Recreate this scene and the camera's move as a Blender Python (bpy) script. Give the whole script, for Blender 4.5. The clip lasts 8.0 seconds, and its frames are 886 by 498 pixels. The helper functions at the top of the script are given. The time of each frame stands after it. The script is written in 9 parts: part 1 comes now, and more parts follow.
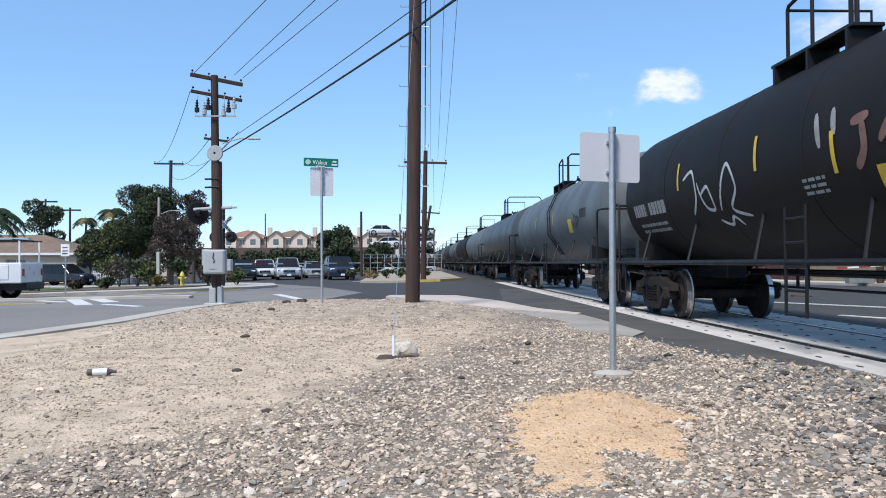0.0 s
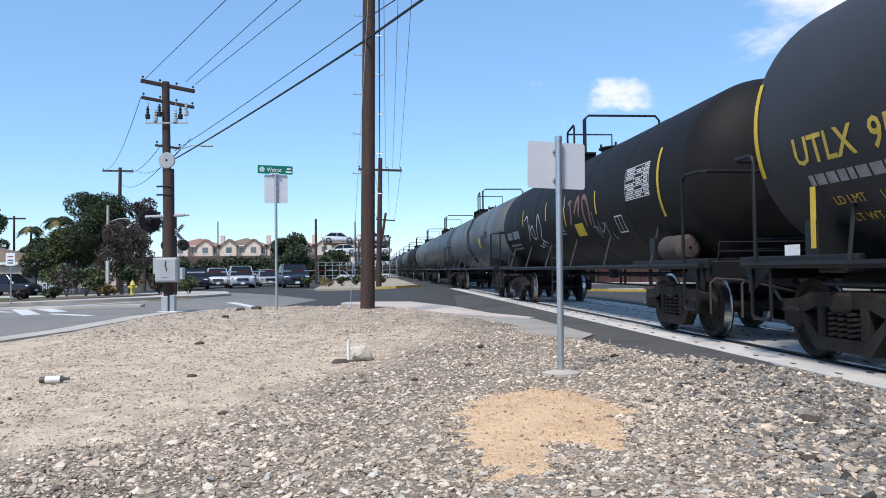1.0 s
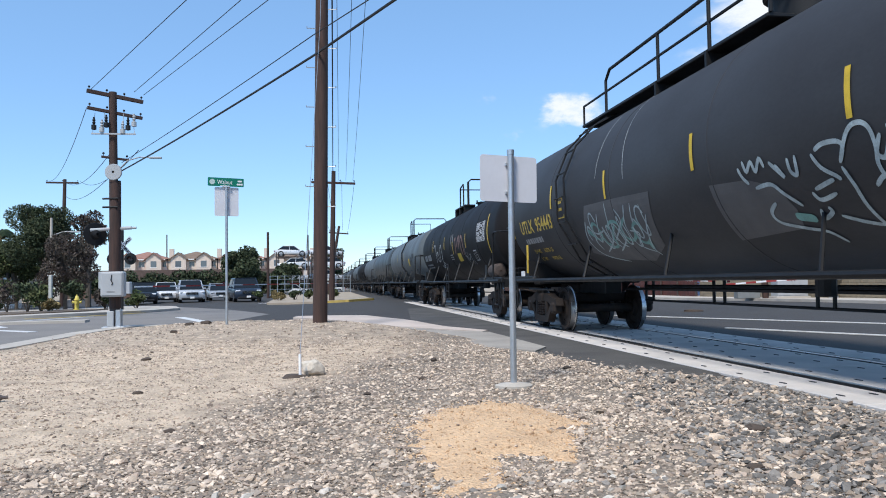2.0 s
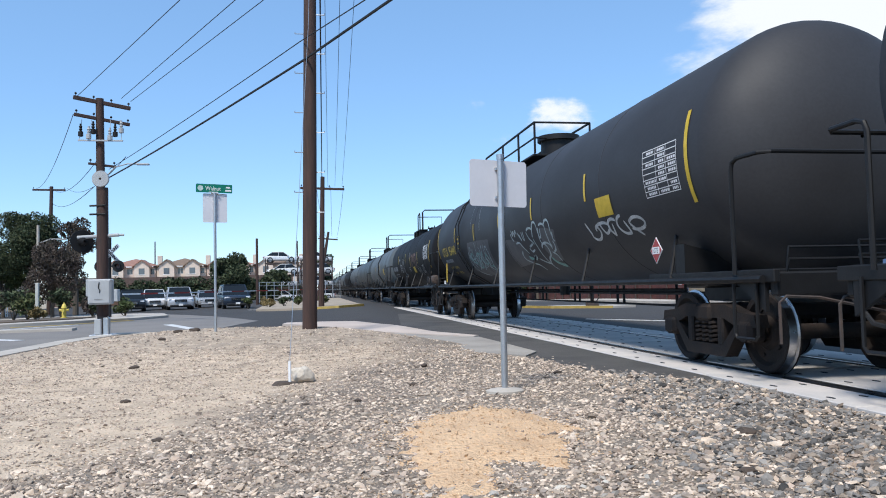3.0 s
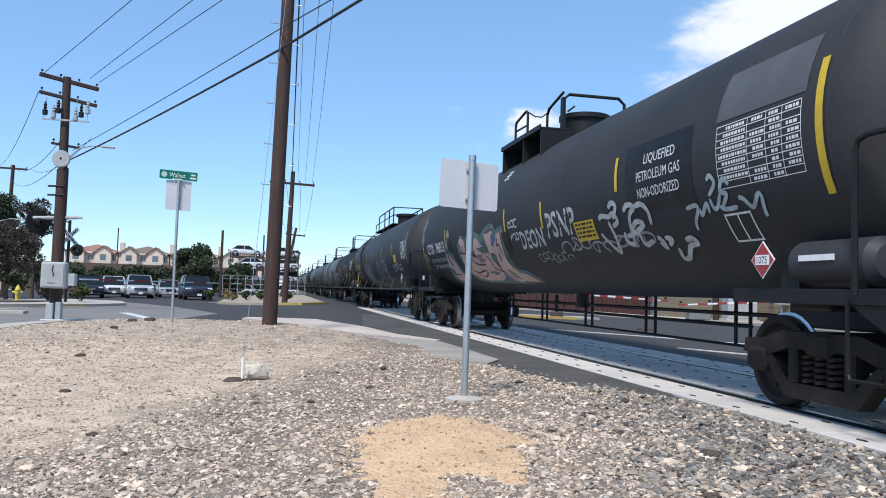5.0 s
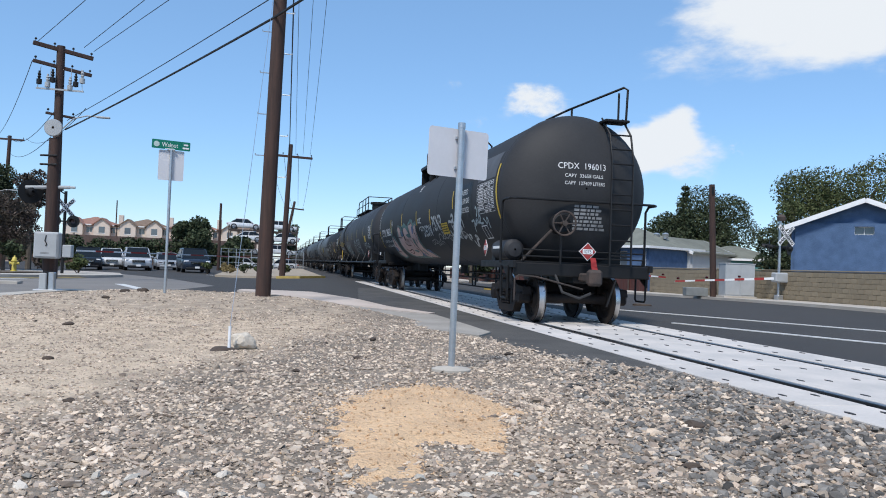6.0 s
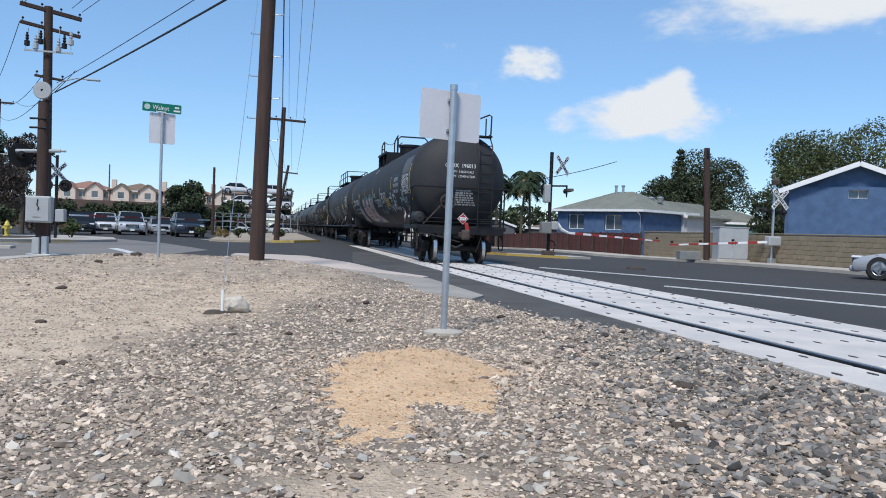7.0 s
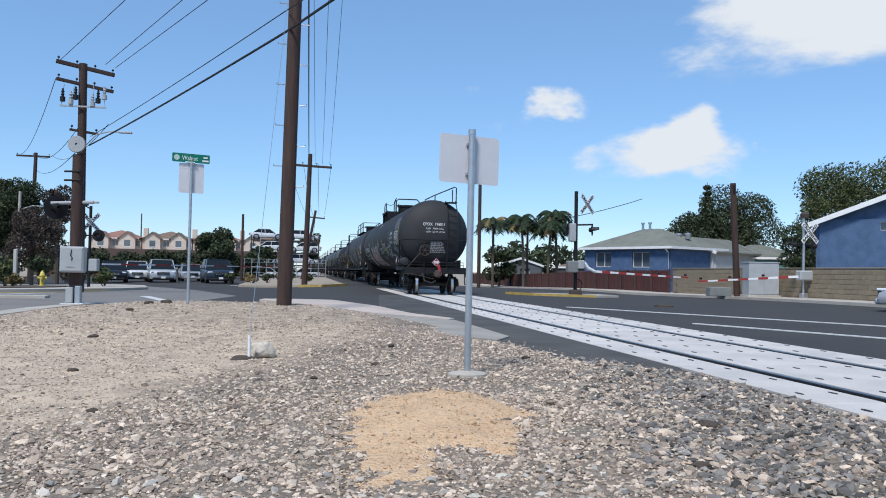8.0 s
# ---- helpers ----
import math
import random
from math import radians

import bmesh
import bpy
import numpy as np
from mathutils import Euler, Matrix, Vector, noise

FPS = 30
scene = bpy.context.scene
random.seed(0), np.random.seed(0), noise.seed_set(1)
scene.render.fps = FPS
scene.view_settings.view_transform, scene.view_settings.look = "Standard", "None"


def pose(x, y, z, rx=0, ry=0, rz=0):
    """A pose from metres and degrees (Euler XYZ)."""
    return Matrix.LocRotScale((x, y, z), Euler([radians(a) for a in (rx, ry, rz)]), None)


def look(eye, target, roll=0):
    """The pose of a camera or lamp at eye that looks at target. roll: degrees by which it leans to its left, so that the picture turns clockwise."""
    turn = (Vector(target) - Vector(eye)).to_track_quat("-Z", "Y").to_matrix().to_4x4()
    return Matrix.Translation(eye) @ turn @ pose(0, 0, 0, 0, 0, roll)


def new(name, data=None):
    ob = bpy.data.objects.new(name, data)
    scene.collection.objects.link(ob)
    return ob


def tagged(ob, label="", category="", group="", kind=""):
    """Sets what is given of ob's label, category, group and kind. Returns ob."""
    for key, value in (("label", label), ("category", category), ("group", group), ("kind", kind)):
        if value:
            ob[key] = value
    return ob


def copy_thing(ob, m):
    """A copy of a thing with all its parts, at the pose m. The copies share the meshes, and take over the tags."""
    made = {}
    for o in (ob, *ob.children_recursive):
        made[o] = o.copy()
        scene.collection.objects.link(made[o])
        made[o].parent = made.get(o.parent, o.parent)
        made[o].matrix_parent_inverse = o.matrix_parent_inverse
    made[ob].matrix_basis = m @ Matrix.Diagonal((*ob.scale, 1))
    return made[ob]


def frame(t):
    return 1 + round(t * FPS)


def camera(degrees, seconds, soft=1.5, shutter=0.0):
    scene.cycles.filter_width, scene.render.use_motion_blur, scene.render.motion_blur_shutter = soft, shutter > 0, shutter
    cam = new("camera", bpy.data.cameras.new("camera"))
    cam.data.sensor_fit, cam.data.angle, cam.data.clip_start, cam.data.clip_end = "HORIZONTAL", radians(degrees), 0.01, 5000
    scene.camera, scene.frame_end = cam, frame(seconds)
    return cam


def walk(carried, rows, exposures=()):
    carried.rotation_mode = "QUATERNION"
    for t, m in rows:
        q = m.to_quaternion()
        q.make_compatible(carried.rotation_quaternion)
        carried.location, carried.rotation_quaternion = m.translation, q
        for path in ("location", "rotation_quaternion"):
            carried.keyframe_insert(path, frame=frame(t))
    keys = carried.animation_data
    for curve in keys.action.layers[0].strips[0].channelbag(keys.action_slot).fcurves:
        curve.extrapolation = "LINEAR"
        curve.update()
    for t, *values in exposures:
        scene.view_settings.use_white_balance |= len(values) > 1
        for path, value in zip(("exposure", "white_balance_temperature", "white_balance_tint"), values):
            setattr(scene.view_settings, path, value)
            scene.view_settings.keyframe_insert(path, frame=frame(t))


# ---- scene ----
cam = camera(60.2, 8.0, 1.0)
PATH = [
    (0, (-5.82, -0.182, 1.066), (-5.748, 1.817, 1.102), -0.3),
    (0.5, (-5.812, -0.402, 1.042), (-5.701, 1.595, 1.084), -0.5),
    (1, (-5.804, -0.385, 1.041), (-5.616, 1.606, 1.095), -0.7),
    (1.5, (-5.802, -0.368, 1.041), (-5.538, 1.613, 1.113), -0.8),
    (2, (-5.793, -0.372, 1.039), (-5.485, 1.603, 1.126), -0.9),
    (3.5, (-5.792, -0.337, 1.042), (-5.453, 1.631, 1.146), -1.3),
    (4, (-5.758, -0.34, 1.043), (-5.422, 1.629, 1.153), -0.5),
    (4.5, (-5.76, -0.214, 1.032), (-5.4, 1.751, 1.144), 0.8),
    (5, (-5.728, -0.118, 1.029), (-5.312, 1.835, 1.139), 1.8),
    (5.2, (-5.702, -0.088, 1.019), (-5.259, 1.86, 1.128), 2.3),
    (6.5, (-5.569, -0.037, 0.97), (-5.161, 1.921, 0.964), 2.3),
    (7, (-5.57, -0.042, 0.97), (-5.134, 1.91, 0.923), 2.2),
    (7.5, (-5.531, -0.053, 0.962), (-5.125, 1.903, 0.873), 0.3),
    (8, (-5.533, -0.126, 0.982), (-5.17, 1.84, 1.041), 1.0),
]
EXPOSURES = [(0, 0.08, 6350, 9), (5.2, 0.08, 6350, 9), (6.4, -0.18, 6350, 9), (7.5, -0.18, 6350, 9), (8, -0.2, 6250, 9)]
walk(cam, [(t, look(eye, target, roll)) for t, eye, target, roll in PATH], EXPOSURES)

# ---- light ----
SUN_EL, SUN_AZ = 56.0, -146.0          # degrees; azimuth clockwise from +Y (the track's direction)
world = bpy.data.worlds.new("sky")
scene.world = world
world.use_nodes = True
wn = world.node_tree
sky = wn.nodes.new("ShaderNodeTexSky")
sky.sky_type, sky.sun_disc = "NISHITA", False
sky.sun_elevation, sky.sun_rotation = radians(SUN_EL), radians(SUN_AZ)
sky.air_density, sky.dust_density, sky.ozone_density, sky.altitude = 1.0, 0.0, 7.5, 0.0
wn.nodes["Background"].inputs["Strength"].default_value = 0.178
haze = wn.nodes.new("ShaderNodeMix")
haze.data_type = "RGBA"
haze.inputs["Factor"].default_value, haze.inputs["B"].default_value = 0.35, (1.9, 3.4, 5.3, 1)
wn.links.new(sky.outputs[0], haze.inputs["A"])
wn.links.new(haze.outputs["Result"], wn.nodes["Background"].inputs[0])
sun_dir = Vector((math.sin(radians(SUN_AZ)) * math.cos(radians(SUN_EL)), math.cos(radians(SUN_AZ)) * math.cos(radians(SUN_EL)), math.sin(radians(SUN_EL))))
sun = new("sun", bpy.data.lights.new("sun", "SUN"))
sun.data.energy, sun.data.angle, sun.data.color = 4.3, radians(12.0), (1.0, 0.94, 0.86)
sun.matrix_basis = look(sun_dir * 60, (0, 0, 0))


# ---- materials ----
def material(name, color, rough=0.6, metal=0.0, scale=8.0, vary=0.25, fine=60.0, bump=0.15, tint=None, island=0.0, per_object=0.0, spec=0.5, stretch=(1, 1, 1), dist=0.01, blotch=None):
    """A surface with a coarse and a fine variation of its colour, and fine relief. tint: a second colour that the coarse pattern mixes in."""
    m = bpy.data.materials.new(name)
    m.use_nodes = True
    n, l = m.node_tree.nodes, m.node_tree.links
    b = n["Principled BSDF"]
    b.inputs["Metallic"].default_value = metal
    b.inputs["Specular IOR Level"].default_value = spec
    co = n.new("ShaderNodeTexCoord")
    mp = n.new("ShaderNodeMapping")
    mp.inputs["Scale"].default_value = stretch
    l.new(co.outputs["Object"], mp.inputs["Vector"])
    big, small = n.new("ShaderNodeTexNoise"), n.new("ShaderNodeTexNoise")
    for t, s, d in ((big, scale, 5), (small, fine, 4)):
        t.inputs["Scale"].default_value, t.inputs["Detail"].default_value = s, d
        l.new(mp.outputs[0], t.inputs["Vector"])
    ramp = n.new("ShaderNodeMapRange")
    ramp.inputs["From Min"].default_value, ramp.inputs["From Max"].default_value = 0.35, 0.65
    l.new(big.outputs[0], ramp.inputs["Value"])
    mix = n.new("ShaderNodeMix")
    mix.data_type = "RGBA"
    c2 = tint if tint else tuple(c * (1 - vary) for c in color)
    mix.inputs["A"].default_value, mix.inputs["B"].default_value = (*color, 1), (*c2, 1)
    l.new(ramp.outputs[0], mix.inputs["Factor"])
    out = mix.outputs["Result"]
    hsv = n.new("ShaderNodeHueSaturation")
    val = n.new("ShaderNodeMapRange")
    val.inputs["To Min"].default_value, val.inputs["To Max"].default_value = 1 - vary, 1 + vary
    l.new(small.outputs[0], val.inputs["Value"])
    vout = val.outputs[0]
    if island or per_object:
        src = n.new("ShaderNodeObjectInfo").outputs["Random"] if per_object else n.new("ShaderNodeNewGeometry").outputs["Random Per Island"]
        r = n.new("ShaderNodeMapRange")
        a = island or per_object
        r.inputs["To Min"].default_value, r.inputs["To Max"].default_value = 1 - a, 1 + a
        l.new(src, r.inputs["Value"])
        mul = n.new("ShaderNodeMath")
        mul.operation = "MULTIPLY"
        l.new(vout, mul.inputs[0])
        l.new(r.outputs[0], mul.inputs[1])
        vout = mul.outputs[0]
    l.new(vout, hsv.inputs["Value"])
    l.new(out, hsv.inputs["Color"])
    l.new(hsv.outputs[0], b.inputs["Base Color"])
    rr = n.new("ShaderNodeMapRange")
    rr.inputs["To Min"].default_value, rr.inputs["To Max"].default_value = max(0.02, rough - 0.12), min(1, rough + 0.12)
    l.new(big.outputs[0], rr.inputs["Value"])
    l.new(rr.outputs[0], b.inputs["Roughness"])
    if bump:
        bp = n.new("ShaderNodeBump")
        bp.inputs["Strength"].default_value, bp.inputs["Distance"].default_value = bump, dist
        l.new(small.outputs[0], bp.inputs["Height"])
        l.new(bp.outputs[0], b.inputs["Normal"])
    return m


def glow(name, color, strength):
    m = bpy.data.materials.new(name)
    m.use_nodes = True
    b = m.node_tree.nodes["Principled BSDF"]
    b.inputs["Base Color"].default_value = (*color, 1)
    b.inputs["Emission Color"].default_value, b.inputs["Emission Strength"].default_value = (*color, 1), strength
    return m


def plain(name, color, rough=0.5, metal=0.0, spec=0.5):
    m = bpy.data.materials.new(name)
    m.use_nodes = True
    b = m.node_tree.nodes["Principled BSDF"]
    b.inputs["Base Color"].default_value = (*color, 1)
    b.inputs["Roughness"].default_value, b.inputs["Metallic"].default_value = rough, metal
    b.inputs["Specular IOR Level"].default_value = spec
    return m


ASPHALT_OLD = material("old_asphalt", (0.165, 0.152, 0.14), 0.9, scale=0.5, vary=0.25, fine=70, bump=0.4, tint=(0.20, 0.185, 0.17))
ASPHALT = material("asphalt", (0.034, 0.0302, 0.0272), 0.85, scale=0.35, vary=0.25, fine=90, bump=0.4, tint=(0.047, 0.042, 0.038))
CONCRETE = material("concrete", (0.46, 0.42, 0.37), 0.85, scale=0.9, vary=0.12, fine=40, bump=0.2, tint=(0.38, 0.34, 0.29))
PANEL = material("deck_concrete", (0.60, 0.55, 0.505), 0.8, scale=1.3, vary=0.1, fine=30, bump=0.15, tint=(0.47, 0.445, 0.42), per_object=0.06)
RUBBER = material("flangeway_rubber", (0.03, 0.03, 0.032), 0.8, fine=80)
STEEL = material("rail_steel", (0.3, 0.29, 0.29), 0.3, 1.0, scale=6, vary=0.2, fine=50, bump=0.05)
TREAD = material("polished_tread", (0.62, 0.61, 0.61), 0.3, 1.0, scale=5, vary=0.15)
DIRT = material("dry_soil", (0.36, 0.30, 0.23), 0.95, scale=0.7, vary=0.2, fine=70, bump=0.6, tint=(0.30, 0.25, 0.19))
SAND = material("orange_sand", (0.66, 0.45, 0.27), 0.95, scale=3.0, vary=0.22, fine=45, bump=1.0, tint=(0.56, 0.375, 0.225), dist=0.03, island=0.15)
GRAVEL = material("gravel_fines", (0.25, 0.205, 0.16), 0.95, scale=1.2, vary=0.45, fine=45, bump=0.9, tint=(0.19, 0.155, 0.12), dist=0.03)
DUST = (0.58, 0.455, 0.33)


def dusty(m, color):
    """Lays dry dust over a material where the mesh carries its share, broken up by fine and coarse noise."""
    n, l = m.node_tree.nodes, m.node_tree.links
    b = n["Principled BSDF"]
    old = b.inputs["Base Color"].links[0].from_socket
    at, no, big = n.new("ShaderNodeAttribute"), n.new("ShaderNodeTexNoise"), n.new("ShaderNodeTexNoise")
    at.attribute_name = "dust"
    no.inputs["Scale"].default_value, no.inputs["Detail"].default_value = 55, 6
    big.inputs["Scale"].default_value, big.inputs["Detail"].default_value = 1.6, 5
    add = n.new("ShaderNodeMath")
    add.operation = "ADD"
    l.new(no.outputs[0], add.inputs[0])
    l.new(big.outputs[0], add.inputs[1])
    sub = n.new("ShaderNodeMath")
    sub.operation = "MULTIPLY_ADD"
    sub.inputs[1].default_value = 1.7
    l.new(at.outputs["Fac"], sub.inputs[0])
    l.new(add.outputs[0], sub.inputs[2])
    r = n.new("ShaderNodeMapRange")
    r.inputs["From Min"].default_value, r.inputs["From Max"].default_value = 1.25, 2.3
    l.new(sub.outputs[0], r.inputs["Value"])
    tone = n.new("ShaderNodeMapRange")
    tone.inputs["From Min"].default_value, tone.inputs["From Max"].default_value = 0.3, 0.7
    tone.inputs["To Min"].default_value, tone.inputs["To Max"].default_value = 0.72, 1.14
    l.new(no.outputs[0], tone.inputs["Value"])
    shade = n.new("ShaderNodeHueSaturation")
    shade.inputs["Color"].default_value = (*color, 1)
    l.new(tone.outputs[0], shade.inputs["Value"])
    mix = n.new("ShaderNodeMix")
    mix.data_type = "RGBA"
    l.new(r.outputs[0], mix.inputs["Factor"])
    l.new(old, mix.inputs["A"])
    l.new(shade.outputs[0], mix.inputs["B"])
    l.new(mix.outputs["Result"], b.inputs["Base Color"])


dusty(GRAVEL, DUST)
STONE_LIGHT = material("light_stone", (0.53, 0.44, 0.352), 0.85, scale=14, vary=0.2, fine=120, bump=0.2, island=0.5, tint=(0.445, 0.345, 0.255))
STONE_BROWN = material("brown_stone", (0.325, 0.243, 0.182), 0.85, scale=14, vary=0.2, fine=120, bump=0.2, island=0.6, tint=(0.27, 0.22, 0.18))
STONE_BLUE = material("ballast_stone", (0.205, 0.187, 0.168), 0.85, scale=12, vary=0.2, fine=100, bump=0.25, island=0.75, tint=(0.14, 0.128, 0.115))
YELLOW = material("yellow_paint", (0.45, 0.32, 0.085), 0.6, scale=4, vary=0.25, fine=60)
WHITE_LINE = material("road_marking", (0.62, 0.62, 0.61), 0.7, scale=6, vary=0.2, fine=80)
WOOD = material("creosote_wood", (0.062, 0.032, 0.024), 0.85, scale=3, vary=0.3, fine=30, bump=0.5, stretch=(6, 6, 0.5), tint=(0.04, 0.024, 0.02))
GALV = material("galvanised_steel", (0.52, 0.54, 0.56), 0.42, 0.85, scale=18, vary=0.12, fine=90, bump=0.05)
SIGN_BACK = material("bare_aluminium_sheet", (0.60, 0.60, 0.63), 0.5, 0.0, scale=3, vary=0.05, fine=25, bump=0.02)
GREEN = material("sign_green", (0.0, 0.16, 0.10), 0.4, scale=4, vary=0.08)
WHITE = material("white_paint", (0.78, 0.78, 0.78), 0.5, scale=5, vary=0.08, fine=60, bump=0.05)
GREY_BOX = material("grey_enamel", (0.39, 0.40, 0.405), 0.45, scale=3, vary=0.1, fine=40, bump=0.05)
GREY_DARK = material("grey_weathered_enamel", (0.22, 0.23, 0.225), 0.6, scale=3, vary=0.2, fine=40, bump=0.1)
BLACK = material("black_paint", (0.011, 0.011, 0.012), 0.55, spec=0.3, scale=6, vary=0.2, fine=50, bump=0.1)
WIRE = plain("wire_black", (0.012, 0.012, 0.013), 0.7)
RUST = material("rusty_iron", (0.075, 0.052, 0.043), 0.85, scale=5, vary=0.3, fine=50, bump=0.4, tint=(0.04, 0.034, 0.032))
TRUCK_IRON = material("truck_cast_iron", (0.02, 0.017, 0.016), 0.75, scale=5, vary=0.3, fine=45, bump=0.4, tint=(0.034, 0.025, 0.021), spec=0.2)
TANK_BLACK = material("tank_black", (0.022, 0.0225, 0.0245), 0.66, scale=1.1, vary=0.2, fine=28, bump=0.06, tint=(0.033, 0.033, 0.035), stretch=(1, 0.5, 1), spec=0.3)
TANK_DUSTY = material("tank_faded_black", (0.036, 0.0365, 0.040), 0.6, scale=0.9, vary=0.2, fine=28, bump=0.06, tint=(0.028, 0.028, 0.031), stretch=(1, 0.5, 1), spec=0.3)
TANK_BLACK2 = material("tank_black_brown", (0.011, 0.0105, 0.011), 0.6, scale=1.2, vary=0.25, fine=25, bump=0.08, tint=(0.016, 0.014, 0.014), spec=0.12)
TANK_GREY = material("tank_grey", (0.10, 0.115, 0.122), 0.55, scale=0.9, vary=0.15, fine=25, bump=0.06, tint=(0.07, 0.08, 0.084))
TANK_SLATE = material("tank_slate", (0.05, 0.062, 0.065), 0.5, scale=0.9, vary=0.2, fine=25, bump=0.06, tint=(0.038, 0.044, 0.046))
CAR_YELLOW = material("reflector_yellow", (0.62, 0.42, 0.02), 0.5, scale=9, vary=0.15)
CAR_WHITE = material("stencil_white", (0.72, 0.72, 0.72), 0.6, scale=9, vary=0.12)
STENCIL_DIM = material("stencil_faded", (0.3, 0.3, 0.3), 0.6, scale=9, vary=0.3)
CAR_YSTENCIL = material("stencil_yellow", (0.60, 0.42, 0.06), 0.6, scale=9, vary=0.2)
PATCH_GREY = material("overpaint_grey", (0.085, 0.085, 0.09), 0.6, scale=3, vary=0.15)
SPRAY_TEAL = material("spray_teal", (0.10, 0.19, 0.18), 0.6, scale=4, vary=0.3, tint=(0.045, 0.10, 0.10))
SPRAY_PINK = material("spray_pink", (0.55, 0.37, 0.33), 0.6, scale=3, vary=0.15, tint=(0.46, 0.31, 0.28))
SPRAY_MINT = material("spray_mint", (0.16, 0.34, 0.31), 0.6, scale=7, vary=0.3)
SPRAY_WHITE = material("spray_white", (0.50, 0.52, 0.52), 0.6, scale=10, vary=0.35)
SPRAY_PALE = material("spray_pale", (0.40, 0.48, 0.50), 0.6, scale=10, vary=0.35)
SPRAY_BROWN = material("spray_maroon", (0.10, 0.035, 0.03), 0.6, scale=7, vary=0.3)
SPRAY_ORANGE = material("spray_orange", (0.20, 0.10, 0.075), 0.6, scale=7, vary=0.3)
SPRAY_BLUE = material("spray_blue", (0.07, 0.12, 0.26), 0.6, scale=7, vary=0.3)
RED = material("red_paint", (0.34, 0.035, 0.03), 0.45, scale=6, vary=0.15)
RED_CLOTH = material("red_cloth", (0.45, 0.04, 0.04), 0.9, scale=8, vary=0.2)
LAMP_RED = glow("red_signal_lamp", (1.0, 0.05, 0.03), 1.0)
LENS_DARK = plain("dark_lens", (0.05, 0.006, 0.006), 0.2)
LEAF_DARK = material("dark_leaf", (0.04, 0.056, 0.03), 0.7, spec=0.15, scale=2, vary=0.3, fine=9, bump=0, island=0.6, tint=(0.06, 0.07, 0.036))
LEAF_MID = material("mid_leaf", (0.06, 0.082, 0.032), 0.7, spec=0.15, scale=2, vary=0.3, fine=9, bump=0, island=0.6, tint=(0.085, 0.09, 0.04))
LEAF_PURPLE = material("purple_leaf", (0.068, 0.05, 0.046), 0.7, spec=0.15, scale=2, vary=0.3, fine=9, bump=0, island=0.5, tint=(0.085, 0.072, 0.055))
LEAF_PALM = material("palm_leaf", (0.03, 0.048, 0.022), 0.6, spec=0.15, scale=2, vary=0.3, fine=9, bump=0, island=0.4)
LEAF_DRY = material("dry_leaf", (0.22, 0.17, 0.08), 0.8, spec=0.15, scale=2, vary=0.3, fine=9, bump=0, island=0.4)
BARK = material("bark", (0.10, 0.08, 0.06), 0.9, scale=4, vary=0.3, fine=30, bump=0.5)
LAWN = material("lawn", (0.10, 0.13, 0.04), 0.95, scale=1.5, vary=0.3, fine=40, bump=0.5)
BLUE_STUCCO = material("blue_stucco", (0.07, 0.125, 0.235), 0.9, scale=2.2, vary=0.18, fine=26, bump=0.6, tint=(0.055, 0.10, 0.19), dist=0.02)
BEIGE_STUCCO = material("beige_stucco", (0.62, 0.52, 0.44), 0.9, scale=1, vary=0.1, fine=30, bump=0.3)
PINK_STUCCO = material("rose_stucco", (0.58, 0.46, 0.40), 0.9, scale=1, vary=0.1, fine=30, bump=0.3)
TAN_STUCCO = material("tan_stucco", (0.66, 0.52, 0.38), 0.9, scale=1, vary=0.08, fine=30, bump=0.3)
SHINGLE = material("grey_green_shingle", (0.17, 0.175, 0.145), 0.9, scale=1.2, vary=0.2, fine=14, bump=0.4, per_object=0.12)
SHINGLE_BROWN = material("brown_shingle", (0.20, 0.14, 0.10), 0.9, scale=1.2, vary=0.2, fine=14, bump=0.4)
TILE_RED = material("clay_tile", (0.30, 0.16, 0.12), 0.85, scale=1.2, vary=0.2, fine=14, bump=0.4)
BLOCK = material("tan_block", (0.25, 0.205, 0.14), 0.95, scale=2, vary=0.12, fine=40, bump=0.5, per_object=0.09)
MORTAR = material("mortar", (0.24, 0.19, 0.13), 0.95, scale=2, vary=0.15, fine=40, bump=0.4)
RED_FENCE = material("red_stained_board", (0.08, 0.02, 0.014), 0.75, scale=2, vary=0.25, fine=24, bump=0.3, per_object=0.22, stretch=(4, 4, 0.6))
DARK_GLASS = plain("dark_glass", (0.012, 0.015, 0.018), 0.1, 0.0, 0.35)
PANE = plain("window_glass", (0.10, 0.12, 0.14), 0.08, 0.0, 0.8)
TYRE = plain("tyre_rubber", (0.02, 0.02, 0.02), 0.85)
CHROME = plain("chrome", (0.6, 0.6, 0.62), 0.18, 1.0)
ALLOY = plain("alloy", (0.35, 0.35, 0.37), 0.35, 0.9)


def paint(name, color):
    m = material(name, color, 0.3, 0.2, scale=3, vary=0.06, fine=40, bump=0.0)
    b = m.node_tree.nodes["Principled BSDF"]
    b.inputs["Coat Weight"].default_value, b.inputs["Coat Roughness"].default_value = 0.25, 0.15
    return m


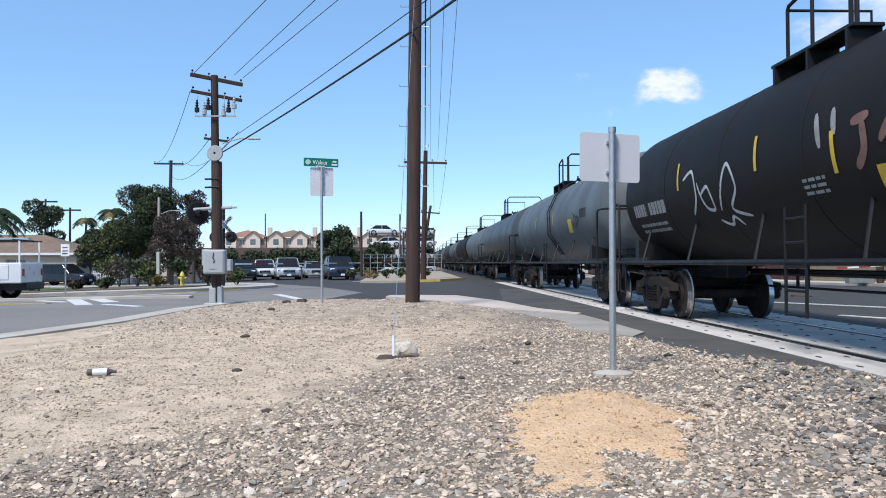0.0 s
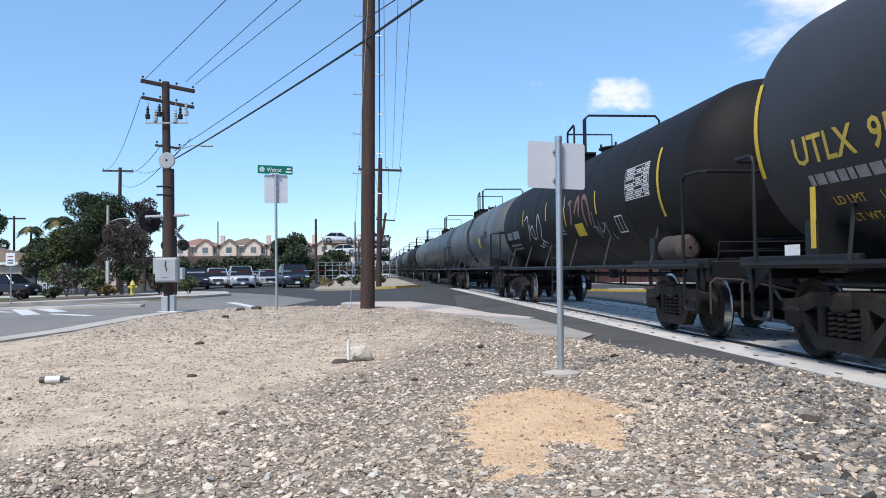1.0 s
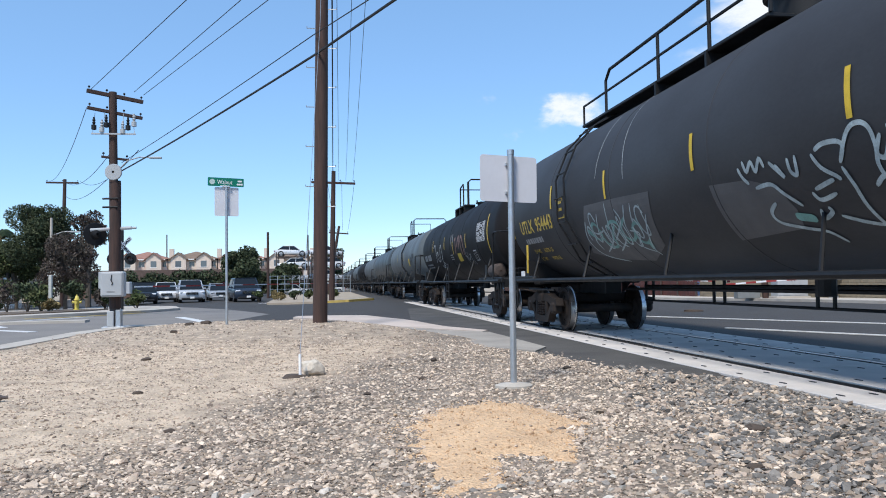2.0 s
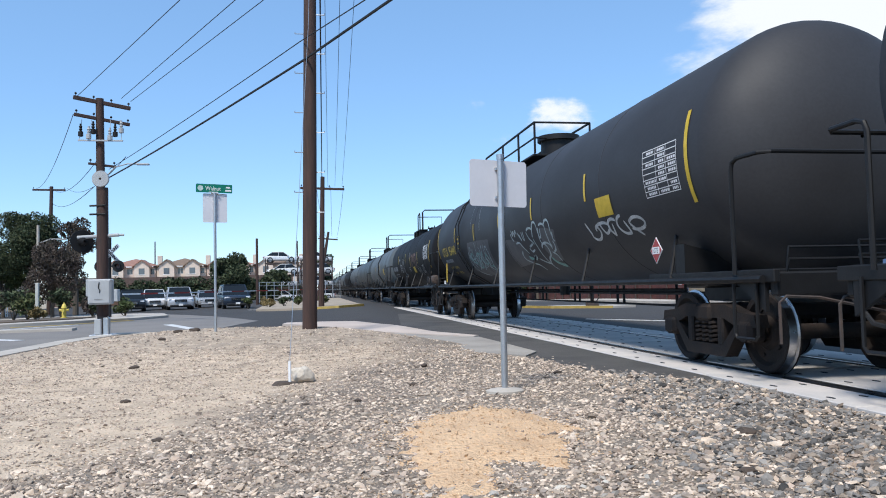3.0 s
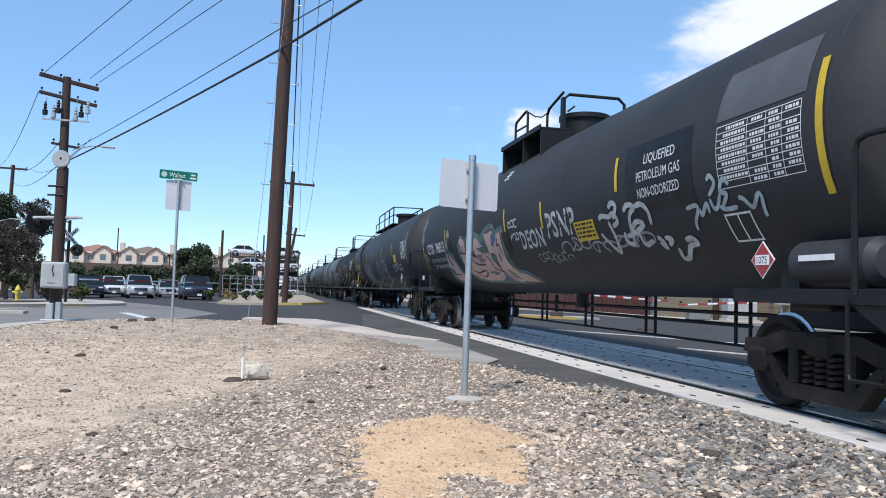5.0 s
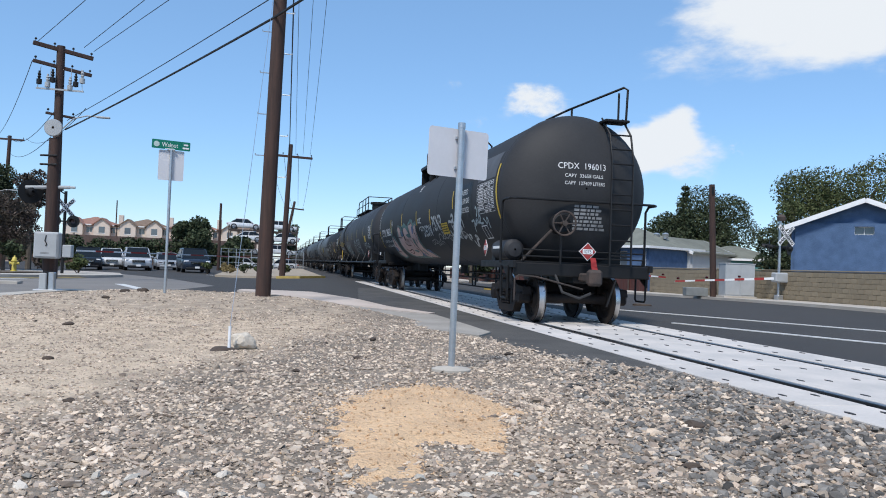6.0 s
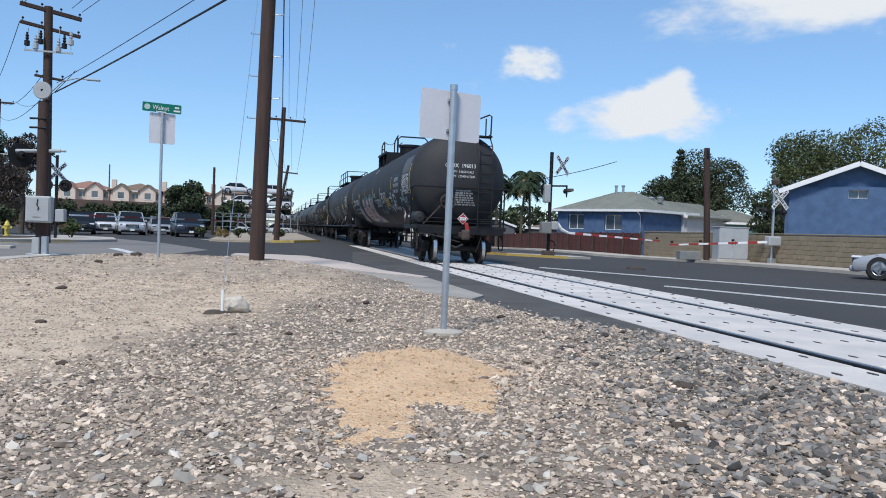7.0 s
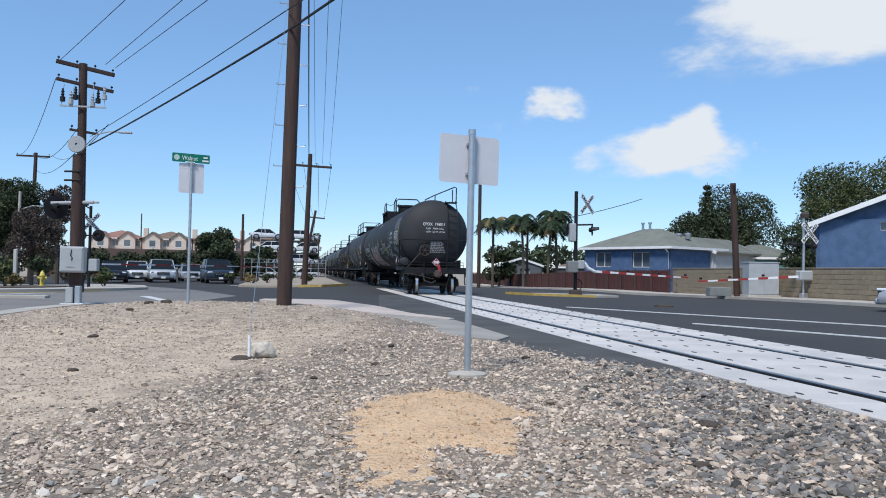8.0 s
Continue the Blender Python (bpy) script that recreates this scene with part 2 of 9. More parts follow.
# ---- mesh building ----
class Shape:
    """Vertices and faces gathered into one mesh, in metres."""

    def __init__(self):
        self.v, self.f, self.m = [], [], []

    def add(self, verts, faces, mat=0):
        k = len(self.v)
        self.v += [tuple(p) for p in verts]
        self.f += [tuple(i + k for i in f) for f in faces]
        self.m += [mat] * len(faces)
        return self

    def box(self, c, s, mat=0, turn=None, bevel=0.0):
        x, y, z = (a / 2 for a in s)
        if bevel:
            b = min(bevel, x * 0.9, y * 0.9, z * 0.9)
            bm = bmesh.new()
            bmesh.ops.create_cube(bm, size=1, matrix=Matrix.Diagonal((*s, 1)))
            bmesh.ops.bevel(bm, geom=bm.edges[:], offset=b, segments=1, affect="EDGES")
            bm.verts.index_update()
            vs = [p.co.copy() for p in bm.verts]
            fs = [[p.index for p in f.verts] for f in bm.faces]
            bm.free()
        else:
            vs = [Vector((i * x, j * y, k * z)) for i in (-1, 1) for j in (-1, 1) for k in (-1, 1)]
            fs = [(0, 1, 3, 2), (4, 6, 7, 5), (0, 4, 5, 1), (2, 3, 7, 6), (0, 2, 6, 4), (1, 5, 7, 3)]
        if turn is not None:
            vs = [turn @ p for p in vs]
        return self.add([p + Vector(c) for p in vs], fs, mat)

    def tube(self, pts, r, n=8, mat=0, caps=True):
        """A round bar along points; r one radius or one for each point."""
        pts = [Vector(p) for p in pts]
        rs = r if isinstance(r, (list, tuple)) else [r] * len(pts)
        rings, up = [], None
        for i, p in enumerate(pts):
            d = (pts[min(i + 1, len(pts) - 1)] - pts[max(i - 1, 0)]).normalized()
            if up is None:
                up = d.orthogonal().normalized()
            up = (up - d * up.dot(d)).normalized()
            side = d.cross(up)
            rings.append([p + (up * math.cos(2 * math.pi * k / n) + side * math.sin(2 * math.pi * k / n)) * rs[i] for k in range(n)])
        vs = [q for ring in rings for q in ring]
        fs = [(i * n + k, i * n + (k + 1) % n, (i + 1) * n + (k + 1) % n, (i + 1) * n + k) for i in range(len(pts) - 1) for k in range(n)]
        if caps:
            fs += [tuple(range(n - 1, -1, -1)), tuple(range((len(pts) - 1) * n, len(pts) * n))]
        return self.add(vs, fs, mat)

    def lathe(self, profile, centre, axis="y", n=24, mat=0, mats=None):
        """profile: (along, radius) pairs, turned round an axis through centre."""
        vs = []
        for a, r in profile:
            for k in range(n):
                c, s = r * math.cos(2 * math.pi * k / n), r * math.sin(2 * math.pi * k / n)
                vs.append({"x": (a, c, s), "y": (s, a, c), "z": (c, s, a)}[axis])
        vs = [Vector(p) + Vector(centre) for p in vs]
        for i in range(len(profile) - 1):
            fs = [(i * n + k, i * n + (k + 1) % n, (i + 1) * n + (k + 1) % n, (i + 1) * n + k) for k in range(n)]
            k0 = len(self.v)
            if i == 0:
                self.v += [tuple(p) for p in vs]
                base = k0
            self.f += [tuple(q + base for q in f) for f in fs]
            self.m += [mats[i] if mats else mat] * n
        return self

    def prism(self, outline, lo, hi, axis="x", mat=0):
        """An outline in the two other axes, drawn out from lo to hi."""
        put = {"x": lambda p, a: (a, p[0], p[1]), "y": lambda p, a: (p[0], a, p[1]), "z": lambda p, a: (p[0], p[1], a)}[axis]
        n = len(outline)
        vs = [put(p, lo) for p in outline] + [put(p, hi) for p in outline]
        fs = [tuple(range(n - 1, -1, -1)), tuple(range(n, 2 * n))] + [(i, (i + 1) % n, n + (i + 1) % n, n + i) for i in range(n)]
        return self.add(vs, fs, mat)

    def mesh(self, name, mats, smooth=35, weld=False):
        me = bpy.data.meshes.new(name)
        me.from_pydata(self.v, [], self.f)
        for m in mats if isinstance(mats, (list, tuple)) else [mats]:
            me.materials.append(m)
        me.polygons.foreach_set("material_index", self.m)
        bm = bmesh.new()
        bm.from_mesh(me)
        if weld:
            bmesh.ops.remove_doubles(bm, verts=bm.verts[:], dist=0.0005)
        bmesh.ops.recalc_face_normals(bm, faces=bm.faces[:])
        bm.to_mesh(me)
        bm.free()
        if smooth:
            me.polygons.foreach_set("use_smooth", [True] * len(me.polygons))
            me.set_sharp_from_angle(angle=radians(smooth))
        return me


def part(name, shape, mats, parent=None, label="", at=None, smooth=35):
    ob = new(name, shape.mesh(name, mats, smooth) if isinstance(shape, Shape) else shape)
    if parent is not None:
        ob.parent = parent
    if at is not None:
        ob.matrix_basis = at
    return tagged(ob, label)


def thing(name, at, label, category, group="", kind=""):
    ob = new(name)
    ob.empty_display_size = 0.2
    ob.matrix_basis = at
    return tagged(ob, label, category, group, kind)


def raw_mesh(name, verts, faces, mats, index=None, smooth=False):
    """A mesh from arrays: verts (n, 3), faces (m, k) of one size."""
    me = bpy.data.meshes.new(name)
    k = faces.shape[1]
    me.vertices.add(len(verts))
    me.vertices.foreach_set("co", np.asarray(verts, np.float32).ravel())
    me.loops.add(faces.size)
    me.loops.foreach_set("vertex_index", faces.astype(np.int32).ravel())
    me.polygons.add(len(faces))
    me.polygons.foreach_set("loop_start", np.arange(0, faces.size, k, dtype=np.int32))
    for m in mats:
        me.materials.append(m)
    if index is not None:
        me.polygons.foreach_set("material_index", index.astype(np.int32))
    me.polygons.foreach_set("use_smooth", np.full(len(faces), smooth))
    me.update(calc_edges=True)
    return me


def letters(text, size, bold=0.0):
    """The flat outline mesh of a text in the built-in font: vertices (x, y) and faces."""
    cu = bpy.data.curves.new("text", "FONT")
    cu.body, cu.size, cu.resolution_u, cu.offset = text, size, 2, bold
    ob = bpy.data.objects.new("text", cu)
    me = bpy.data.meshes.new_from_object(ob)
    vs, fs = [tuple(v.co) for v in me.vertices], [tuple(p.vertices) for p in me.polygons]
    bpy.data.objects.remove(ob)
    bpy.data.meshes.remove(me)
    bpy.data.curves.remove(cu)
    return vs, fs


def smoothstep(a, b, x):
    t = max(0.0, min(1.0, (x - a) / (b - a)))
    return t * t * (3 - 2 * t)


# ---- ground ----
def road_z(x, y):
    """The height of the street: level at the track, falling gently away from it."""
    k = smoothstep(2.5, 9, abs(x))
    dip = 0.3 * (1 - smoothstep(6.2, 7.4, y)) * smoothstep(-19, -14, x) * (1 - smoothstep(-0.9, 0.6, x))
    return -0.02 - dip + k * (-0.22 * smoothstep(24, 48, y) - 0.32 * smoothstep(-14, -30, x) - 0.55 * smoothstep(48, 95, y) * smoothstep(4, 13, x))


def bed_z(x, y):
    """The height of the gravel bed: a low crest near the pole, sinking to the track and to the street."""
    z = 0.19 * smoothstep(8, 16.5, y) * smoothstep(-11.6, -8.5, x) * (1 - smoothstep(-5.0, -2.6, x)) * (1 - smoothstep(18.2, 20.5, y))
    edge = float(np.interp(y, (7.1, 8.3, 9.5, 11.0, 11.9, 13.2), (-1.475, -1.85, -2.15, -2.42, -2.7, -3.1)))
    low = smoothstep(0.9, 0.0, edge - x) * (1 - smoothstep(12, 13.5, y))
    z += (1 - 0.75 * low) * (0.022 * noise.noise(Vector((x * 0.9, y * 0.9, 0))) + 0.012 * noise.noise(Vector((x * 3.1, y * 3.1, 4)))) - 0.035 * low
    return z


def grid(name, xs, ys, height, mats, smooth=True):
    vs = np.array([(x, y, height(x, y)) for y in ys for x in xs])
    n, m = len(xs), len(ys)
    i = np.arange(n * m).reshape(m, n)
    fs = np.stack([i[:-1, :-1], i[:-1, 1:], i[1:, 1:], i[1:, :-1]], -1).reshape(-1, 4)
    return raw_mesh(name, vs, fs, mats, smooth=smooth)


xs = np.concatenate([[-2500, -900, -300, -120], np.linspace(-70, 60, 53), [110, 300, 900, 2500]])
ys = np.concatenate([[-2500, -600, -100], np.linspace(-30, 120, 61), [200, 400, 1000, 2500]])
tagged(new("ground", grid("ground", xs, ys, lambda x, y: road_z(x, y) - 0.06, [DIRT])), "dry bare soil reaching to the horizon", "ground", kind="structure")

xs, ys = np.linspace(-40, 14.8, 56), np.linspace(-25, 120, 73)
tagged(new("road", grid("road", xs, ys, road_z, [ASPHALT])), "worn dark grey asphalt street beside the track", "road", kind="structure")

# the gravel bed: a triangle between the street, the pavement and the track
BED_EDGE = [(-1.475, -6), (-1.475, 7.1), (-1.85, 8.3), (-2.15, 9.5), (-2.42, 11.0), (-2.7, 11.9), (-3.1, 13.2), (-4.6, 15.8), (-5.7, 17.9), (-7.0, 19.6), (-8.6, 20.4), (-10.6, 20.6),
            (-11.1, 18.2), (-11.25, 14), (-11.75, 11), (-12.8, 8), (-16, 2), (-18, -6)]


def inside(x, y, outline):
    hit, n = False, len(outline)
    for i in range(n):
        (x0, y0), (x1, y1) = outline[i], outline[i - 1]
        if (y0 > y) != (y1 > y) and x < (x1 - x0) * (y - y0) / (y1 - y0) + x0:
            hit = not hit
    return hit


def sheet(name, outline, height, mats, step=0.25, skirt=0.12):
    """A sheet cut to an outline, with its rim turned down."""
    bm = bmesh.new()
    top = bm.faces.new([bm.verts.new((x, y, 0)) for x, y in outline])
    x0, x1 = min(p[0] for p in outline), max(p[0] for p in outline)
    y0, y1 = min(p[1] for p in outline), max(p[1] for p in outline)
    for axis, a, b in (((1, 0, 0), x0, x1), ((0, 1, 0), y0, y1)):
        k = a + step
        while k < b:
            bmesh.ops.bisect_plane(bm, geom=bm.verts[:] + bm.edges[:] + bm.faces[:], plane_co=Vector(axis) * k, plane_no=axis)
            k += step
    rim = [e for e in bm.edges if e.is_boundary]
    for v in bm.verts:
        v.co.z = height(v.co.x, v.co.y)
    low = bmesh.ops.extrude_edge_only(bm, edges=rim)["geom"]
    for v in low:
        if isinstance(v, bmesh.types.BMVert):
            v.co.z -= skirt
    bmesh.ops.recalc_face_normals(bm, faces=bm.faces[:])
    me = bpy.data.meshes.new(name)
    bm.to_mesh(me)
    bm.free()
    for m in mats:
        me.materials.append(m)
    me.polygons.foreach_set("use_smooth", [True] * len(me.polygons))
    me.set_sharp_from_angle(angle=radians(50))
    return me


DUST_LINE = ((-2.0, -9.8), (3.0, -8.2), (4.5, -7.05), (6.2, -6.25), (7.6, -5.75), (9.4, -4.9), (11.1, -3.9), (14.0, -3.6), (22.0, -3.5))


def dust_at(x, y):
    """The share of dry dust: full on the trodden flat, none among the coarse gravel and on the crest."""
    edge = float(np.interp(y, [p[0] for p in DUST_LINE], [p[1] for p in DUST_LINE]))
    d = edge - x + 0.55 * noise.noise(Vector((x * 0.7, y * 0.7, 5))) + 0.25 * noise.noise(Vector((x * 2.3, y * 2.3, 9)))
    near = 0.8 * smoothstep(0.75, 0.2, math.hypot(x - -5.11, (y - 2.65) * 0.8) + 0.25 * noise.noise(Vector((x * 3, y * 3, 4))))
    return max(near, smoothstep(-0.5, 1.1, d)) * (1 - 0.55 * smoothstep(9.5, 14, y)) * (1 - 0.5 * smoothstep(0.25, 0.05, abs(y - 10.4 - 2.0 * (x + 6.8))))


def dust_share(me):
    a = me.attributes.new("dust", "FLOAT", "POINT")
    a.data.foreach_set("value", [dust_at(v.co.x, v.co.y) for v in me.vertices])
    return me


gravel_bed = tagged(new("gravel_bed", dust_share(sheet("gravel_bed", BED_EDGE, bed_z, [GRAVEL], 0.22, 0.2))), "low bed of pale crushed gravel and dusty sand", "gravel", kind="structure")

# pavement slabs at the corner, kerbs
WALK = [(-6.6, 23.2), (-5.77, 23.2), (-4.6, 22.8), (-4.0, 20.5), (-3.5, 18.9), (-3.0, 16.9), (-2.42, 15.3), (-2.6, 15.0), (-3.3, 16.1), (-4.3, 17.7), (-5.2, 19.4), (-5.9, 20.9), (-6.7, 22.3)]
tagged(new("pavement", sheet("pavement", WALK, lambda x, y: 0.03 + 0.06 * smoothstep(17, 20, y) * (1 - smoothstep(23, 26, y)), [material("rose_concrete", (0.53, 0.445, 0.385), 0.85, scale=0.9, vary=0.12, fine=40, bump=0.2, tint=(0.45, 0.375, 0.32))], 0.6)), "pale pinkish concrete pavement at the corner", "pavement", kind="structure")
APRON = [(-4.78, 16.95), (-3.75, 16.96), (-3.11, 15.4), (-2.5, 14.91), (-2.41, 12.62), (-2.38, 11.23), (-2.73, 10.6), (-3.25, 11.47), (-3.73, 12.34), (-4.19, 14.22)]
CONCRETE2 = material("dusty_concrete", (0.34, 0.31, 0.27), 0.9, scale=1.4, vary=0.2, fine=50, bump=0.4, tint=(0.27, 0.245, 0.215))
tagged(new("pavement_apron", sheet("pavement_apron", APRON, lambda x, y: 0.012 + 0.01 * smoothstep(12, 15, y), [CONCRETE2], 0.6)), "dusty worn concrete apron sloping to the track", "pavement", kind="structure")


def band(name, path, width, z, mats, label, category="kerb", height=0.12, lift=0.0):
    """A strip of constant width along a path on the street."""
    s = Shape()
    pts = [Vector((x, y, 0)) for x, y in path]
    L, R = [], []
    for i, p in enumerate(pts):
        d = (pts[min(i + 1, len(pts) - 1)] - pts[max(i - 1, 0)]).normalized()
        nrm = Vector((-d.y, d.x, 0)) * width / 2
        L.append(p + nrm)
        R.append(p - nrm)
    vs, fs = [], []
    for a, b in zip(L, R):
        za, zb = z(a.x, a.y) + lift, z(b.x, b.y) + lift
        vs += [(a.x, a.y, za + height), (b.x, b.y, zb + height), (a.x, a.y, za - 0.1), (b.x, b.y, zb - 0.1)]
    for i in range(len(pts) - 1):
        k = 4 * i
        fs += [(k, k + 1, k + 5, k + 4), (k, k + 4, k + 6, k + 2), (k + 1, k + 3, k + 7, k + 5)]
    fs += [(0, 2, 3, 1), (4 * len(pts) - 4, 4 * len(pts) - 3, 4 * len(pts) - 1, 4 * len(pts) - 2)]
    s.add(vs, fs)
    return tagged(part(name, s, mats, smooth=0), label, category, kind="structure")


def line(path, width=0.12):
    return band("road_line", path, width, road_z, WHITE_LINE, "worn white painted road line", "road marking", 0.016)


line([(2.3, 21.7), (6.66, 14.1), (12, 4.8)])
line([(2.56, 14.66), (4.2, 11.1), (8.5, 2.5)])
line([(-10.7, 27), (-8.8, 21.6)], 0.3)
line([(-21.5, 59.5), (-9.0, 54.5)], 0.45)
line([(-17.2, 25.5), (-14.67, 20.6)], 0.42)
line([(-16.4, 25.2), (-14.5, 22.0)], 0.42)
line([(-15.86, 26.74), (-14.44, 30.0)], 0.3)
line([(-17.5, 24), (-12.8, 19.6)], 0.25)
# older, paler surfacing on the turn into the side street
OLD = [(-70, 8), (-17, 4), (-13.2, 8.2), (-12.2, 11), (-11.6, 14), (-11.4, 18.4), (-11.0, 21.1), (-8.8, 21.2), (-7.8, 28.5), (-10.8, 40.5), (-13.0, 46), (-16, 51), (-30, 56), (-70, 58)]
tagged(new("road_old", sheet("road_old", OLD, lambda x, y: road_z(x, y) + 0.004, [ASPHALT_OLD], 1.5, 0.02)), "pale worn older asphalt on the street corner", "road", kind="structure")
SHOULDER = [(-1.48, 2.0), (-1.48, 31), (-2.4, 31), (-3.4, 21), (-3.0, 12), (-2.4, 8), (-1.8, 2.0)]
tagged(new("road_shoulder", sheet("road_shoulder", SHOULDER, lambda x, y: road_z(x, y) + 0.005, [material("dusty_asphalt", (0.085, 0.078, 0.07), 0.9, scale=1.1, vary=0.25, fine=70, bump=0.4, tint=(0.058, 0.054, 0.05))], 0.8, 0.02)), "dusty brownish asphalt shoulder along the track", "road", kind="structure")
# the edge of the street along the gravel
band("kerb", [(-18.3, -6), (-16.2, 2), (-13.0, 8), (-11.95, 11), (-11.4, 14), (-11.25, 18.2), (-10.8, 20.8), (-8.6, 20.7)], 0.5, lambda x, y: -0.02, CONCRETE, "pale concrete gutter along the gravel", "kerb", 0.05)

# ---- track ----
DECK0, DECK1 = -24.0, 41.0
for x, label in ((-0.755, ""), (0.755, "")):
    s = Shape()
    s.prism([(x - 0.035, -0.02), (x - 0.036, -0.004), (x - 0.028, 0), (x + 0.028, 0), (x + 0.036, -0.004), (x + 0.035, -0.02), (x + 0.009, -0.05), (x + 0.009, -0.13), (x + 0.07, -0.16), (x - 0.07, -0.16), (x - 0.009, -0.13), (x - 0.009, -0.05)], -60, 700, "y")
    tagged(part("rail", s, STEEL, smooth=0), "steel rail with a worn shining head", "rail", "rails", "structure")
bedding = Shape()
bedding.prism([(-1.42, -0.3), (1.5, -0.3), (1.5, -0.035), (-1.42, -0.035)], DECK0, DECK1, "y")
deck = tagged(part("crossing_deck", bedding, RUBBER, smooth=0), "pale concrete panels of a level crossing with dark flangeways", "level crossing", kind="structure")
far_bed = Shape()
far_bed.prism([(-2.2, -0.12), (2.2, -0.12), (1.6, -0.05), (-1.6, -0.05)], DECK1, 700, "y")
tagged(part("track_bed", far_bed, STONE_BLUE, smooth=0), "grey ballast bed under the far track", "track", kind="structure")
PANEL_LEN = 2.44


def panel_mesh(x0, x1):
    s = Shape()
    s.box(((x0 + x1) / 2, 0, -0.09), (x1 - x0, PANEL_LEN - 0.012, 0.17), bevel=0.008)
    return s.mesh("panel", PANEL, 0)


pocket = Shape()
pocket.tube([(0, 0, -0.02), (0, 0, 0.0)], 0.033, 8)
pocket.v = [(x * 0.6, y * 1.9, z) for x, y, z in pocket.v]
pocket = pocket.mesh("lifting_pocket", plain("pocket_dark", (0.03, 0.03, 0.035), 0.9), 0)
for x0, x1 in ((-1.46, -0.90), (-0.655, 0.655), (0.90, 1.56)):
    me = panel_mesh(x0, x1)
    y, k = DECK0 + PANEL_LEN / 2, 0
    while y < DECK1:
        p = part("panel", me, None, deck, at=pose(0, y, -0.001 * (k % 3)))
        if -2 < y < 24:
            for px in ((x0 + 0.12, x1 - 0.12) if x1 - x0 < 1 else (x0 + 0.14, -0.2, 0.2, x1 - 0.14)):
                for py in (-0.75, 0.1, 0.9):
                    part("lifting_pocket", pocket, None, deck, at=pose(px, y + py + 0.1 * (px > 0), 0.0))
        y += PANEL_LEN
        k += 1

# ---- tank cars ----
SHELL = {"z": 2.55, "r": 1.5}      # the shell now worked on: height of its axis, radius
V, Y35 = 9.05, 3.5      # speed in metres a second; the time at which the layout holds


def on_tank(y, a, lift=0.006):
    """A point of the shell: y along the car, a metres up round the near side from mid-height."""
    t, r = a / SHELL["r"], SHELL["r"] + lift
    return (-r * math.cos(t), y, SHELL["z"] + r * math.sin(t))


def stencil(name, text, size, y, a, mat, parent, label="", lean=0.0, width=None):
    vs, fs = letters(text, size, 0.012 if name == "graffiti" else 0.006 if size > 0.3 else 0.0)
    s = Shape()
    wide = width / max(p[0] for p in vs) if width else 1.0
    s.add([on_tank(y - (p[0] + lean * p[1]) * wide, a + p[1]) for p in vs], fs)
    return part(name, s, mat, parent, label, smooth=0)


def bars(name, rows, y, a, width, height, mat, parent, gap=0.35, label="", frame_w=0.0, seed=1):
    """Lines of writing too small to read, as plain bars."""
    rng = random.Random(seed)
    s = Shape()
    h = height / rows
    for i in range(rows):
        at_y, top = y, a - i * h
        while at_y > y - width + 0.02:
            w = min(rng.uniform(0.06, 0.2), at_y - (y - width))
            s.add([on_tank(at_y, top), on_tank(at_y - w, top), on_tank(at_y - w, top - h * (1 - gap)), on_tank(at_y, top - h * (1 - gap))], [(0, 1, 2, 3)])
            at_y -= w + 0.03
    if frame_w:
        e = frame_w
        for (ya, yb, aa, ab) in ((y + 3 * e, y - width - 3 * e, a + 3 * e, a + 2 * e), (y + 3 * e, y - width - 3 * e, a - height - 2 * e, a - height - 3 * e), (y + 3 * e, y + 2 * e, a + 3 * e, a - height - 3 * e), (y - width - 2 * e, y - width - 3 * e, a + 3 * e, a - height - 3 * e)):
            s.add([on_tank(ya, aa), on_tank(yb, aa), on_tank(yb, ab), on_tank(ya, ab)], [(0, 1, 2, 3)])
    return part(name, s, mat, parent, label, smooth=0)


def table(name, rows, cols, y, a, width, height, mat, parent, label="", line=0.012, skew=0.0, seed=1):
    """A ruled table on the shell: its frame, rules and small unreadable entries."""
    rng = random.Random(seed)
    s = Shape()

    def slab(y0, y1, a0, a1):
        s.add([on_tank(y0, a0), on_tank(y1, a0), on_tank(y1, a1), on_tank(y0, a1)], [(0, 1, 2, 3)])
    h = height / rows
    for i in range(rows + 1):
        slab(y, y - width, a - i * h, a - i * h - line)
    for q in (0.0, *cols, 1.0):
        for i in range(6):
            slab(y - q * (width - line), y - q * (width - line) - line, a - height * i / 6, a - height * (i + 1) / 6)
    edges = (0.0, *cols, 1.0)
    for i in range(rows if rows > 2 else 0):
        for q0, q1 in zip(edges, edges[1:]):
            if rng.random() < 0.8:
                at_y, end = y - q0 * width - 0.04, y - q1 * width + 0.05
                at_y -= rng.uniform(0, 0.3) * (at_y - end)
                while at_y > end:
                    w = rng.uniform(0.02, 0.05)
                    slab(at_y, at_y - w, a - i * h - h * 0.35, a - i * h - h * 0.8)
                    at_y -= w + 0.012
    return part(name, s, mat, parent, label, smooth=0)


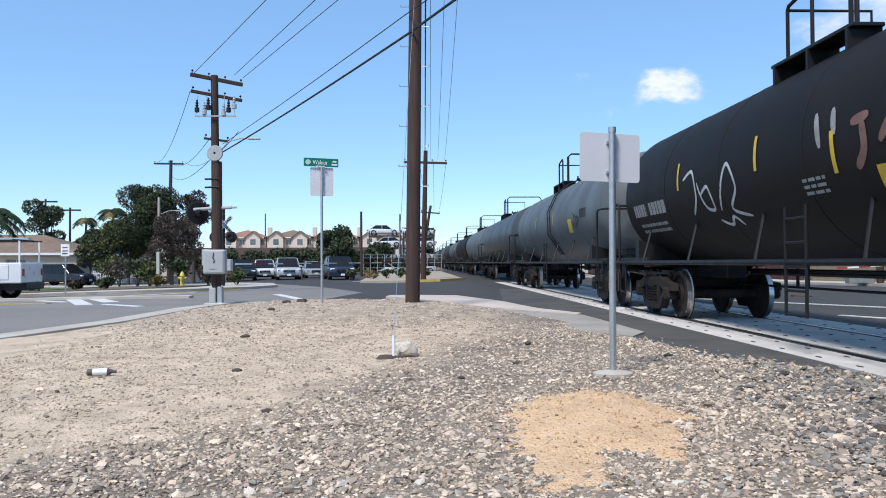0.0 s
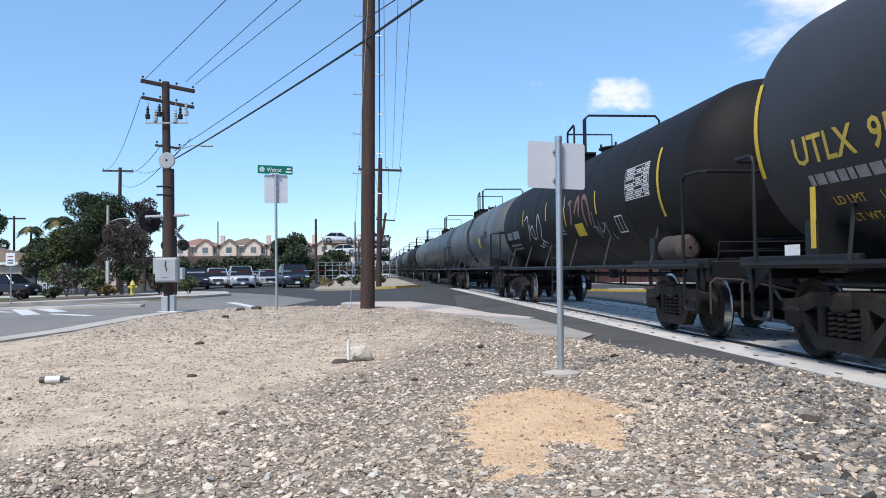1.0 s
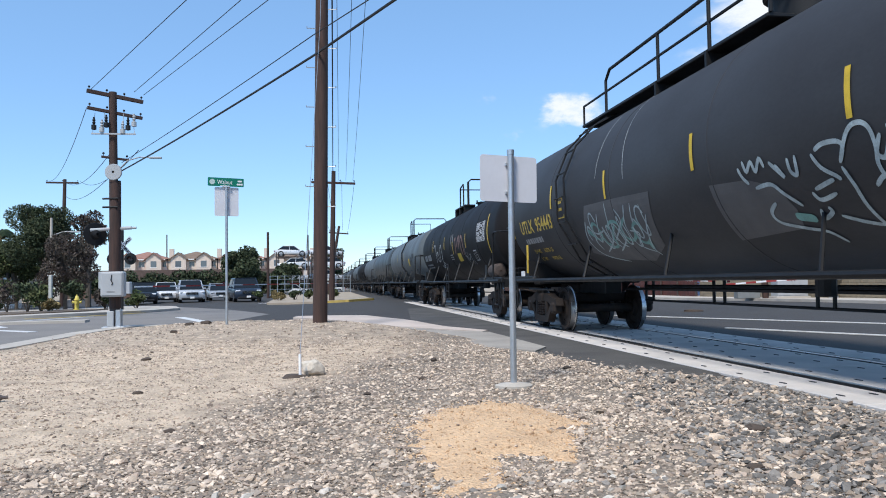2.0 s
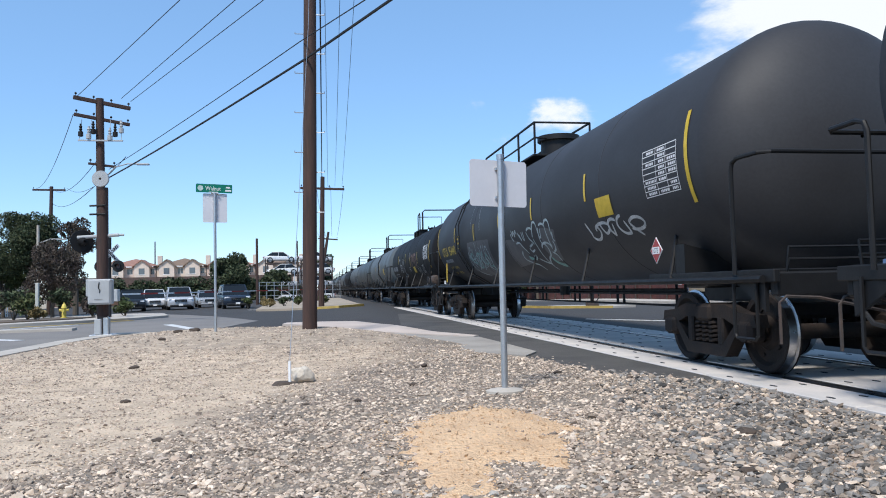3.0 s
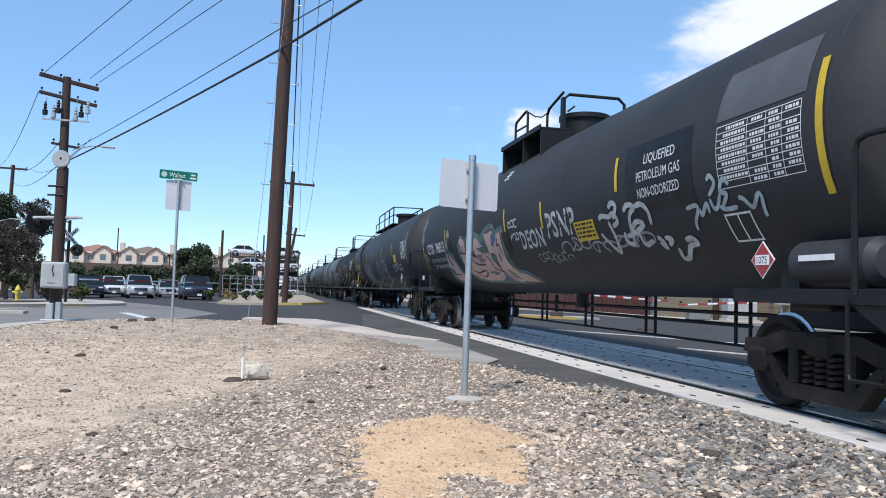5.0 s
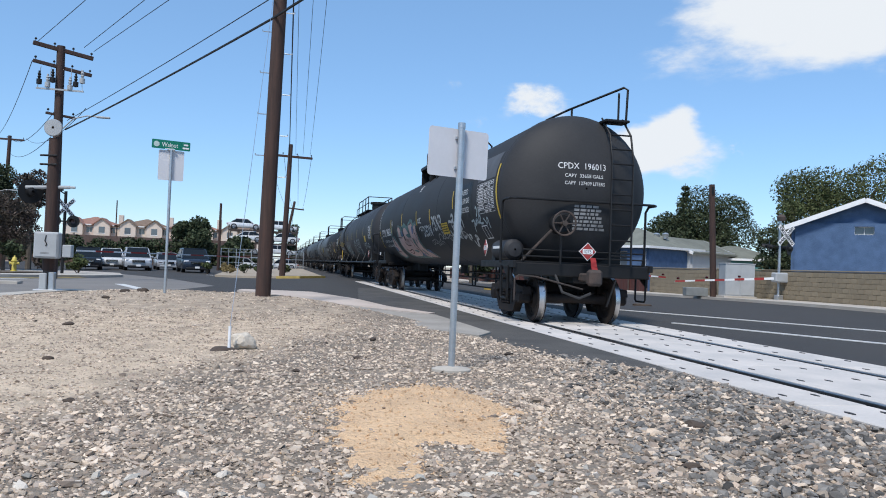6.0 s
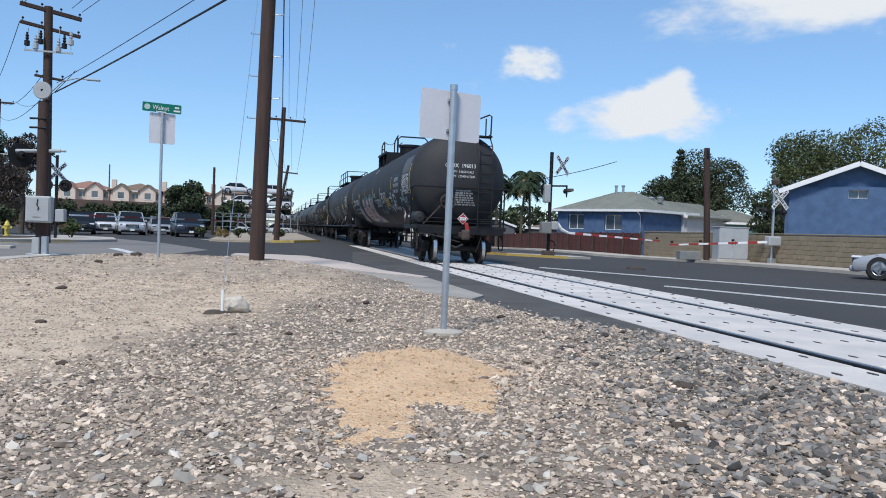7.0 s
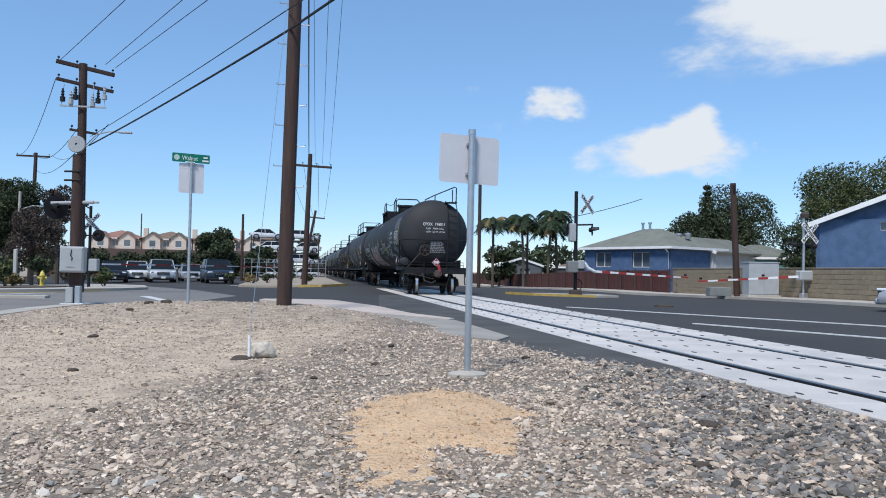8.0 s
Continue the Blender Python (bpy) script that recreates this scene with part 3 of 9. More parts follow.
def strokes(name, paths, width, mat, parent, label="", lift=0.006):
    """Sprayed lines on the shell: each a list of (y, a) points, smoothed, of the given width."""
    s = Shape()
    for path in paths:
        pts = [Vector((p[0], p[1], 0)) for p in path]
        fine = []
        for i in range(len(pts) - 1):
            p0, p1, p2, p3 = pts[max(i - 1, 0)], pts[i], pts[i + 1], pts[min(i + 2, len(pts) - 1)]
            for k in range(5):
                t = k / 5
                fine.append(0.5 * ((2 * p1) + (p2 - p0) * t + (2 * p0 - 5 * p1 + 4 * p2 - p3) * t * t + (3 * p1 - p0 - 3 * p2 + p3) * t ** 3))
        fine.append(pts[-1])
        vs = []
        n = len(fine)
        for i, p in enumerate(fine):
            d = (fine[min(i + 1, n - 1)] - fine[max(i - 1, 0)])
            d = d.normalized() if d.length > 1e-6 else Vector((1, 0, 0))
            e = min(i, n - 1 - i)
            w = width / 2 * (0.45 if e == 0 else 0.85 if e == 1 else 1)
            nrm = Vector((-d.y, d.x, 0)) * w
            cells = 1 if width < 0.15 else 4
            for c in range(cells + 1):
                q = p + nrm * (1 - 2 * c / cells)
                vs.append(on_tank(q.x, q.y, lift))
        c1 = (1 if width < 0.15 else 4) + 1
        fs = [(i * c1 + c, i * c1 + c + 1, (i + 1) * c1 + c + 1, (i + 1) * c1 + c) for i in range(n - 1) for c in range(c1 - 1)]
        s.add(vs, fs)
    return part(name, s, mat, parent, label, smooth=0)



def fill(name, outlines, mat, parent, label="", lift=0.006):
    """Sprayed areas on the shell: closed outlines of (y, a) points, laid on the curve in narrow strips."""
    bm = bmesh.new()
    for path in outlines:
        bm.faces.new([bm.verts.new((y, a, 0)) for y, a in path])
    bmesh.ops.triangulate(bm, faces=bm.faces[:])
    for k in range(-17, 8):
        bmesh.ops.bisect_plane(bm, geom=bm.verts[:] + bm.edges[:] + bm.faces[:], plane_co=(0, 0.1 * k, 0), plane_no=(0, 1, 0))
    bm.verts.index_update()
    s = Shape()
    s.add([on_tank(v.co.x, v.co.y, lift) for v in bm.verts], [[v.index for v in f.verts] for f in bm.faces])
    bm.free()
    return part(name, s, mat, parent, label, smooth=0)


def patch(name, y0, y1, a0, a1, mat, parent, label="", lift=0.004):
    s = Shape()
    n = 8
    vs = [on_tank(y, a0 + (a1 - a0) * i / n, lift) for i in range(n + 1) for y in (y0, y1)]
    s.add(vs, [(2 * i, 2 * i + 1, 2 * i + 3, 2 * i + 2) for i in range(n)])
    return part(name, s, mat, parent, label, smooth=0)


WHEEL_R = 0.45


def wheelset_mesh():
    s = Shape()
    for sx in (-1, 1):
        x = sx * 0.755
        prof = [(-0.07, 0.10), (-0.075, 0.16), (-0.03, 0.2), (-0.02, 0.33), (-0.068, 0.37), (-0.068, 0.43), (-0.055, WHEEL_R - 0.003), (0.04, WHEEL_R), (0.05, WHEEL_R + 0.03), (0.072, WHEEL_R + 0.028), (0.075, 0.37), (0.03, 0.33), (0.03, 0.2), (0.09, 0.16), (0.09, 0.10)]
        s.lathe([(-sx * a, r) for a, r in prof], (x, 0, 0), "x", 28, mats=[0, 0, 0, 0, 0, 0, 1, 1, 0, 0, 0, 0, 0, 0])
    s.tube([(-1.08, 0, 0), (-0.8, 0, 0)], 0.075, 12)
    s.tube([(1.08, 0, 0), (0.8, 0, 0)], 0.075, 12)
    s.tube([(-0.8, 0, 0), (-0.5, 0, 0), (0, 0, 0), (0.5, 0, 0), (0.8, 0, 0)], [0.11, 0.09, 0.085, 0.09, 0.11], 14)
    for k in range(5):      # casting marks on the plate
        a = 2 * math.pi * k / 5
        s.box((-0.755 - 0.03, 0.265 * math.cos(a), 0.265 * math.sin(a)), (0.03, 0.05, 0.03))
    return s.mesh("wheelset", [TRUCK_IRON, TREAD])


def sideframe_mesh(sx):
    """A cast truck side: an arched top member, a sagging bottom one, two columns and the bearing boxes."""
    s = Shape()
    x0, x1 = sx * 0.90, sx * 1.06
    lo, hi = min(x0, x1), max(x0, x1)
    top = [(-1.12, 0.52), (-1.08, 0.66), (-0.78, 0.68), (-0.5, 0.76), (0.5, 0.76), (0.78, 0.68), (1.08, 0.66), (1.12, 0.52), (0.7, 0.52), (0.45, 0.60), (-0.45, 0.60), (-0.7, 0.52)]
    s.prism(top, lo, hi)
    low = [(-0.80, 0.53), (-0.68, 0.53), (-0.40, 0.29), (0.40, 0.29), (0.68, 0.53), (0.80, 0.53), (0.46, 0.15), (-0.46, 0.15)]
    s.prism(low, lo, hi)
    for y in (-0.36, 0.36):
        s.box(((lo + hi) / 2, y, 0.45), (0.17, 0.13, 0.34), bevel=0.02)
    for y in (-0.89, 0.89):
        s.box(((lo + hi) / 2, y, 0.47), (0.24, 0.30, 0.24), bevel=0.05)
        s.tube([(lo - 0.03 if sx < 0 else hi + 0.03, y, 0.45), ((lo + hi) / 2, y, 0.45)], 0.10, 12)
    return s.mesh("sideframe", TRUCK_IRON)


def spring_mesh(sx):
    s = Shape()
    pts = [(sx * 1.0 + 0.07 * math.cos(k * 0.9), 0.07 * math.sin(k * 0.9), 0.30 + 0.26 * k / 34) for k in range(35)]
    s.tube(pts, 0.02, 5)
    return s.mesh("spring", TRUCK_IRON)


def truck_mesh():
    s = Shape()
    s.box((0, 0, 0.66), (2.2, 0.36, 0.22), bevel=0.04)
    s.tube([(0, 0, 0.7), (0, 0, 0.98)], 0.2, 12)
    for y in (-0.5, 0.5):
        s.box((0, y, 0.42), (1.5, 0.07, 0.11), bevel=0.02)
        for x in (-0.62, 0.62):
            s.box((x, y * 0.98, 0.45), (0.07, 0.12, 0.32), bevel=0.02)
    s.tube([(0.1, -0.5, 0.42), (0.1, 0.5, 0.62)], 0.03, 6)
    return s.mesh("truck", TRUCK_IRON)


WHEELSET, SIDES, SPRINGS, TRUCK = wheelset_mesh(), {k: sideframe_mesh(k) for k in (-1, 1)}, {k: spring_mesh(k) for k in (-1, 1)}, truck_mesh()


def add_truck(car, y):
    t = part("truck", TRUCK, None, car, at=pose(0, y, 0))
    sets = []
    for sx in (-1, 1):
        part("sideframe", SIDES[sx], None, t)
        for dy in (-0.16, 0.0, 0.16):
            part("spring", SPRINGS[sx], None, t, at=pose(0, dy, 0))
    for dy in (-0.89, 0.89):
        sets.append(part("wheelset", WHEELSET, None, t, "iron wheelset with polished treads", at=pose(0, dy, WHEEL_R)))
    return sets


def tank_mesh(y0, y1, mat, head=0.75):
    """A shell between two tangent lines with elliptical heads."""
    s = Shape()
    R = SHELL["r"]
    end = [(head * math.cos(math.pi / 2 * k / 14), max(0.02, R * math.sin(math.pi / 2 * k / 14))) for k in range(15)]
    prof = [(y0 - a, r) for a, r in end] + [(y0 + (y1 - y0) * k / 6, R) for k in range(1, 6)] + [(y1 + a, r) for a, r in reversed(end)]
    s.lathe(prof, (0, 0, SHELL["z"]), "y", 64)
    return s.mesh("tank", mat, 60)


def seam_mesh(mat):
    """The raised weld round the shell."""
    s = Shape()
    R = SHELL["r"]
    s.lathe([(-0.03, R - 0.01), (-0.012, R + 0.006), (0.012, R + 0.006), (0.03, R - 0.01)], (0, 0, SHELL["z"]), "y", 64)
    return s.mesh("weld_seam", mat, 60)


def ladder(name, foot, top, width_dir, mat, parent, width=0.42, steps=7, r=0.018):
    s = Shape()
    f, t, w = Vector(foot), Vector(top), Vector(width_dir) * width / 2
    s.tube([f - w, t - w], r, 6)
    s.tube([f + w, t + w], r, 6)
    for k in range(steps):
        p = f + (t - f) * (k + 0.5) / steps
        s.tube([p - w, p + w], r * 0.8, 6)
    return part(name, s, mat, parent)


def tank_car(length, tank_half, style, mat, y35, label, trucks, shift=0.0, ends=None, tangents=None, group="tank cars of the freight train"):
    """A tank car; its origin is at rail height under its middle. trucks, ends, tangents: (rear, front) along the car."""
    SHELL["z"], SHELL["r"] = (2.41, 1.36) if style == "rail" else (2.55, 1.5)
    car = thing("tank_car", pose(0, 0, 0), label, "tank car", group)
    seam = seam_mesh(mat)
    for k in range(1, 6) if style != "box" else (0.02, 2, 4, 5.98):
        part("weld_seam", seam, None, car, at=pose(0, (tangents or (shift - tank_half,))[0] + 2 * tank_half * k / 6, 0))
    y_rear, y_front = tangents or (shift - tank_half, shift + tank_half)
    part("tank", tank_mesh(y_rear, y_front, mat), None, car)
    sets = [w for y in trucks for w in add_truck(car, y)]
    h = length / 2
    for sgn, ty, e in ((-1, trucks[0], (ends or (0.55 - h, 0))[0]), (1, trucks[1], (ends or (0, h - 0.55))[1])):
        s = Shape()     # stub sill, bolster and saddle under the shell
        s.box((0, (ty - sgn * 1.6 + e) / 2, 0.93), (0.36, abs(e - ty + sgn * 1.6), 0.34), bevel=0.02)
        for x in (-0.85, 0.85):
            s.prism([(x - 0.5, 1.02), (x + 0.5, 1.02), (x + (0.5 if x > 0 else 0.25), 1.5 if x > 0 else 1.3), (x - (0.25 if x > 0 else 0.5), 1.3 if x > 0 else 1.5)], ty - 0.12, ty + 0.12, "y")
        s.box((0, ty, 1.02), (2.3, 0.5, 0.12), bevel=0.02)
        part("stub_sill", s, BLACK, car)
        s = Shape()
        s.box((0, e, 1.0), (2.7, 0.10, 0.24), bevel=0.02)
        part("end_sill", s, BLACK, car)
        s = Shape()
        s.box((0, e - sgn * 0.3, 1.13), (2.7, 0.56, 0.04), bevel=0.01)
        part("end_platform", s, BLACK, car)
        for x in (-1.36, 1.36):     # side sill and its gusset over the truck
            s = Shape()
            s.box((x, (e + ty) / 2 - sgn * 0.35, 1.08), (0.07, abs(e - ty) + 0.9, 0.13), bevel=0.01)
            s.prism([(e - sgn * 0.08, 1.02), (e - sgn * 0.62, 1.02), (e - sgn * 0.08, 0.72)], x - 0.02, x + 0.02, "x")
            part("side_sill", s, BLACK, car)
        c = Shape()
        c.box((0, e + sgn * 0.25, 0.88), (0.16, 0.55, 0.16), bevel=0.03)
        c.box((0.03, e + sgn * 0.50, 0.88), (0.26, 0.22, 0.30), bevel=0.05)
        part("coupler", c, RUST, car)
        a = Shape()
        a.tube([(-0.55, e + sgn * 0.02, 0.92), (-0.5, e + sgn * 0.3, 0.6), (-0.25, e + sgn * 0.5, 0.5), (-0.05, e + sgn * 0.56, 0.6)], 0.025, 6)
        part("brake_hose", a, RUBBER, car)
        r = Shape()     # the handrail that runs round the end of the platform
        w, yb, yo = 1.48, e - sgn * 0.45, e + sgn * 0.10
        r.tube([(-w, yb, 1.1), (-w, yb, 2.2), (-w, yb + sgn * 0.03, 2.27), (-w, yb + sgn * 0.12, 2.3), (-w + 0.02, yo - sgn * 0.1, 2.3), (-w + 0.1, yo, 2.3), (w - 0.1, yo, 2.3), (w - 0.02, yo - sgn * 0.1, 2.3), (w, yb + sgn * 0.12, 2.3), (w, yb, 2.2), (w, yb, 1.1)], 0.024, 8)
        part("grab_rail", r, BLACK, car)
        for z in (1.24, 1.36):
            r = Shape()
            r.tube([(-1.2, e + sgn * 0.02, 1.12), (-1.2, e + sgn * 0.06, z), (1.2, e + sgn * 0.06, z), (1.2, e + sgn * 0.02, 1.12)], 0.015, 6)
            part("toe_rail", r, BLACK, car)
        for x in (-1.40, 1.40):     # stirrup under each corner
            st = Shape()
            y_in, y_out = e - sgn * 0.62, e - sgn * 0.2
            st.tube([(x, y_in, 1.05), (x, y_in, 0.48), (x, y_in + sgn * 0.04, 0.44), (x, y_out - sgn * 0.04, 0.44), (x, y_out, 0.48), (x, y_out, 1.05)], 0.02, 6)
            part("end_step", st, BLACK, car)
        lev = Shape()       # uncoupling lever
        lev.tube([(-1.36, e + sgn * 0.12, 0.42), (-1.36, e + sgn * 0.12, 0.82), (-1.3, e + sgn * 0.14, 0.88), (-0.95, e + sgn * 0.14, 0.86), (-0.1, e + sgn * 0.3, 0.66)], 0.016, 6)
        part("uncoupling_lever", lev, RUST, car)
    end_rod = Shape()
    end_rod.tube([(-1.36, trucks[1] - 0.2, 0.86), (-1.36, trucks[1] - 2.0, 0.86)], 0.02, 6)
    part("brake_rod", end_rod, BLACK, car)
    if style in ("rail", "walk"):       # pipe sill along the lower edge, with hangers
        s = Shape()
        for x in (-1.42, 1.42):
            s.tube([(x, -h + 0.6, 1.05), (x, h - 0.6, 1.05)], 0.04, 8)
            for k in range(6):
                y = -tank_half + 1.2 + k * (2 * tank_half - 2.4) / 5
                s.tube([(x, y, 1.05), (x * 0.80, y + 0.3, 1.75)], 0.022, 6)
        part("side_rail", s, BLACK, car)
        for dy in ((0.0,) if style == "rail" else ()):
            for x in (-1.44, 1.44):
                s = Shape()
                for d in (-0.24, 0.24):
                    s.tube([(x, shift + dy + d, 1.7), (x, shift + dy + d, 0.42)], 0.02, 6)
                for z in (0.44, 0.72, 1.0, 1.28, 1.56):
                    s.tube([(x, shift + dy - 0.24, z), (x, shift + dy + 0.24, z)], 0.018, 6)
                part("side_step", s, BLACK, car)
    under = Shape()         # valves, rods and the hanging pipe frame below the belly
    under.tube([(0.35, trucks[0] + 1.4, 0.85), (0.35, trucks[1] - 1.4, 0.85)], 0.03, 6)
    under.tube([(0, shift, 1.06), (0, shift, 0.8)], 0.12, 10)
    part("outlet_valve", under, BLACK, car)
    hang = Shape()
    x, z0 = 0.6, 0.40 if style == "box" else 0.62
    hang.tube([(x, -4.4, z0), (x, 6.8, z0)], 0.022, 6)
    hang.tube([(x, -4.4, z0 + 0.28), (x, 6.8, z0 + 0.28)], 0.03, 6)
    for k in range(5):
        for d in (-0.17, 0.17):
            hang.tube([(x, -4.2 + 2.7 * k + d, 1.3), (x, -4.2 + 2.7 * k + d, z0)], 0.028, 6)
    part("hanging_rail", hang, BLACK, car)
    top = SHELL["z"] + SHELL["r"]
    if style == "box":
        s = Shape()
        s.tube([(0, shift + 0.1, top - 0.1), (0, shift + 0.1, top + 0.38)], 0.45, 24)
        s.tube([(0, shift + 0.1, top + 0.38), (0, shift + 0.1, top + 0.47)], 0.5, 24)
        part("dome", s, BLACK, car)
        s = Shape()
        for sx in (-1, 1):
            s.box((sx * 0.78, 0.95, top + 0.08), (0.62, 2.55, 0.045), bevel=0.01)
            s.box((sx * 1.085, 0.95, top + 0.10), (0.025, 2.55, 0.09))
            for y in (-0.3, 0.75, 2.15):
                s.prism([(sx * 1.07, top + 0.06), (sx * 0.45, top + 0.06), (sx * 0.45, top - 0.12), (sx * 1.07, top - 0.46)], y - 0.02, y + 0.02, "y")
        s.box((0, 2.0, top + 0.08), (1.0, 0.4, 0.045), bevel=0.01)
        part("platform", s, BLACK, car)
        s = Shape()
        s.tube([(-1.06, 1.3, top + 0.08), (-1.06, 1.3, top + 0.42), (-1.06, 1.26, top + 0.5), (-1.06, 0.62, top + 0.6), (-1.06, 0.52, top + 0.52), (-1.06, 0.52, top + 0.08)], 0.026, 8)
        s.tube([(-1.06, 1.3, top + 0.32), (-1.06, 0.52, top + 0.3)], 0.02, 6)
        part("guard_rail", s, BLACK, car)
        x = -0.62
        s = Shape()
        s.tube([(x, 0.62, top + 0.08), (x, 0.62, top + 0.55), (x, 0.52, top + 0.66), (x, -0.25, top + 0.8)], 0.028, 8)
        part("guard_rail", s, BLACK, car)
        s = Shape()
        s.tube([(-1.06, 0.56, top + 0.58), (-0.9, 0.58, top + 0.5), (-0.75, 0.6, top + 0.5), (x, 0.62, top + 0.6)], 0.014, 5)
        part("chain", s, BLACK, car)
        s = Shape()
        s.tube([(x, shift - 0.6, top + 0.38), (x + 0.15, shift - 0.55, top + 0.5)], 0.02, 6)
        part("lifting_lug", s, BLACK, car)
        s = Shape()
        s.tube([(x, shift - 0.35, top - 0.1), (x, shift - 0.35, top + 0.66), (x + 0.12, shift - 0.35, top + 0.77), (-x - 0.12, shift - 0.35, top + 0.77), (-x, shift - 0.35, top + 0.66), (-x, shift - 0.35, top - 0.1)], 0.032, 8)
        s.box((x, shift - 0.35, top + 0.3), (0.06, 0.13, 0.8))
        part("hoop_rail", s, BLACK, car)
    elif style == "walk":
        s = Shape()
        y0, y1 = 0.2, 6.6
        for x in (-0.54, 0.54):
            s.box((x, (y0 + y1) / 2, top + 0.02), (0.36, y1 - y0, 0.05), bevel=0.01)
            s.tube([(x * 1.25, y0, top + 0.05), (x * 1.25, y0, top + 0.78), (x * 1.25, y1 - 1.4, top + 0.78), (x * 1.25, y1 - 1.2, top + 0.62), (x * 1.25, y1 - 1.2, top + 0.05)], 0.028, 8)
            s.tube([(x * 1.25, y0, top + 0.42), (x * 1.25, y1, top + 0.42), (x * 1.25, y1, top + 0.05)], 0.022, 8)
            for y in (1.62, 3.2):
                s.tube([(x * 1.25, y, top + 0.05), (x * 1.25, y, top + 0.78)], 0.028, 8)
                s.box((x, y, top - 0.12), (0.4, 0.05, 0.28))
        for z in (0.42, 0.78):
            s.tube([(-0.675, y0, top + z), (0.675, y0, top + z)], 0.024, 8)
        part("walkway", s, BLACK, car)
        s = Shape()
        s.tube([(0, 0.5, top - 0.1), (0, 0.5, top + 0.38)], 0.42, 24)
        s.tube([(0, 0.5, top + 0.38), (0, 0.5, top + 0.5)], 0.5, 24)
        part("dome", s, BLACK, car)
    else:
        s = Shape()
        for x in (-0.6, 0.6):
            s.box((x, shift + 0.9, top + 0.02), (0.4, 2.0, 0.05), bevel=0.01)
            for y in (0.0, 0.9, 1.8):
                s.box((x, shift + y, top - 0.14), (0.42, 0.05, 0.3))
        s.box((0, shift + 1.7, top + 0.02), (0.9, 0.4, 0.05), bevel=0.01)
        part("platform", s, BLACK, car)
        y, x = shift + 1.8, 0.6
        s = Shape()
        s.tube([(-x, y, top - 0.15), (-x, y, top + 0.8), (-x, y - 0.04, top + 0.85), (-x, y - 0.6, top + 0.93), (-x, y - 0.66, top + 0.86), (-x, y - 0.66, top)], 0.027, 8)
        s.tube([(-x, y, top + 0.8), (x, y, top + 0.8), (x, y, top)], 0.022, 8)
        part("guard_rail", s, BLACK, car)
        y = shift + 0.25
        s = Shape()
        s.tube([(-x, y, top), (-x, y, top + 0.88), (-x + 0.12, y, top + 0.99), (1.2, y, top + 0.99), (1.3, y, top + 0.88), (1.3, y, top - 0.7)], 0.03, 8)
        s.tube([(-x, y - 0.12, top), (-x, y - 0.12, top + 0.9)], 0.03, 8)
        part("hoop_rail", s, BLACK, car)
        s = Shape()
        s.tube([(0, shift - 0.6, top - 0.1), (0, shift - 0.6, top + 0.03), (0, shift - 0.6, top + 0.031), (0, shift - 0.6, top + 0.06)], [0.42, 0.42, 0.48, 0.48], 24)
        for k in range(6):
            s.tube([(0.44 * math.cos(k * 1.05), shift - 0.6 + 0.44 * math.sin(k * 1.05), top), (0.44 * math.cos(k * 1.05), shift - 0.6 + 0.44 * math.sin(k * 1.05), top + 0.14)], 0.025, 6)
        part("manway", s, BLACK, car)
    car["y35"] = y35
    return car, sets


cars = []
# the last car: black, with a painted shell
cpdx, sets_c = tank_car(20.9, 8.87, "box", TANK_BLACK, 0.05, "black pressure tank car with pink graffiti, last of the train", (-7.83, 8.48), 0.1, ends=(-9.2, 9.9), tangents=(-8.52, 9.12))
# the car ahead of it
utlx, sets_u = tank_car(21.0, 9.1, "walk", TANK_DUSTY, 21.0, "black tank car with yellow stencilling and pale green graffiti", (-8.05, 8.6), 0.35, tangents=(-8.85, 9.35))
# a shorter black car
third, sets_a = tank_car(17.1, 7.3, "rail", TANK_BLACK2, 40.05, "dull black tank car with orange and white graffiti", (-6.03, 6.7), 0.1)
fourth, sets_b = tank_car(17.1, 7.3, "rail", TANK_GREY, 57.15, "weathered grey tank car with a small yellow sticker", (-6.3, 6.3))
cars = [cpdx, utlx, third, fourth]
MATS = [TANK_SLATE, TANK_GREY, TANK_BLACK2, TANK_GREY, TANK_BLACK, TANK_SLATE, TANK_BLACK2]
LABELS = {TANK_SLATE: "dark green-grey tank car coupled in the train", TANK_GREY: "plain grey tank car coupled in the train", TANK_BLACK2: "dull black tank car coupled in the train", TANK_BLACK: "black tank car coupled in the train"}
kinds = {}
y = 74.25
for k in range(15):
    m = MATS[k % len(MATS)]
    if m not in kinds:
        kinds[m], _ = tank_car(17.1, 7.3, "rail", m, y, LABELS[m], (-6.3, 6.3))
        cars.append(kinds[m])
    else:
        c = copy_thing(kinds[m], pose(0, 0, 0))
        c["y35"] = y
        cars.append(c)
    y += 17.1


# ---- markings of the cars ----
def shell(z, r):
    SHELL["z"], SHELL["r"] = z, r


def on_head(x, z, half, y_mid, lift=0.008, head=0.75):
    """A point of the rear head, x to the right and z up from the shell's axis."""
    r = min(math.hypot(x, z) / SHELL["r"], 0.999)
    return (x, y_mid - half - head * math.sqrt(max(0.0, 1 - r * r)) - lift, SHELL["z"] + z)


def head_text(text, size, x, z, car, half, y_mid, width=None, mat=CAR_WHITE):
    vs, fs = letters(text, size)
    k = width / max(p[0] for p in vs) if width else 1.0
    s = Shape()
    s.add([on_head(x + p[0] * k, z + p[1], half, y_mid) for p in vs], fs)
    return part("stencil", s, mat, car, "white stencilled lettering", smooth=0)


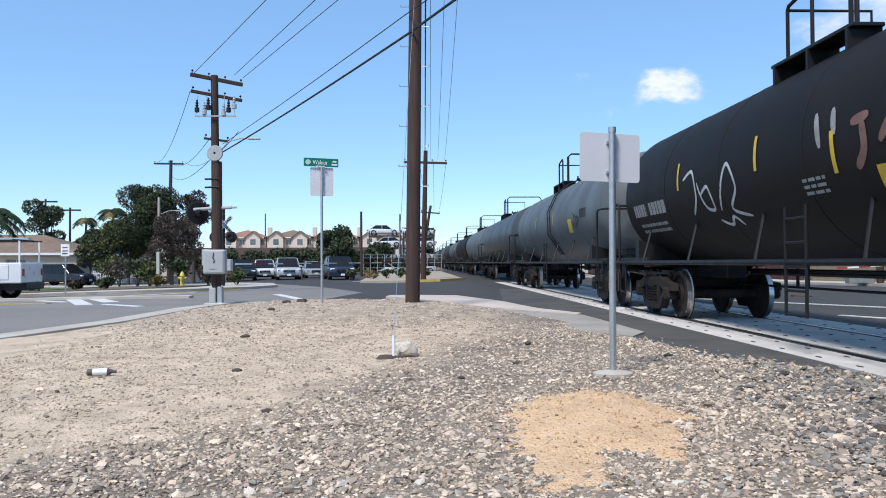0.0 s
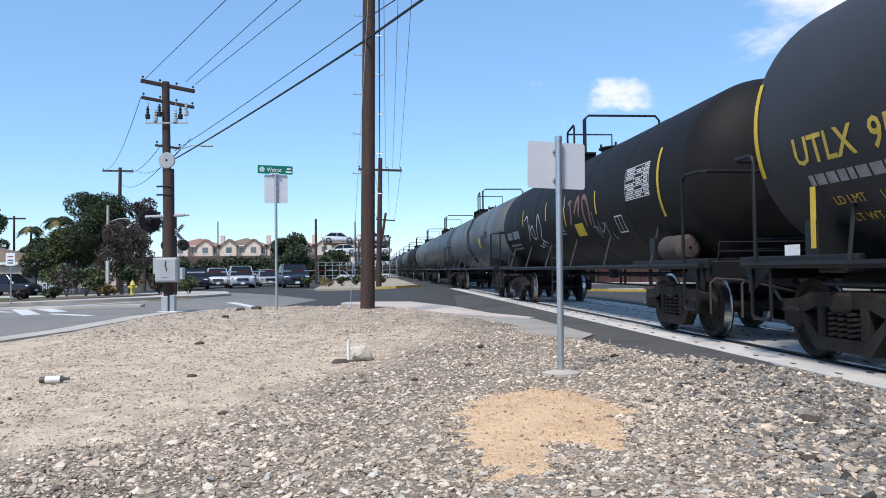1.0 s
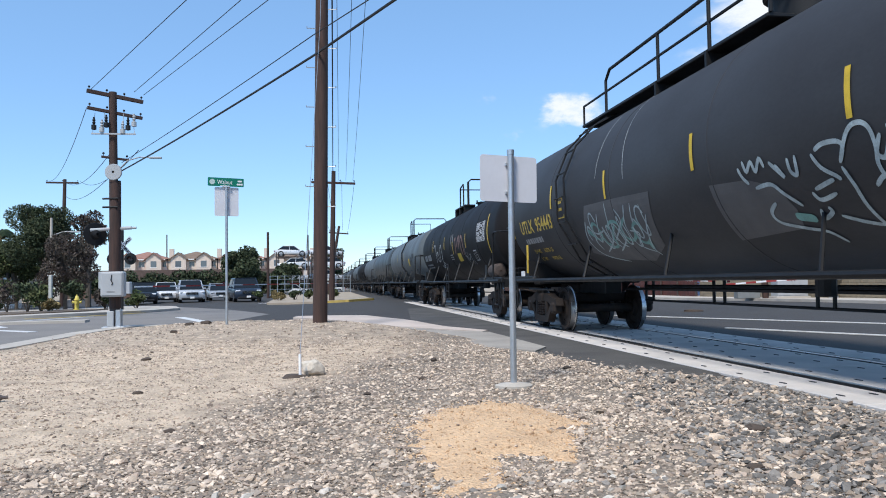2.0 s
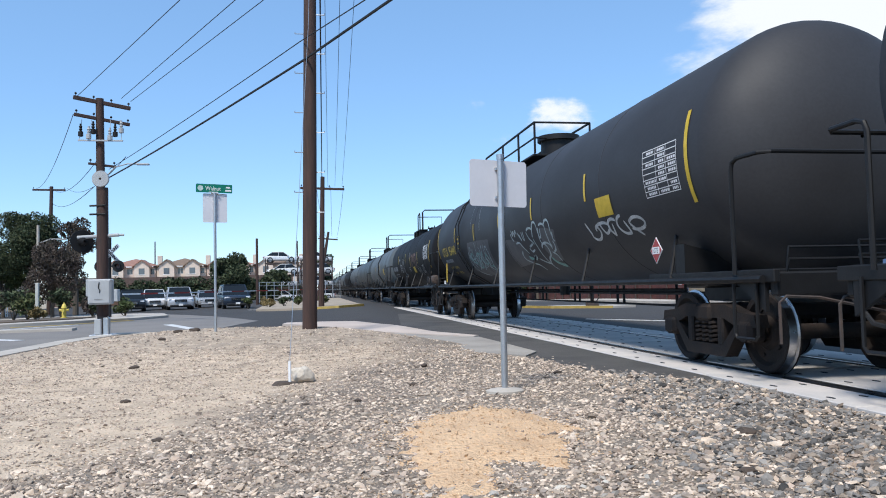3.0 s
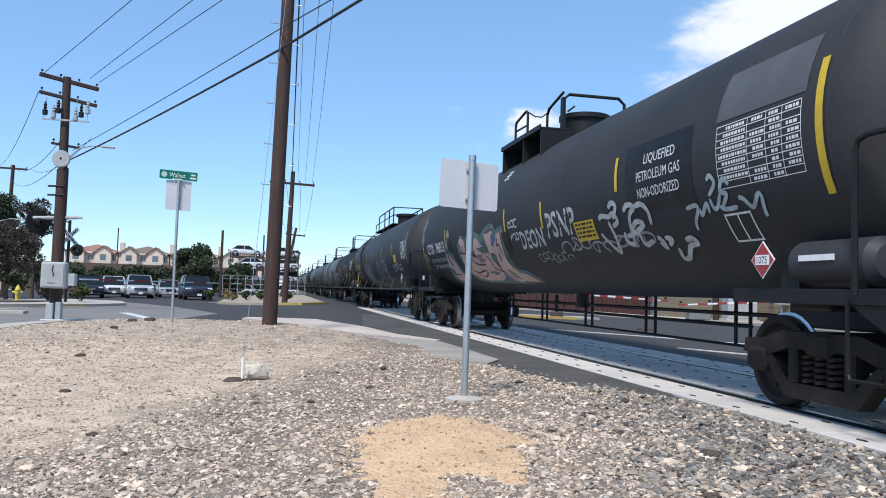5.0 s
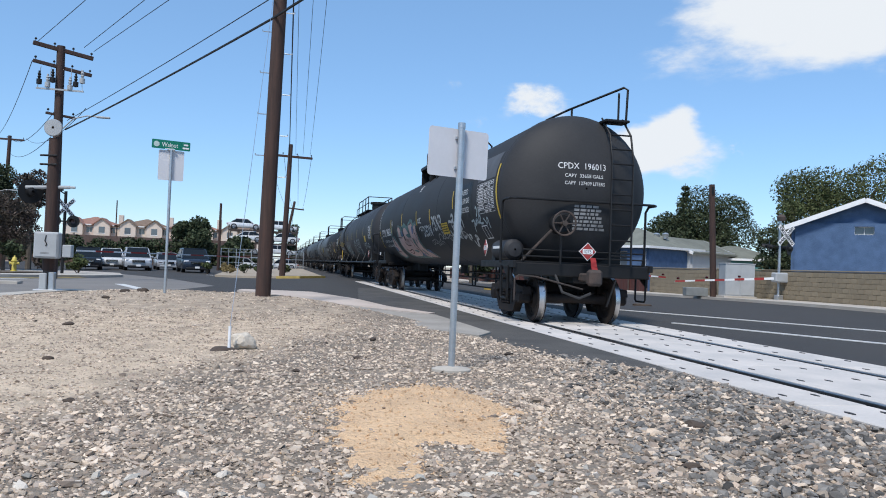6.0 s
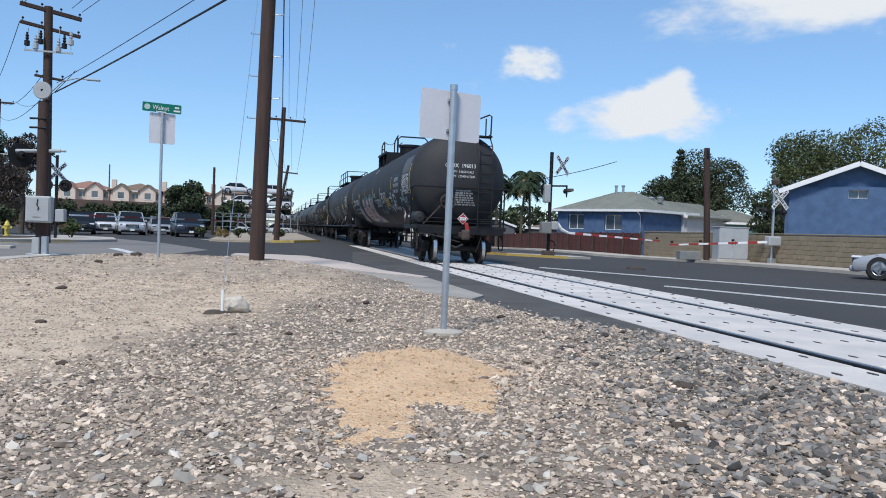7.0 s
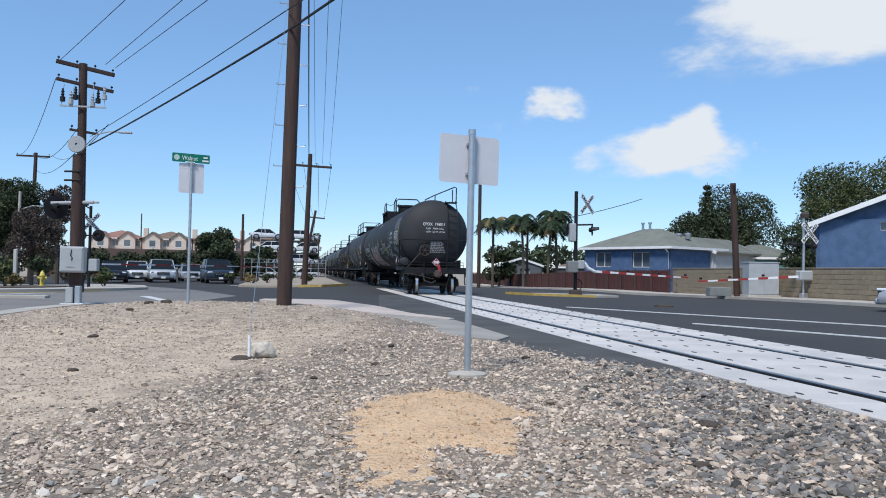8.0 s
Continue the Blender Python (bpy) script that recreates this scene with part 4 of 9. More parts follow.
def scribble(y0, y1, a0, a1, n, seed, loops=0.5):
    """A sprayed tag: a run of hooks and loops inside a band of the shell."""
    rng = random.Random(seed)
    out = []
    for k in range(n):
        w = abs(y1 - y0) / n
        cy, ca = y0 + (y1 - y0) * (k + 0.5) / n, (a0 + a1) / 2 + (a1 - a0) * rng.uniform(-0.22, 0.22)
        ry, ra = w * rng.uniform(0.45, 0.75) * (0.6 + loops), (a1 - a0) * rng.uniform(0.22, 0.42)
        start, sweep = rng.uniform(0, 6.28), rng.choice((-1, 1)) * rng.uniform(3.4, 5.6)
        path = [(cy + ry * math.cos(start + sweep * u / 7) * (1 - 0.05 * u), ca + ra * math.sin(start + sweep * u / 7)) for u in range(8)]
        path.append((path[-1][0] - w * rng.uniform(-0.3, 0.8), max(a0, min(a1, path[-1][1] + (a1 - a0) * rng.choice((-0.5, 0.45))))))
        out.append(path)
    return out


def stripe(car, y, a_top, length=0.44, wide=0.075):
    patch("reflector_stripe", y + wide / 2, y - wide / 2, a_top - length, a_top, CAR_YELLOW, car, "yellow reflective stripe", 0.009)


# the last car
shell(2.55, 1.5)
c = cpdx
stencil("stencil", "CPDX", 0.40, 8.43, -0.47, CAR_WHITE, c, "white stencilled lettering", width=0.95)
stencil("stencil", "196013", 0.40, 7.3, -0.47, CAR_WHITE, c, "white stencilled lettering", width=1.12)
stencil("stencil", "LD LMT  161700 LB  73350 KG", 0.15, 8.2, -0.73, CAR_WHITE, c, "white stencilled lettering", width=1.9)
stencil("stencil", "LT WT  101300 LB  45950 KG  N", 0.15, 8.1, -0.93, CAR_WHITE, c, "white stencilled lettering", width=2.05)
bars("stencil", 4, 8.95, -0.45, 0.35, 0.24, STENCIL_DIM, c, seed=3)
strokes("graffiti", [[(9.05, 0.75), (9.12, 0.3), (9.1, -0.15), (8.95, -0.3)], [(8.95, 0.6), (9.0, 0.1), (8.98, -0.2)], [(8.82, 0.65), (8.8, 0.2), (8.9, -0.1), (9.0, 0.3), (8.9, 0.6)]], 0.03, SPRAY_WHITE, c, "white sprayed scrawl")
patch("reflector_stripe", 9.08, 9.0, -0.95, -0.2, CAR_YELLOW, c, "yellow reflective stripe", 0.009)
fill("overpaint", [[(5.94, -0.41), (5.83, -0.42), (5.85, -0.71), (5.84, -0.92), (5.97, -0.9), (5.95, -0.67)]], BLACK, c, "black overpainted streak", 0.016)
strokes("graffiti", [[(5.71, -0.09), (5.59, 0.01), (5.5, 0.01), (5.44, -0.13)], [(5.68, -0.15), (5.57, -0.07), (5.46, -0.15)]], 0.07, STENCIL_DIM, c, "pale sprayed smear", 0.012)
stripe(c, 5.9, 0.1, 0.5)
patch("overpaint", 5.70, 5.40, -0.52, -0.22, BLACK, c, "black painted square", 0.013)
bars("stencil", 2, 5.61, -0.31, 0.1, 0.14, CAR_WHITE, c, 0.5, "white framed plate mark", 0.012, 4)
bars("stencil", 3, 1.25, 1.02, 0.3, 0.26, CAR_WHITE, c, 0.5, "small white stencil", seed=5)
for yy, top in ((0.5, 0.1), (-1.62, 0.02), (-4.55, 0.28)):
    stripe(c, yy, top)
patch("overpaint", 3.45, 3.25, -0.75, -0.25, BLACK, c, "black overpainted streak", 0.013)
stripe(c, 3.35, 0.2)
patch("overpaint", 0.4, 0.75, -0.75, -0.33, BLACK, c, "black overpainted streak", 0.013)
# the pink piece, with its teal halo, dark outlines and small blue fills
halo = [[(4.65, -0.36), (4.24, -0.16), (3.72, -0.24), (3.31, -0.22), (2.91, -0.14), (2.44, -0.28), (2.09, -0.18), (1.62, -0.08), (1.29, -0.12), (1.2, -0.24), (0.88, -0.2), (0.71, -0.19), (0.64, -0.33), (0.68, -0.6), (0.83, -0.85), (0.74, -1.17), (0.28, -1.29), (0.07, -1.41), (0.06, -1.56), (1.18, -1.6), (3.76, -1.53), (4.53, -1.41), (4.79, -1.05), (4.75, -0.68)], [(5.99, -0.23), (5.6, -0.14), (5.5, -0.37), (5.4, -0.58), (5.26, -0.96), (5.38, -1.47), (6.49, -1.59), (6.88, -1.37), (6.51, -0.95), (6.21, -0.52)]]
fill("graffiti", halo, SPRAY_TEAL, c, "muted teal sprayed ground", 0.005)
fill("graffiti", [[(6.1, -0.56), (5.85, -0.54), (5.69, -0.66), (5.46, -0.84), (5.45, -1.05), (5.45, -1.17), (5.45, -1.44), (6.12, -1.48), (6.45, -1.35), (6.46, -1.13), (6.27, -0.84)]], SPRAY_PINK, c, "pale pink sprayed bubble letter", 0.009)
fill("graffiti", [[(4.42, -0.29), (4.1, -0.21), (3.86, -0.31), (3.95, -0.58), (3.63, -0.63), (3.31, -0.58), (3.34, -0.45), (3.13, -0.33), (2.79, -0.31), (2.58, -0.39), (2.5, -0.52), (2.74, -0.61), (3.22, -0.64), (3.27, -0.89), (2.84, -0.94), (2.41, -0.78), (1.99, -0.74), (2.04, -0.86), (1.95, -0.99), (1.88, -1.16), (2.1, -1.35), (2.54, -1.45), (3.61, -1.45), (4.05, -1.37), (4.41, -1.23), (4.58, -1.06), (4.59, -0.84), (4.52, -0.65)]], SPRAY_PINK, c, "pale pink sprayed bubble letter", 0.009)
fill("graffiti", [[(2.12, -0.28), (1.73, -0.23), (1.45, -0.21), (1.39, -0.31), (1.53, -0.39), (1.3, -0.46), (1.18, -0.34), (0.98, -0.31), (0.79, -0.27), (0.85, -0.45), (0.9, -0.67), (1.05, -0.91), (1.05, -1.06), (0.88, -1.2), (0.95, -1.47), (1.3, -1.53), (1.68, -1.46), (1.83, -1.3), (1.81, -1.13), (1.67, -0.77), (2.09, -0.69), (2.07, -0.47)]], SPRAY_PINK, c, "pale pink sprayed bubble letter", 0.009)
fill("graffiti", [[(0.83, -1.22), (0.57, -1.29), (0.24, -1.48), (0.14, -1.55), (0.99, -1.52), (0.96, -1.35)]], SPRAY_PINK, c, "pale pink sprayed bubble letter", 0.009)
fill("graffiti", [[(2.97, -1.16), (2.46, -1.14), (2.12, -1.21), (2.57, -1.27)], [(1.44, -0.76), (1.3, -0.72), (1.37, -0.88), (1.52, -0.94)], [(1.52, -1.11), (1.29, -1.17), (1.1, -1.46), (1.39, -1.34)], [(2.95, -0.55), (2.34, -0.53), (2.01, -0.68), (2.69, -0.65)]], SPRAY_TEAL, c, "teal sprayed insets", 0.012)
fill("graffiti", [[(1.56, -0.32), (1.36, -0.32), (1.28, -0.43), (1.54, -0.57), (1.66, -0.54)], [(3.65, -0.41), (3.39, -0.38), (3.32, -0.55), (3.69, -0.57)], [(6.37, -0.92), (6.03, -1.02), (6.16, -1.2), (6.46, -1.13)], [(0.72, -1.15), (0.34, -1.17), (0.14, -1.32), (0.55, -1.27)], [(1.93, -1.27), (1.71, -1.31), (1.8, -1.46), (2.1, -1.44)]], SPRAY_BLUE, c, "blue sprayed patches", 0.012)
strokes("graffiti", [[(4.65, -0.59), (4.37, -0.6), (3.81, -0.64)], [(3.68, -0.72), (3.56, -0.87), (3.27, -0.94), (2.77, -0.95)], [(4.18, -1.08), (3.79, -1.16), (3.24, -1.11), (3.05, -1.15), (3.53, -1.3), (3.97, -1.21)], [(2.38, -0.74), (2.22, -0.88), (2.27, -1.05), (1.87, -1.18)], [(1.9, -0.72), (1.67, -0.77), (1.82, -1.0), (1.85, -1.16)], [(1.96, -0.25), (1.73, -0.24), (1.45, -0.21), (1.39, -0.31)], [(1.13, -0.58), (1.12, -0.68), (1.12, -0.79)], [(1.15, -0.41), (1.3, -0.56), (1.11, -0.55)]], 0.045, SPRAY_BROWN, c, "dark maroon sprayed outlines", 0.015)
strokes("graffiti", [[(0.84, -0.26), (0.87, -0.45), (0.93, -0.7), (1.02, -0.92), (0.83, -1.16)], [(1.75, -1.14), (1.52, -1.35), (1.54, -1.49)], [(1.12, -1.52), (0.58, -1.53), (0.17, -1.53), (0.35, -1.35)], [(6.35, -1.16), (5.66, -1.19)], [(2.13, -0.3), (2.08, -0.49), (2.07, -0.7)], [(4.42, -0.29), (4.39, -0.52), (4.36, -0.63)], [(4.1, -0.21), (3.85, -0.33), (3.95, -0.58)]], 0.045, SPRAY_BROWN, c, "dark maroon sprayed outlines", 0.015)
strokes("graffiti", scribble(0.3, -0.3, -0.28, -0.1, 3, 31) + scribble(0.2, -0.25, -0.55, -0.38, 3, 32), 0.035, SPRAY_WHITE, c, "small white sprayed tag", 0.012)
stencil("graffiti", "DEON", 0.46, -0.25, -0.72, SPRAY_WHITE, c, "white hand-sprayed letters", 0.12, 1.25)
stencil("graffiti", "PSNP", 0.58, -1.72, -0.6, SPRAY_WHITE, c, "white hand-sprayed letters", 0.1, 1.28)
strokes("graffiti", scribble(-0.9, -2.4, -1.05, -0.85, 7, 33), 0.02, STENCIL_DIM, c, "thin grey scrawl")
strokes("graffiti", scribble(-2.2, -5.2, -0.98, -0.68, 8, 34), 0.035, STENCIL_DIM, c, "thin grey scrawl")
patch("sticker", -2.95, -3.68, -0.74, -0.44, CAR_YELLOW, c, "yellow emergency sticker", 0.010)
bars("sticker_writing", 4, -3.0, -0.47, 0.62, 0.25, BLACK, c, 0.45, seed=7)
for path in c.children:
    if path.name.startswith("sticker_writing"):
        path.location.x -= 0.006
strokes("graffiti", [[(-3.88, -0.47), (-3.99, -0.43), (-4.2, -0.46), (-4.36, -0.43), (-4.44, -0.54), (-4.25, -0.6)], [(-3.81, -0.67), (-3.93, -0.8), (-4.11, -0.98), (-4.21, -0.75), (-4.16, -0.52)], [(-4.25, -0.35), (-4.35, -0.29), (-4.48, -0.34), (-4.32, -0.5)], [(-4.67, -0.43), (-4.81, -0.36), (-4.98, -0.41), (-4.8, -0.51), (-4.66, -0.86), (-4.48, -0.83), (-4.53, -0.7)], [(-4.99, -0.4), (-5.18, -0.39), (-5.31, -0.5), (-5.29, -0.66)], [(-4.54, -0.77), (-4.84, -0.72), (-5.1, -0.64), (-4.94, -0.59), (-4.75, -0.68)], [(-4.9, -0.73), (-4.92, -0.91), (-5.16, -0.86)], [(-5.28, -0.83), (-5.37, -0.87), (-5.38, -0.98), (-5.29, -0.9)], [(-5.45, -0.85), (-5.6, -0.87), (-5.47, -0.95)], [(-5.63, -1.0), (-5.58, -1.15), (-5.71, -1.14), (-5.9, -0.99), (-6.08, -0.96), (-6.03, -0.89), (-5.87, -0.91)]], 0.07, SPRAY_WHITE, c, "broad white sprayed loops", 0.012)
patch("overpaint", -4.8, -6.4, -0.5, 0.35, BLACK, c, "black overpainted field", 0.004)
for k, word in enumerate(("LIQUEFIED", "PETROLEUM GAS", "NON-ODORIZED")):
    stencil("stencil", word, 0.17, -5.12 + 0.06 * (k == 0) * -3, 0.08 - 0.2 * k, CAR_WHITE, c, "white stencilled lettering", width=(0.75, 1.05, 1.0)[k])
patch("overpaint", -6.85, -8.2, 0.25, 0.8, PATCH_GREY, c, "dull grey overpainted field", 0.004)
table("stencil", 9, (0.4, 0.62, 0.8), -6.88, 0.2, 1.28, 0.62, CAR_WHITE, c, "white ruled inspection table", 0.008, seed=8)
stripe(c, -8.38, 0.5, 1.15, 0.09)
table("stencil", 1, (0.5,), -6.8, -0.68, 0.44, 0.3, CAR_WHITE, c, "white framed panel", 0.022)
strokes("graffiti", [[(-6.16, -0.55), (-6.37, -0.53), (-6.38, -0.59), (-6.27, -0.7), (-6.23, -0.81)], [(-6.42, -0.57), (-6.43, -0.65), (-6.58, -0.53), (-6.58, -0.64)], [(-6.66, -0.49), (-6.69, -0.6), (-6.77, -0.58), (-6.86, -0.46)], [(-6.67, -0.3), (-6.74, -0.26), (-6.8, -0.35), (-6.66, -0.46)], [(-6.8, -0.59), (-6.86, -0.62), (-6.97, -0.63), (-7.09, -0.62)], [(-7.04, -0.39), (-6.95, -0.32), (-6.87, -0.44), (-6.97, -0.48), (-6.85, -0.59)], [(-7.14, -0.53), (-7.22, -0.56), (-7.32, -0.65), (-7.44, -0.54), (-7.5, -0.54)], [(-7.5, -0.54), (-7.47, -0.7), (-7.47, -0.76)]], 0.05, SPRAY_PALE, c, "pale blue sprayed tag", 0.012)


def placard(car, m):
    s = Shape()
    s.prism([(-0.17, 0), (0, -0.17), (0.17, 0), (0, 0.17)], -0.004, 0.004, "y")
    p = part("placard", s, WHITE, car, "red hazard placard with a white number strip", at=m, smooth=0)
    s = Shape()
    s.prism([(-0.155, 0), (0, -0.155), (0.155, 0), (0, 0.155)], -0.008, -0.004, "y")
    part("placard_face", s, RED, p, smooth=0)
    s = Shape()
    s.prism([(-0.10, -0.045), (0.10, -0.045), (0.10, 0.045), (-0.10, 0.045)], -0.011, -0.008, "y")
    part("number_strip", s, WHITE, p, smooth=0)
    vs, fs = letters("1075", 0.095)
    s = Shape()
    s.add([(-0.095 + q[0] * 0.9, -0.0125, -0.032 + q[1]) for q in vs], fs)
    part("number", s, BLACK, p, smooth=0)


placard(c, pose(-1.46, -7.6, 1.40, 0, 0, -90))
placard(c, pose(0.0, -9.42, 1.36))
fl = Shape()
for k in range(5):
    z0, z1 = 1.22 - 0.085 * k, 1.22 - 0.085 * (k + 1)
    fl.add([(0.20 + 0.015 * k, -10.06 - 0.02 * (k % 2), z0), (0.32 + 0.02 * k, -10.02, z0), (0.34 + 0.02 * k, -10.03, z1), (0.215 + 0.015 * k, -10.05 - 0.02 * ((k + 1) % 2), z1)], [(0, 1, 2, 3)])
fl.v = [(x - 0.16, y + 0.6, z + 0.03) for x, y, z in fl.v]
fl.v += [(x, y + 0.012, z) for x, y, z in fl.v]
n = len(fl.f)
fl.f += [tuple(i + 20 for i in f) for f in fl.f]
fl.m += [0] * n
part("flag", fl, RED_CLOTH, c, "red cloth flag")
# the rear head of the last car
half, mid = 8.52, 0.0
head_text("CPDX  196013", 0.17, -0.56, 0.36, c, half, mid, 0.95)
head_text("CAPY  33658 GALS", 0.095, -0.43, 0.20, c, half, mid, 0.76)
head_text("CAPY  127409 LITERS", 0.095, -0.43, 0.06, c, half, mid, 0.80)
tiny = Shape()
rng = random.Random(5)
for k in range(7):
    x = -0.22
    while x < (0.24 if k < 4 else 0.36):
        w = rng.uniform(0.04, 0.12)
        z = -0.36 - 0.07 * k
        tiny.add([on_head(x, z, half, mid), on_head(x + w, z, half, mid), on_head(x + w, z + 0.045, half, mid), on_head(x, z + 0.045, half, mid)], [(0, 1, 2, 3)])
        x += w + 0.025
part("stencil", tiny, STENCIL_DIM, c, "small white stencil", smooth=0)
rear = mid - half - 0.72
for k in range(1):
    s = Shape()
    for x in (0.47, 0.9):
        s.tube([(x, rear - 0.12, 1.12), (x, rear - 0.10, 3.1), (x, rear + 0.05, 3.62), (x, rear + 0.45, 4.0)], 0.02, 6)
    for j in range(9):
        z = 1.3 + 0.29 * j
        y = rear - 0.11 if z < 3.15 else rear - 0.10 + (z - 3.1) * 0.33
        s.tube([(0.47, y, z), (0.9, y, z)], 0.016, 6)
    part("ladder", s, BLACK, c)
s = Shape()
s.tube([(0.74, rear + 0.3, 3.9), (0.74, rear + 0.3, 4.48)], 0.022, 8)
s.tube([(0.9, rear + 0.3, 3.85), (0.9, rear + 0.25, 4.55), (0.84, rear + 0.3, 4.6), (0.1, rear + 1.3, 4.3), (-0.2, rear + 1.8, 4.15), (-0.2, rear + 1.8, 4.0)], 0.024, 8)
s.tube([(0.15, rear + 1.25, 4.3), (0.15, rear + 1.25, 4.0)], 0.024, 8)
s.box((0.68, rear + 0.35, 3.92), (0.5, 0.35, 0.05), bevel=0.01)
part("guard_rail", s, BLACK, c)
s = Shape()         # hand brake: a wheel before its round housing
s.lathe([(0.02, 0.02), (0.0, 0.16), (0.05, 0.2), (0.2, 0.2), (0.2, 0.02)], (-0.5, rear - 0.16, 1.86), "y", 20)
part("brake_housing", s, BLACK, c)
s = Shape()
ring = [(-0.5 + 0.22 * math.cos(k * math.pi / 12), rear - 0.26, 1.86 + 0.22 * math.sin(k * math.pi / 12)) for k in range(25)]
s.tube(ring, 0.018, 6, caps=False)
for k in range(6):
    s.tube([(-0.5, rear - 0.24, 1.86), ring[4 * k]], 0.014, 5)
s.tube([(-0.5, rear - 0.3, 1.86), (-0.5, rear - 0.1, 1.86)], 0.05, 10)
part("brake_wheel", s, RUST, c)
s = Shape()
s.tube([(-0.5, rear - 0.1, 1.68), (-0.5, rear - 0.1, 1.1)], 0.022, 6)
part("brake_chain", s, BLACK, c)
s = Shape()
s.tube([(-1.15, rear + 0.2, 1.15), (-0.66, rear - 0.04, 1.74)], 0.026, 6)
part("brace", s, RUST, c)
s = Shape()
s.tube([(0.62, rear - 0.1, 0.85), (0.45, rear - 0.1, 0.35)], 0.02, 6)
part("hanger", s, BLACK, c)
res = Shape()
res.lathe([(-0.52, 0.02), (-0.5, 0.14), (-0.43, 0.2), (0.43, 0.2), (0.5, 0.14), (0.52, 0.02)], (-1.22, -8.32, 1.36), "y", 20)
part("air_reservoir", res, TANK_DUSTY, c, "dull grey air reservoir")
s = Shape()
s.box((-1.425, -8.25, 1.40), (0.012, 0.42, 0.05))
part("data_plate", s, CAR_WHITE, c)
s = Shape()
s.box((-1.42, 9.2, 1.42), (0.02, 0.2, 0.12))
part("data_plate", s, CAR_WHITE, c)

# the car ahead of it
c = utlx
patch("reflector_stripe", 9.42, 9.34, -0.55, 0.52, CAR_YELLOW, c, "yellow reflective stripe", 0.009)
stencil("stencil", "UTLX", 0.40, 8.72, -0.50, CAR_YSTENCIL, c, "yellow stencilled lettering", width=1.0)
stencil("stencil", "954443", 0.40, 7.52, -0.50, CAR_YSTENCIL, c, "yellow stencilled lettering", width=1.12)
bars("stencil", 1, 8.6, -0.62, 1.25, 0.17, STENCIL_DIM, c, 0.3, "faded yellow stencil", seed=21)
stencil("stencil", "LD LMT     163700 LB", 0.14, 8.4, -0.98, CAR_YSTENCIL, c, "yellow stencilled lettering", width=1.3)
stencil("stencil", "LT WT        99300 LB", 0.14, 8.3, -1.2, CAR_YSTENCIL, c, "yellow stencilled lettering", width=1.3)
bars("stencil", 2, 5.9, -0.05, 0.26, 0.26, CAR_YSTENCIL, c, 0.6, "yellow framed plate mark", 0.02, 22)
for yy, top in ((6.28, 0.30), (3.46, 0.18), (0.61, 0.2), (-2.13, 0.23), (-5.2, 0.25)):
    stripe(c, yy, top, 0.44)
lad = Shape()
for w in (0.0, 0.46):
    lad.tube([on_tank(5.75 - w, a, 0.09) for a in (-1.9, -1.2, -0.4, 0.3, 0.9, 1.4, 1.9)], 0.018, 6)
for k in range(9):
    a = -1.7 + 0.42 * k
    lad.tube([on_tank(5.75, a, 0.09), on_tank(5.29, a, 0.09)], 0.015, 6)
part("ladder", lad, BLACK, c)
fill("overpaint", [[(4.47, -0.27), (3.08, -0.29), (1.92, -0.33), (2.25, -1.15), (3.06, -1.45), (4.31, -1.34), (5.11, -1.14)], [(0.34, -0.46), (-0.43, -0.5), (-0.89, -0.64), (-1.0, -0.91), (-0.91, -1.14), (0.33, -1.21)], [(-2.5, -0.4), (-2.93, -0.44), (-3.3, -0.5), (-2.89, -1.15), (-2.4, -1.17), (-2.27, -0.88)]], PATCH_GREY, c, "dull grey overpainted field", 0.004)
strokes("graffiti", [[(-0.33, -0.36), (-0.38, -0.47), (-0.46, -0.55)], [(-0.44, -0.3), (-0.48, -0.42), (-0.59, -0.33), (-0.64, -0.44), (-0.75, -0.32), (-0.8, -0.42)], [(-0.89, -0.38), (-1.0, -0.49), (-1.07, -0.56), (-0.98, -0.42)], [(-1.19, -0.39), (-1.19, -0.52), (-1.27, -0.56), (-1.31, -0.38)], [(-1.54, -0.41), (-1.62, -0.55), (-1.78, -0.66), (-1.8, -0.7)], [(-1.6, -0.39), (-1.72, -0.35), (-1.91, -0.36), (-1.97, -0.42), (-1.88, -0.55)], [(-1.88, -0.55), (-2.07, -0.3), (-2.22, -0.26), (-2.32, -0.33), (-2.34, -0.48), (-2.3, -0.62), (-2.31, -0.73)], [(-2.42, -0.39), (-2.33, -0.54), (-2.41, -0.58), (-2.52, -0.41)], [(-2.5, -0.35), (-2.65, -0.33), (-2.82, -0.37), (-2.82, -0.46), (-2.81, -0.61), (-2.79, -0.75), (-2.82, -0.81)], [(-2.82, -0.36), (-2.91, -0.3), (-3.06, -0.29), (-3.13, -0.37), (-3.1, -0.51), (-3.09, -0.66)]], 0.045, SPRAY_PALE, c, "pale blue-green sprayed letters", 0.010)
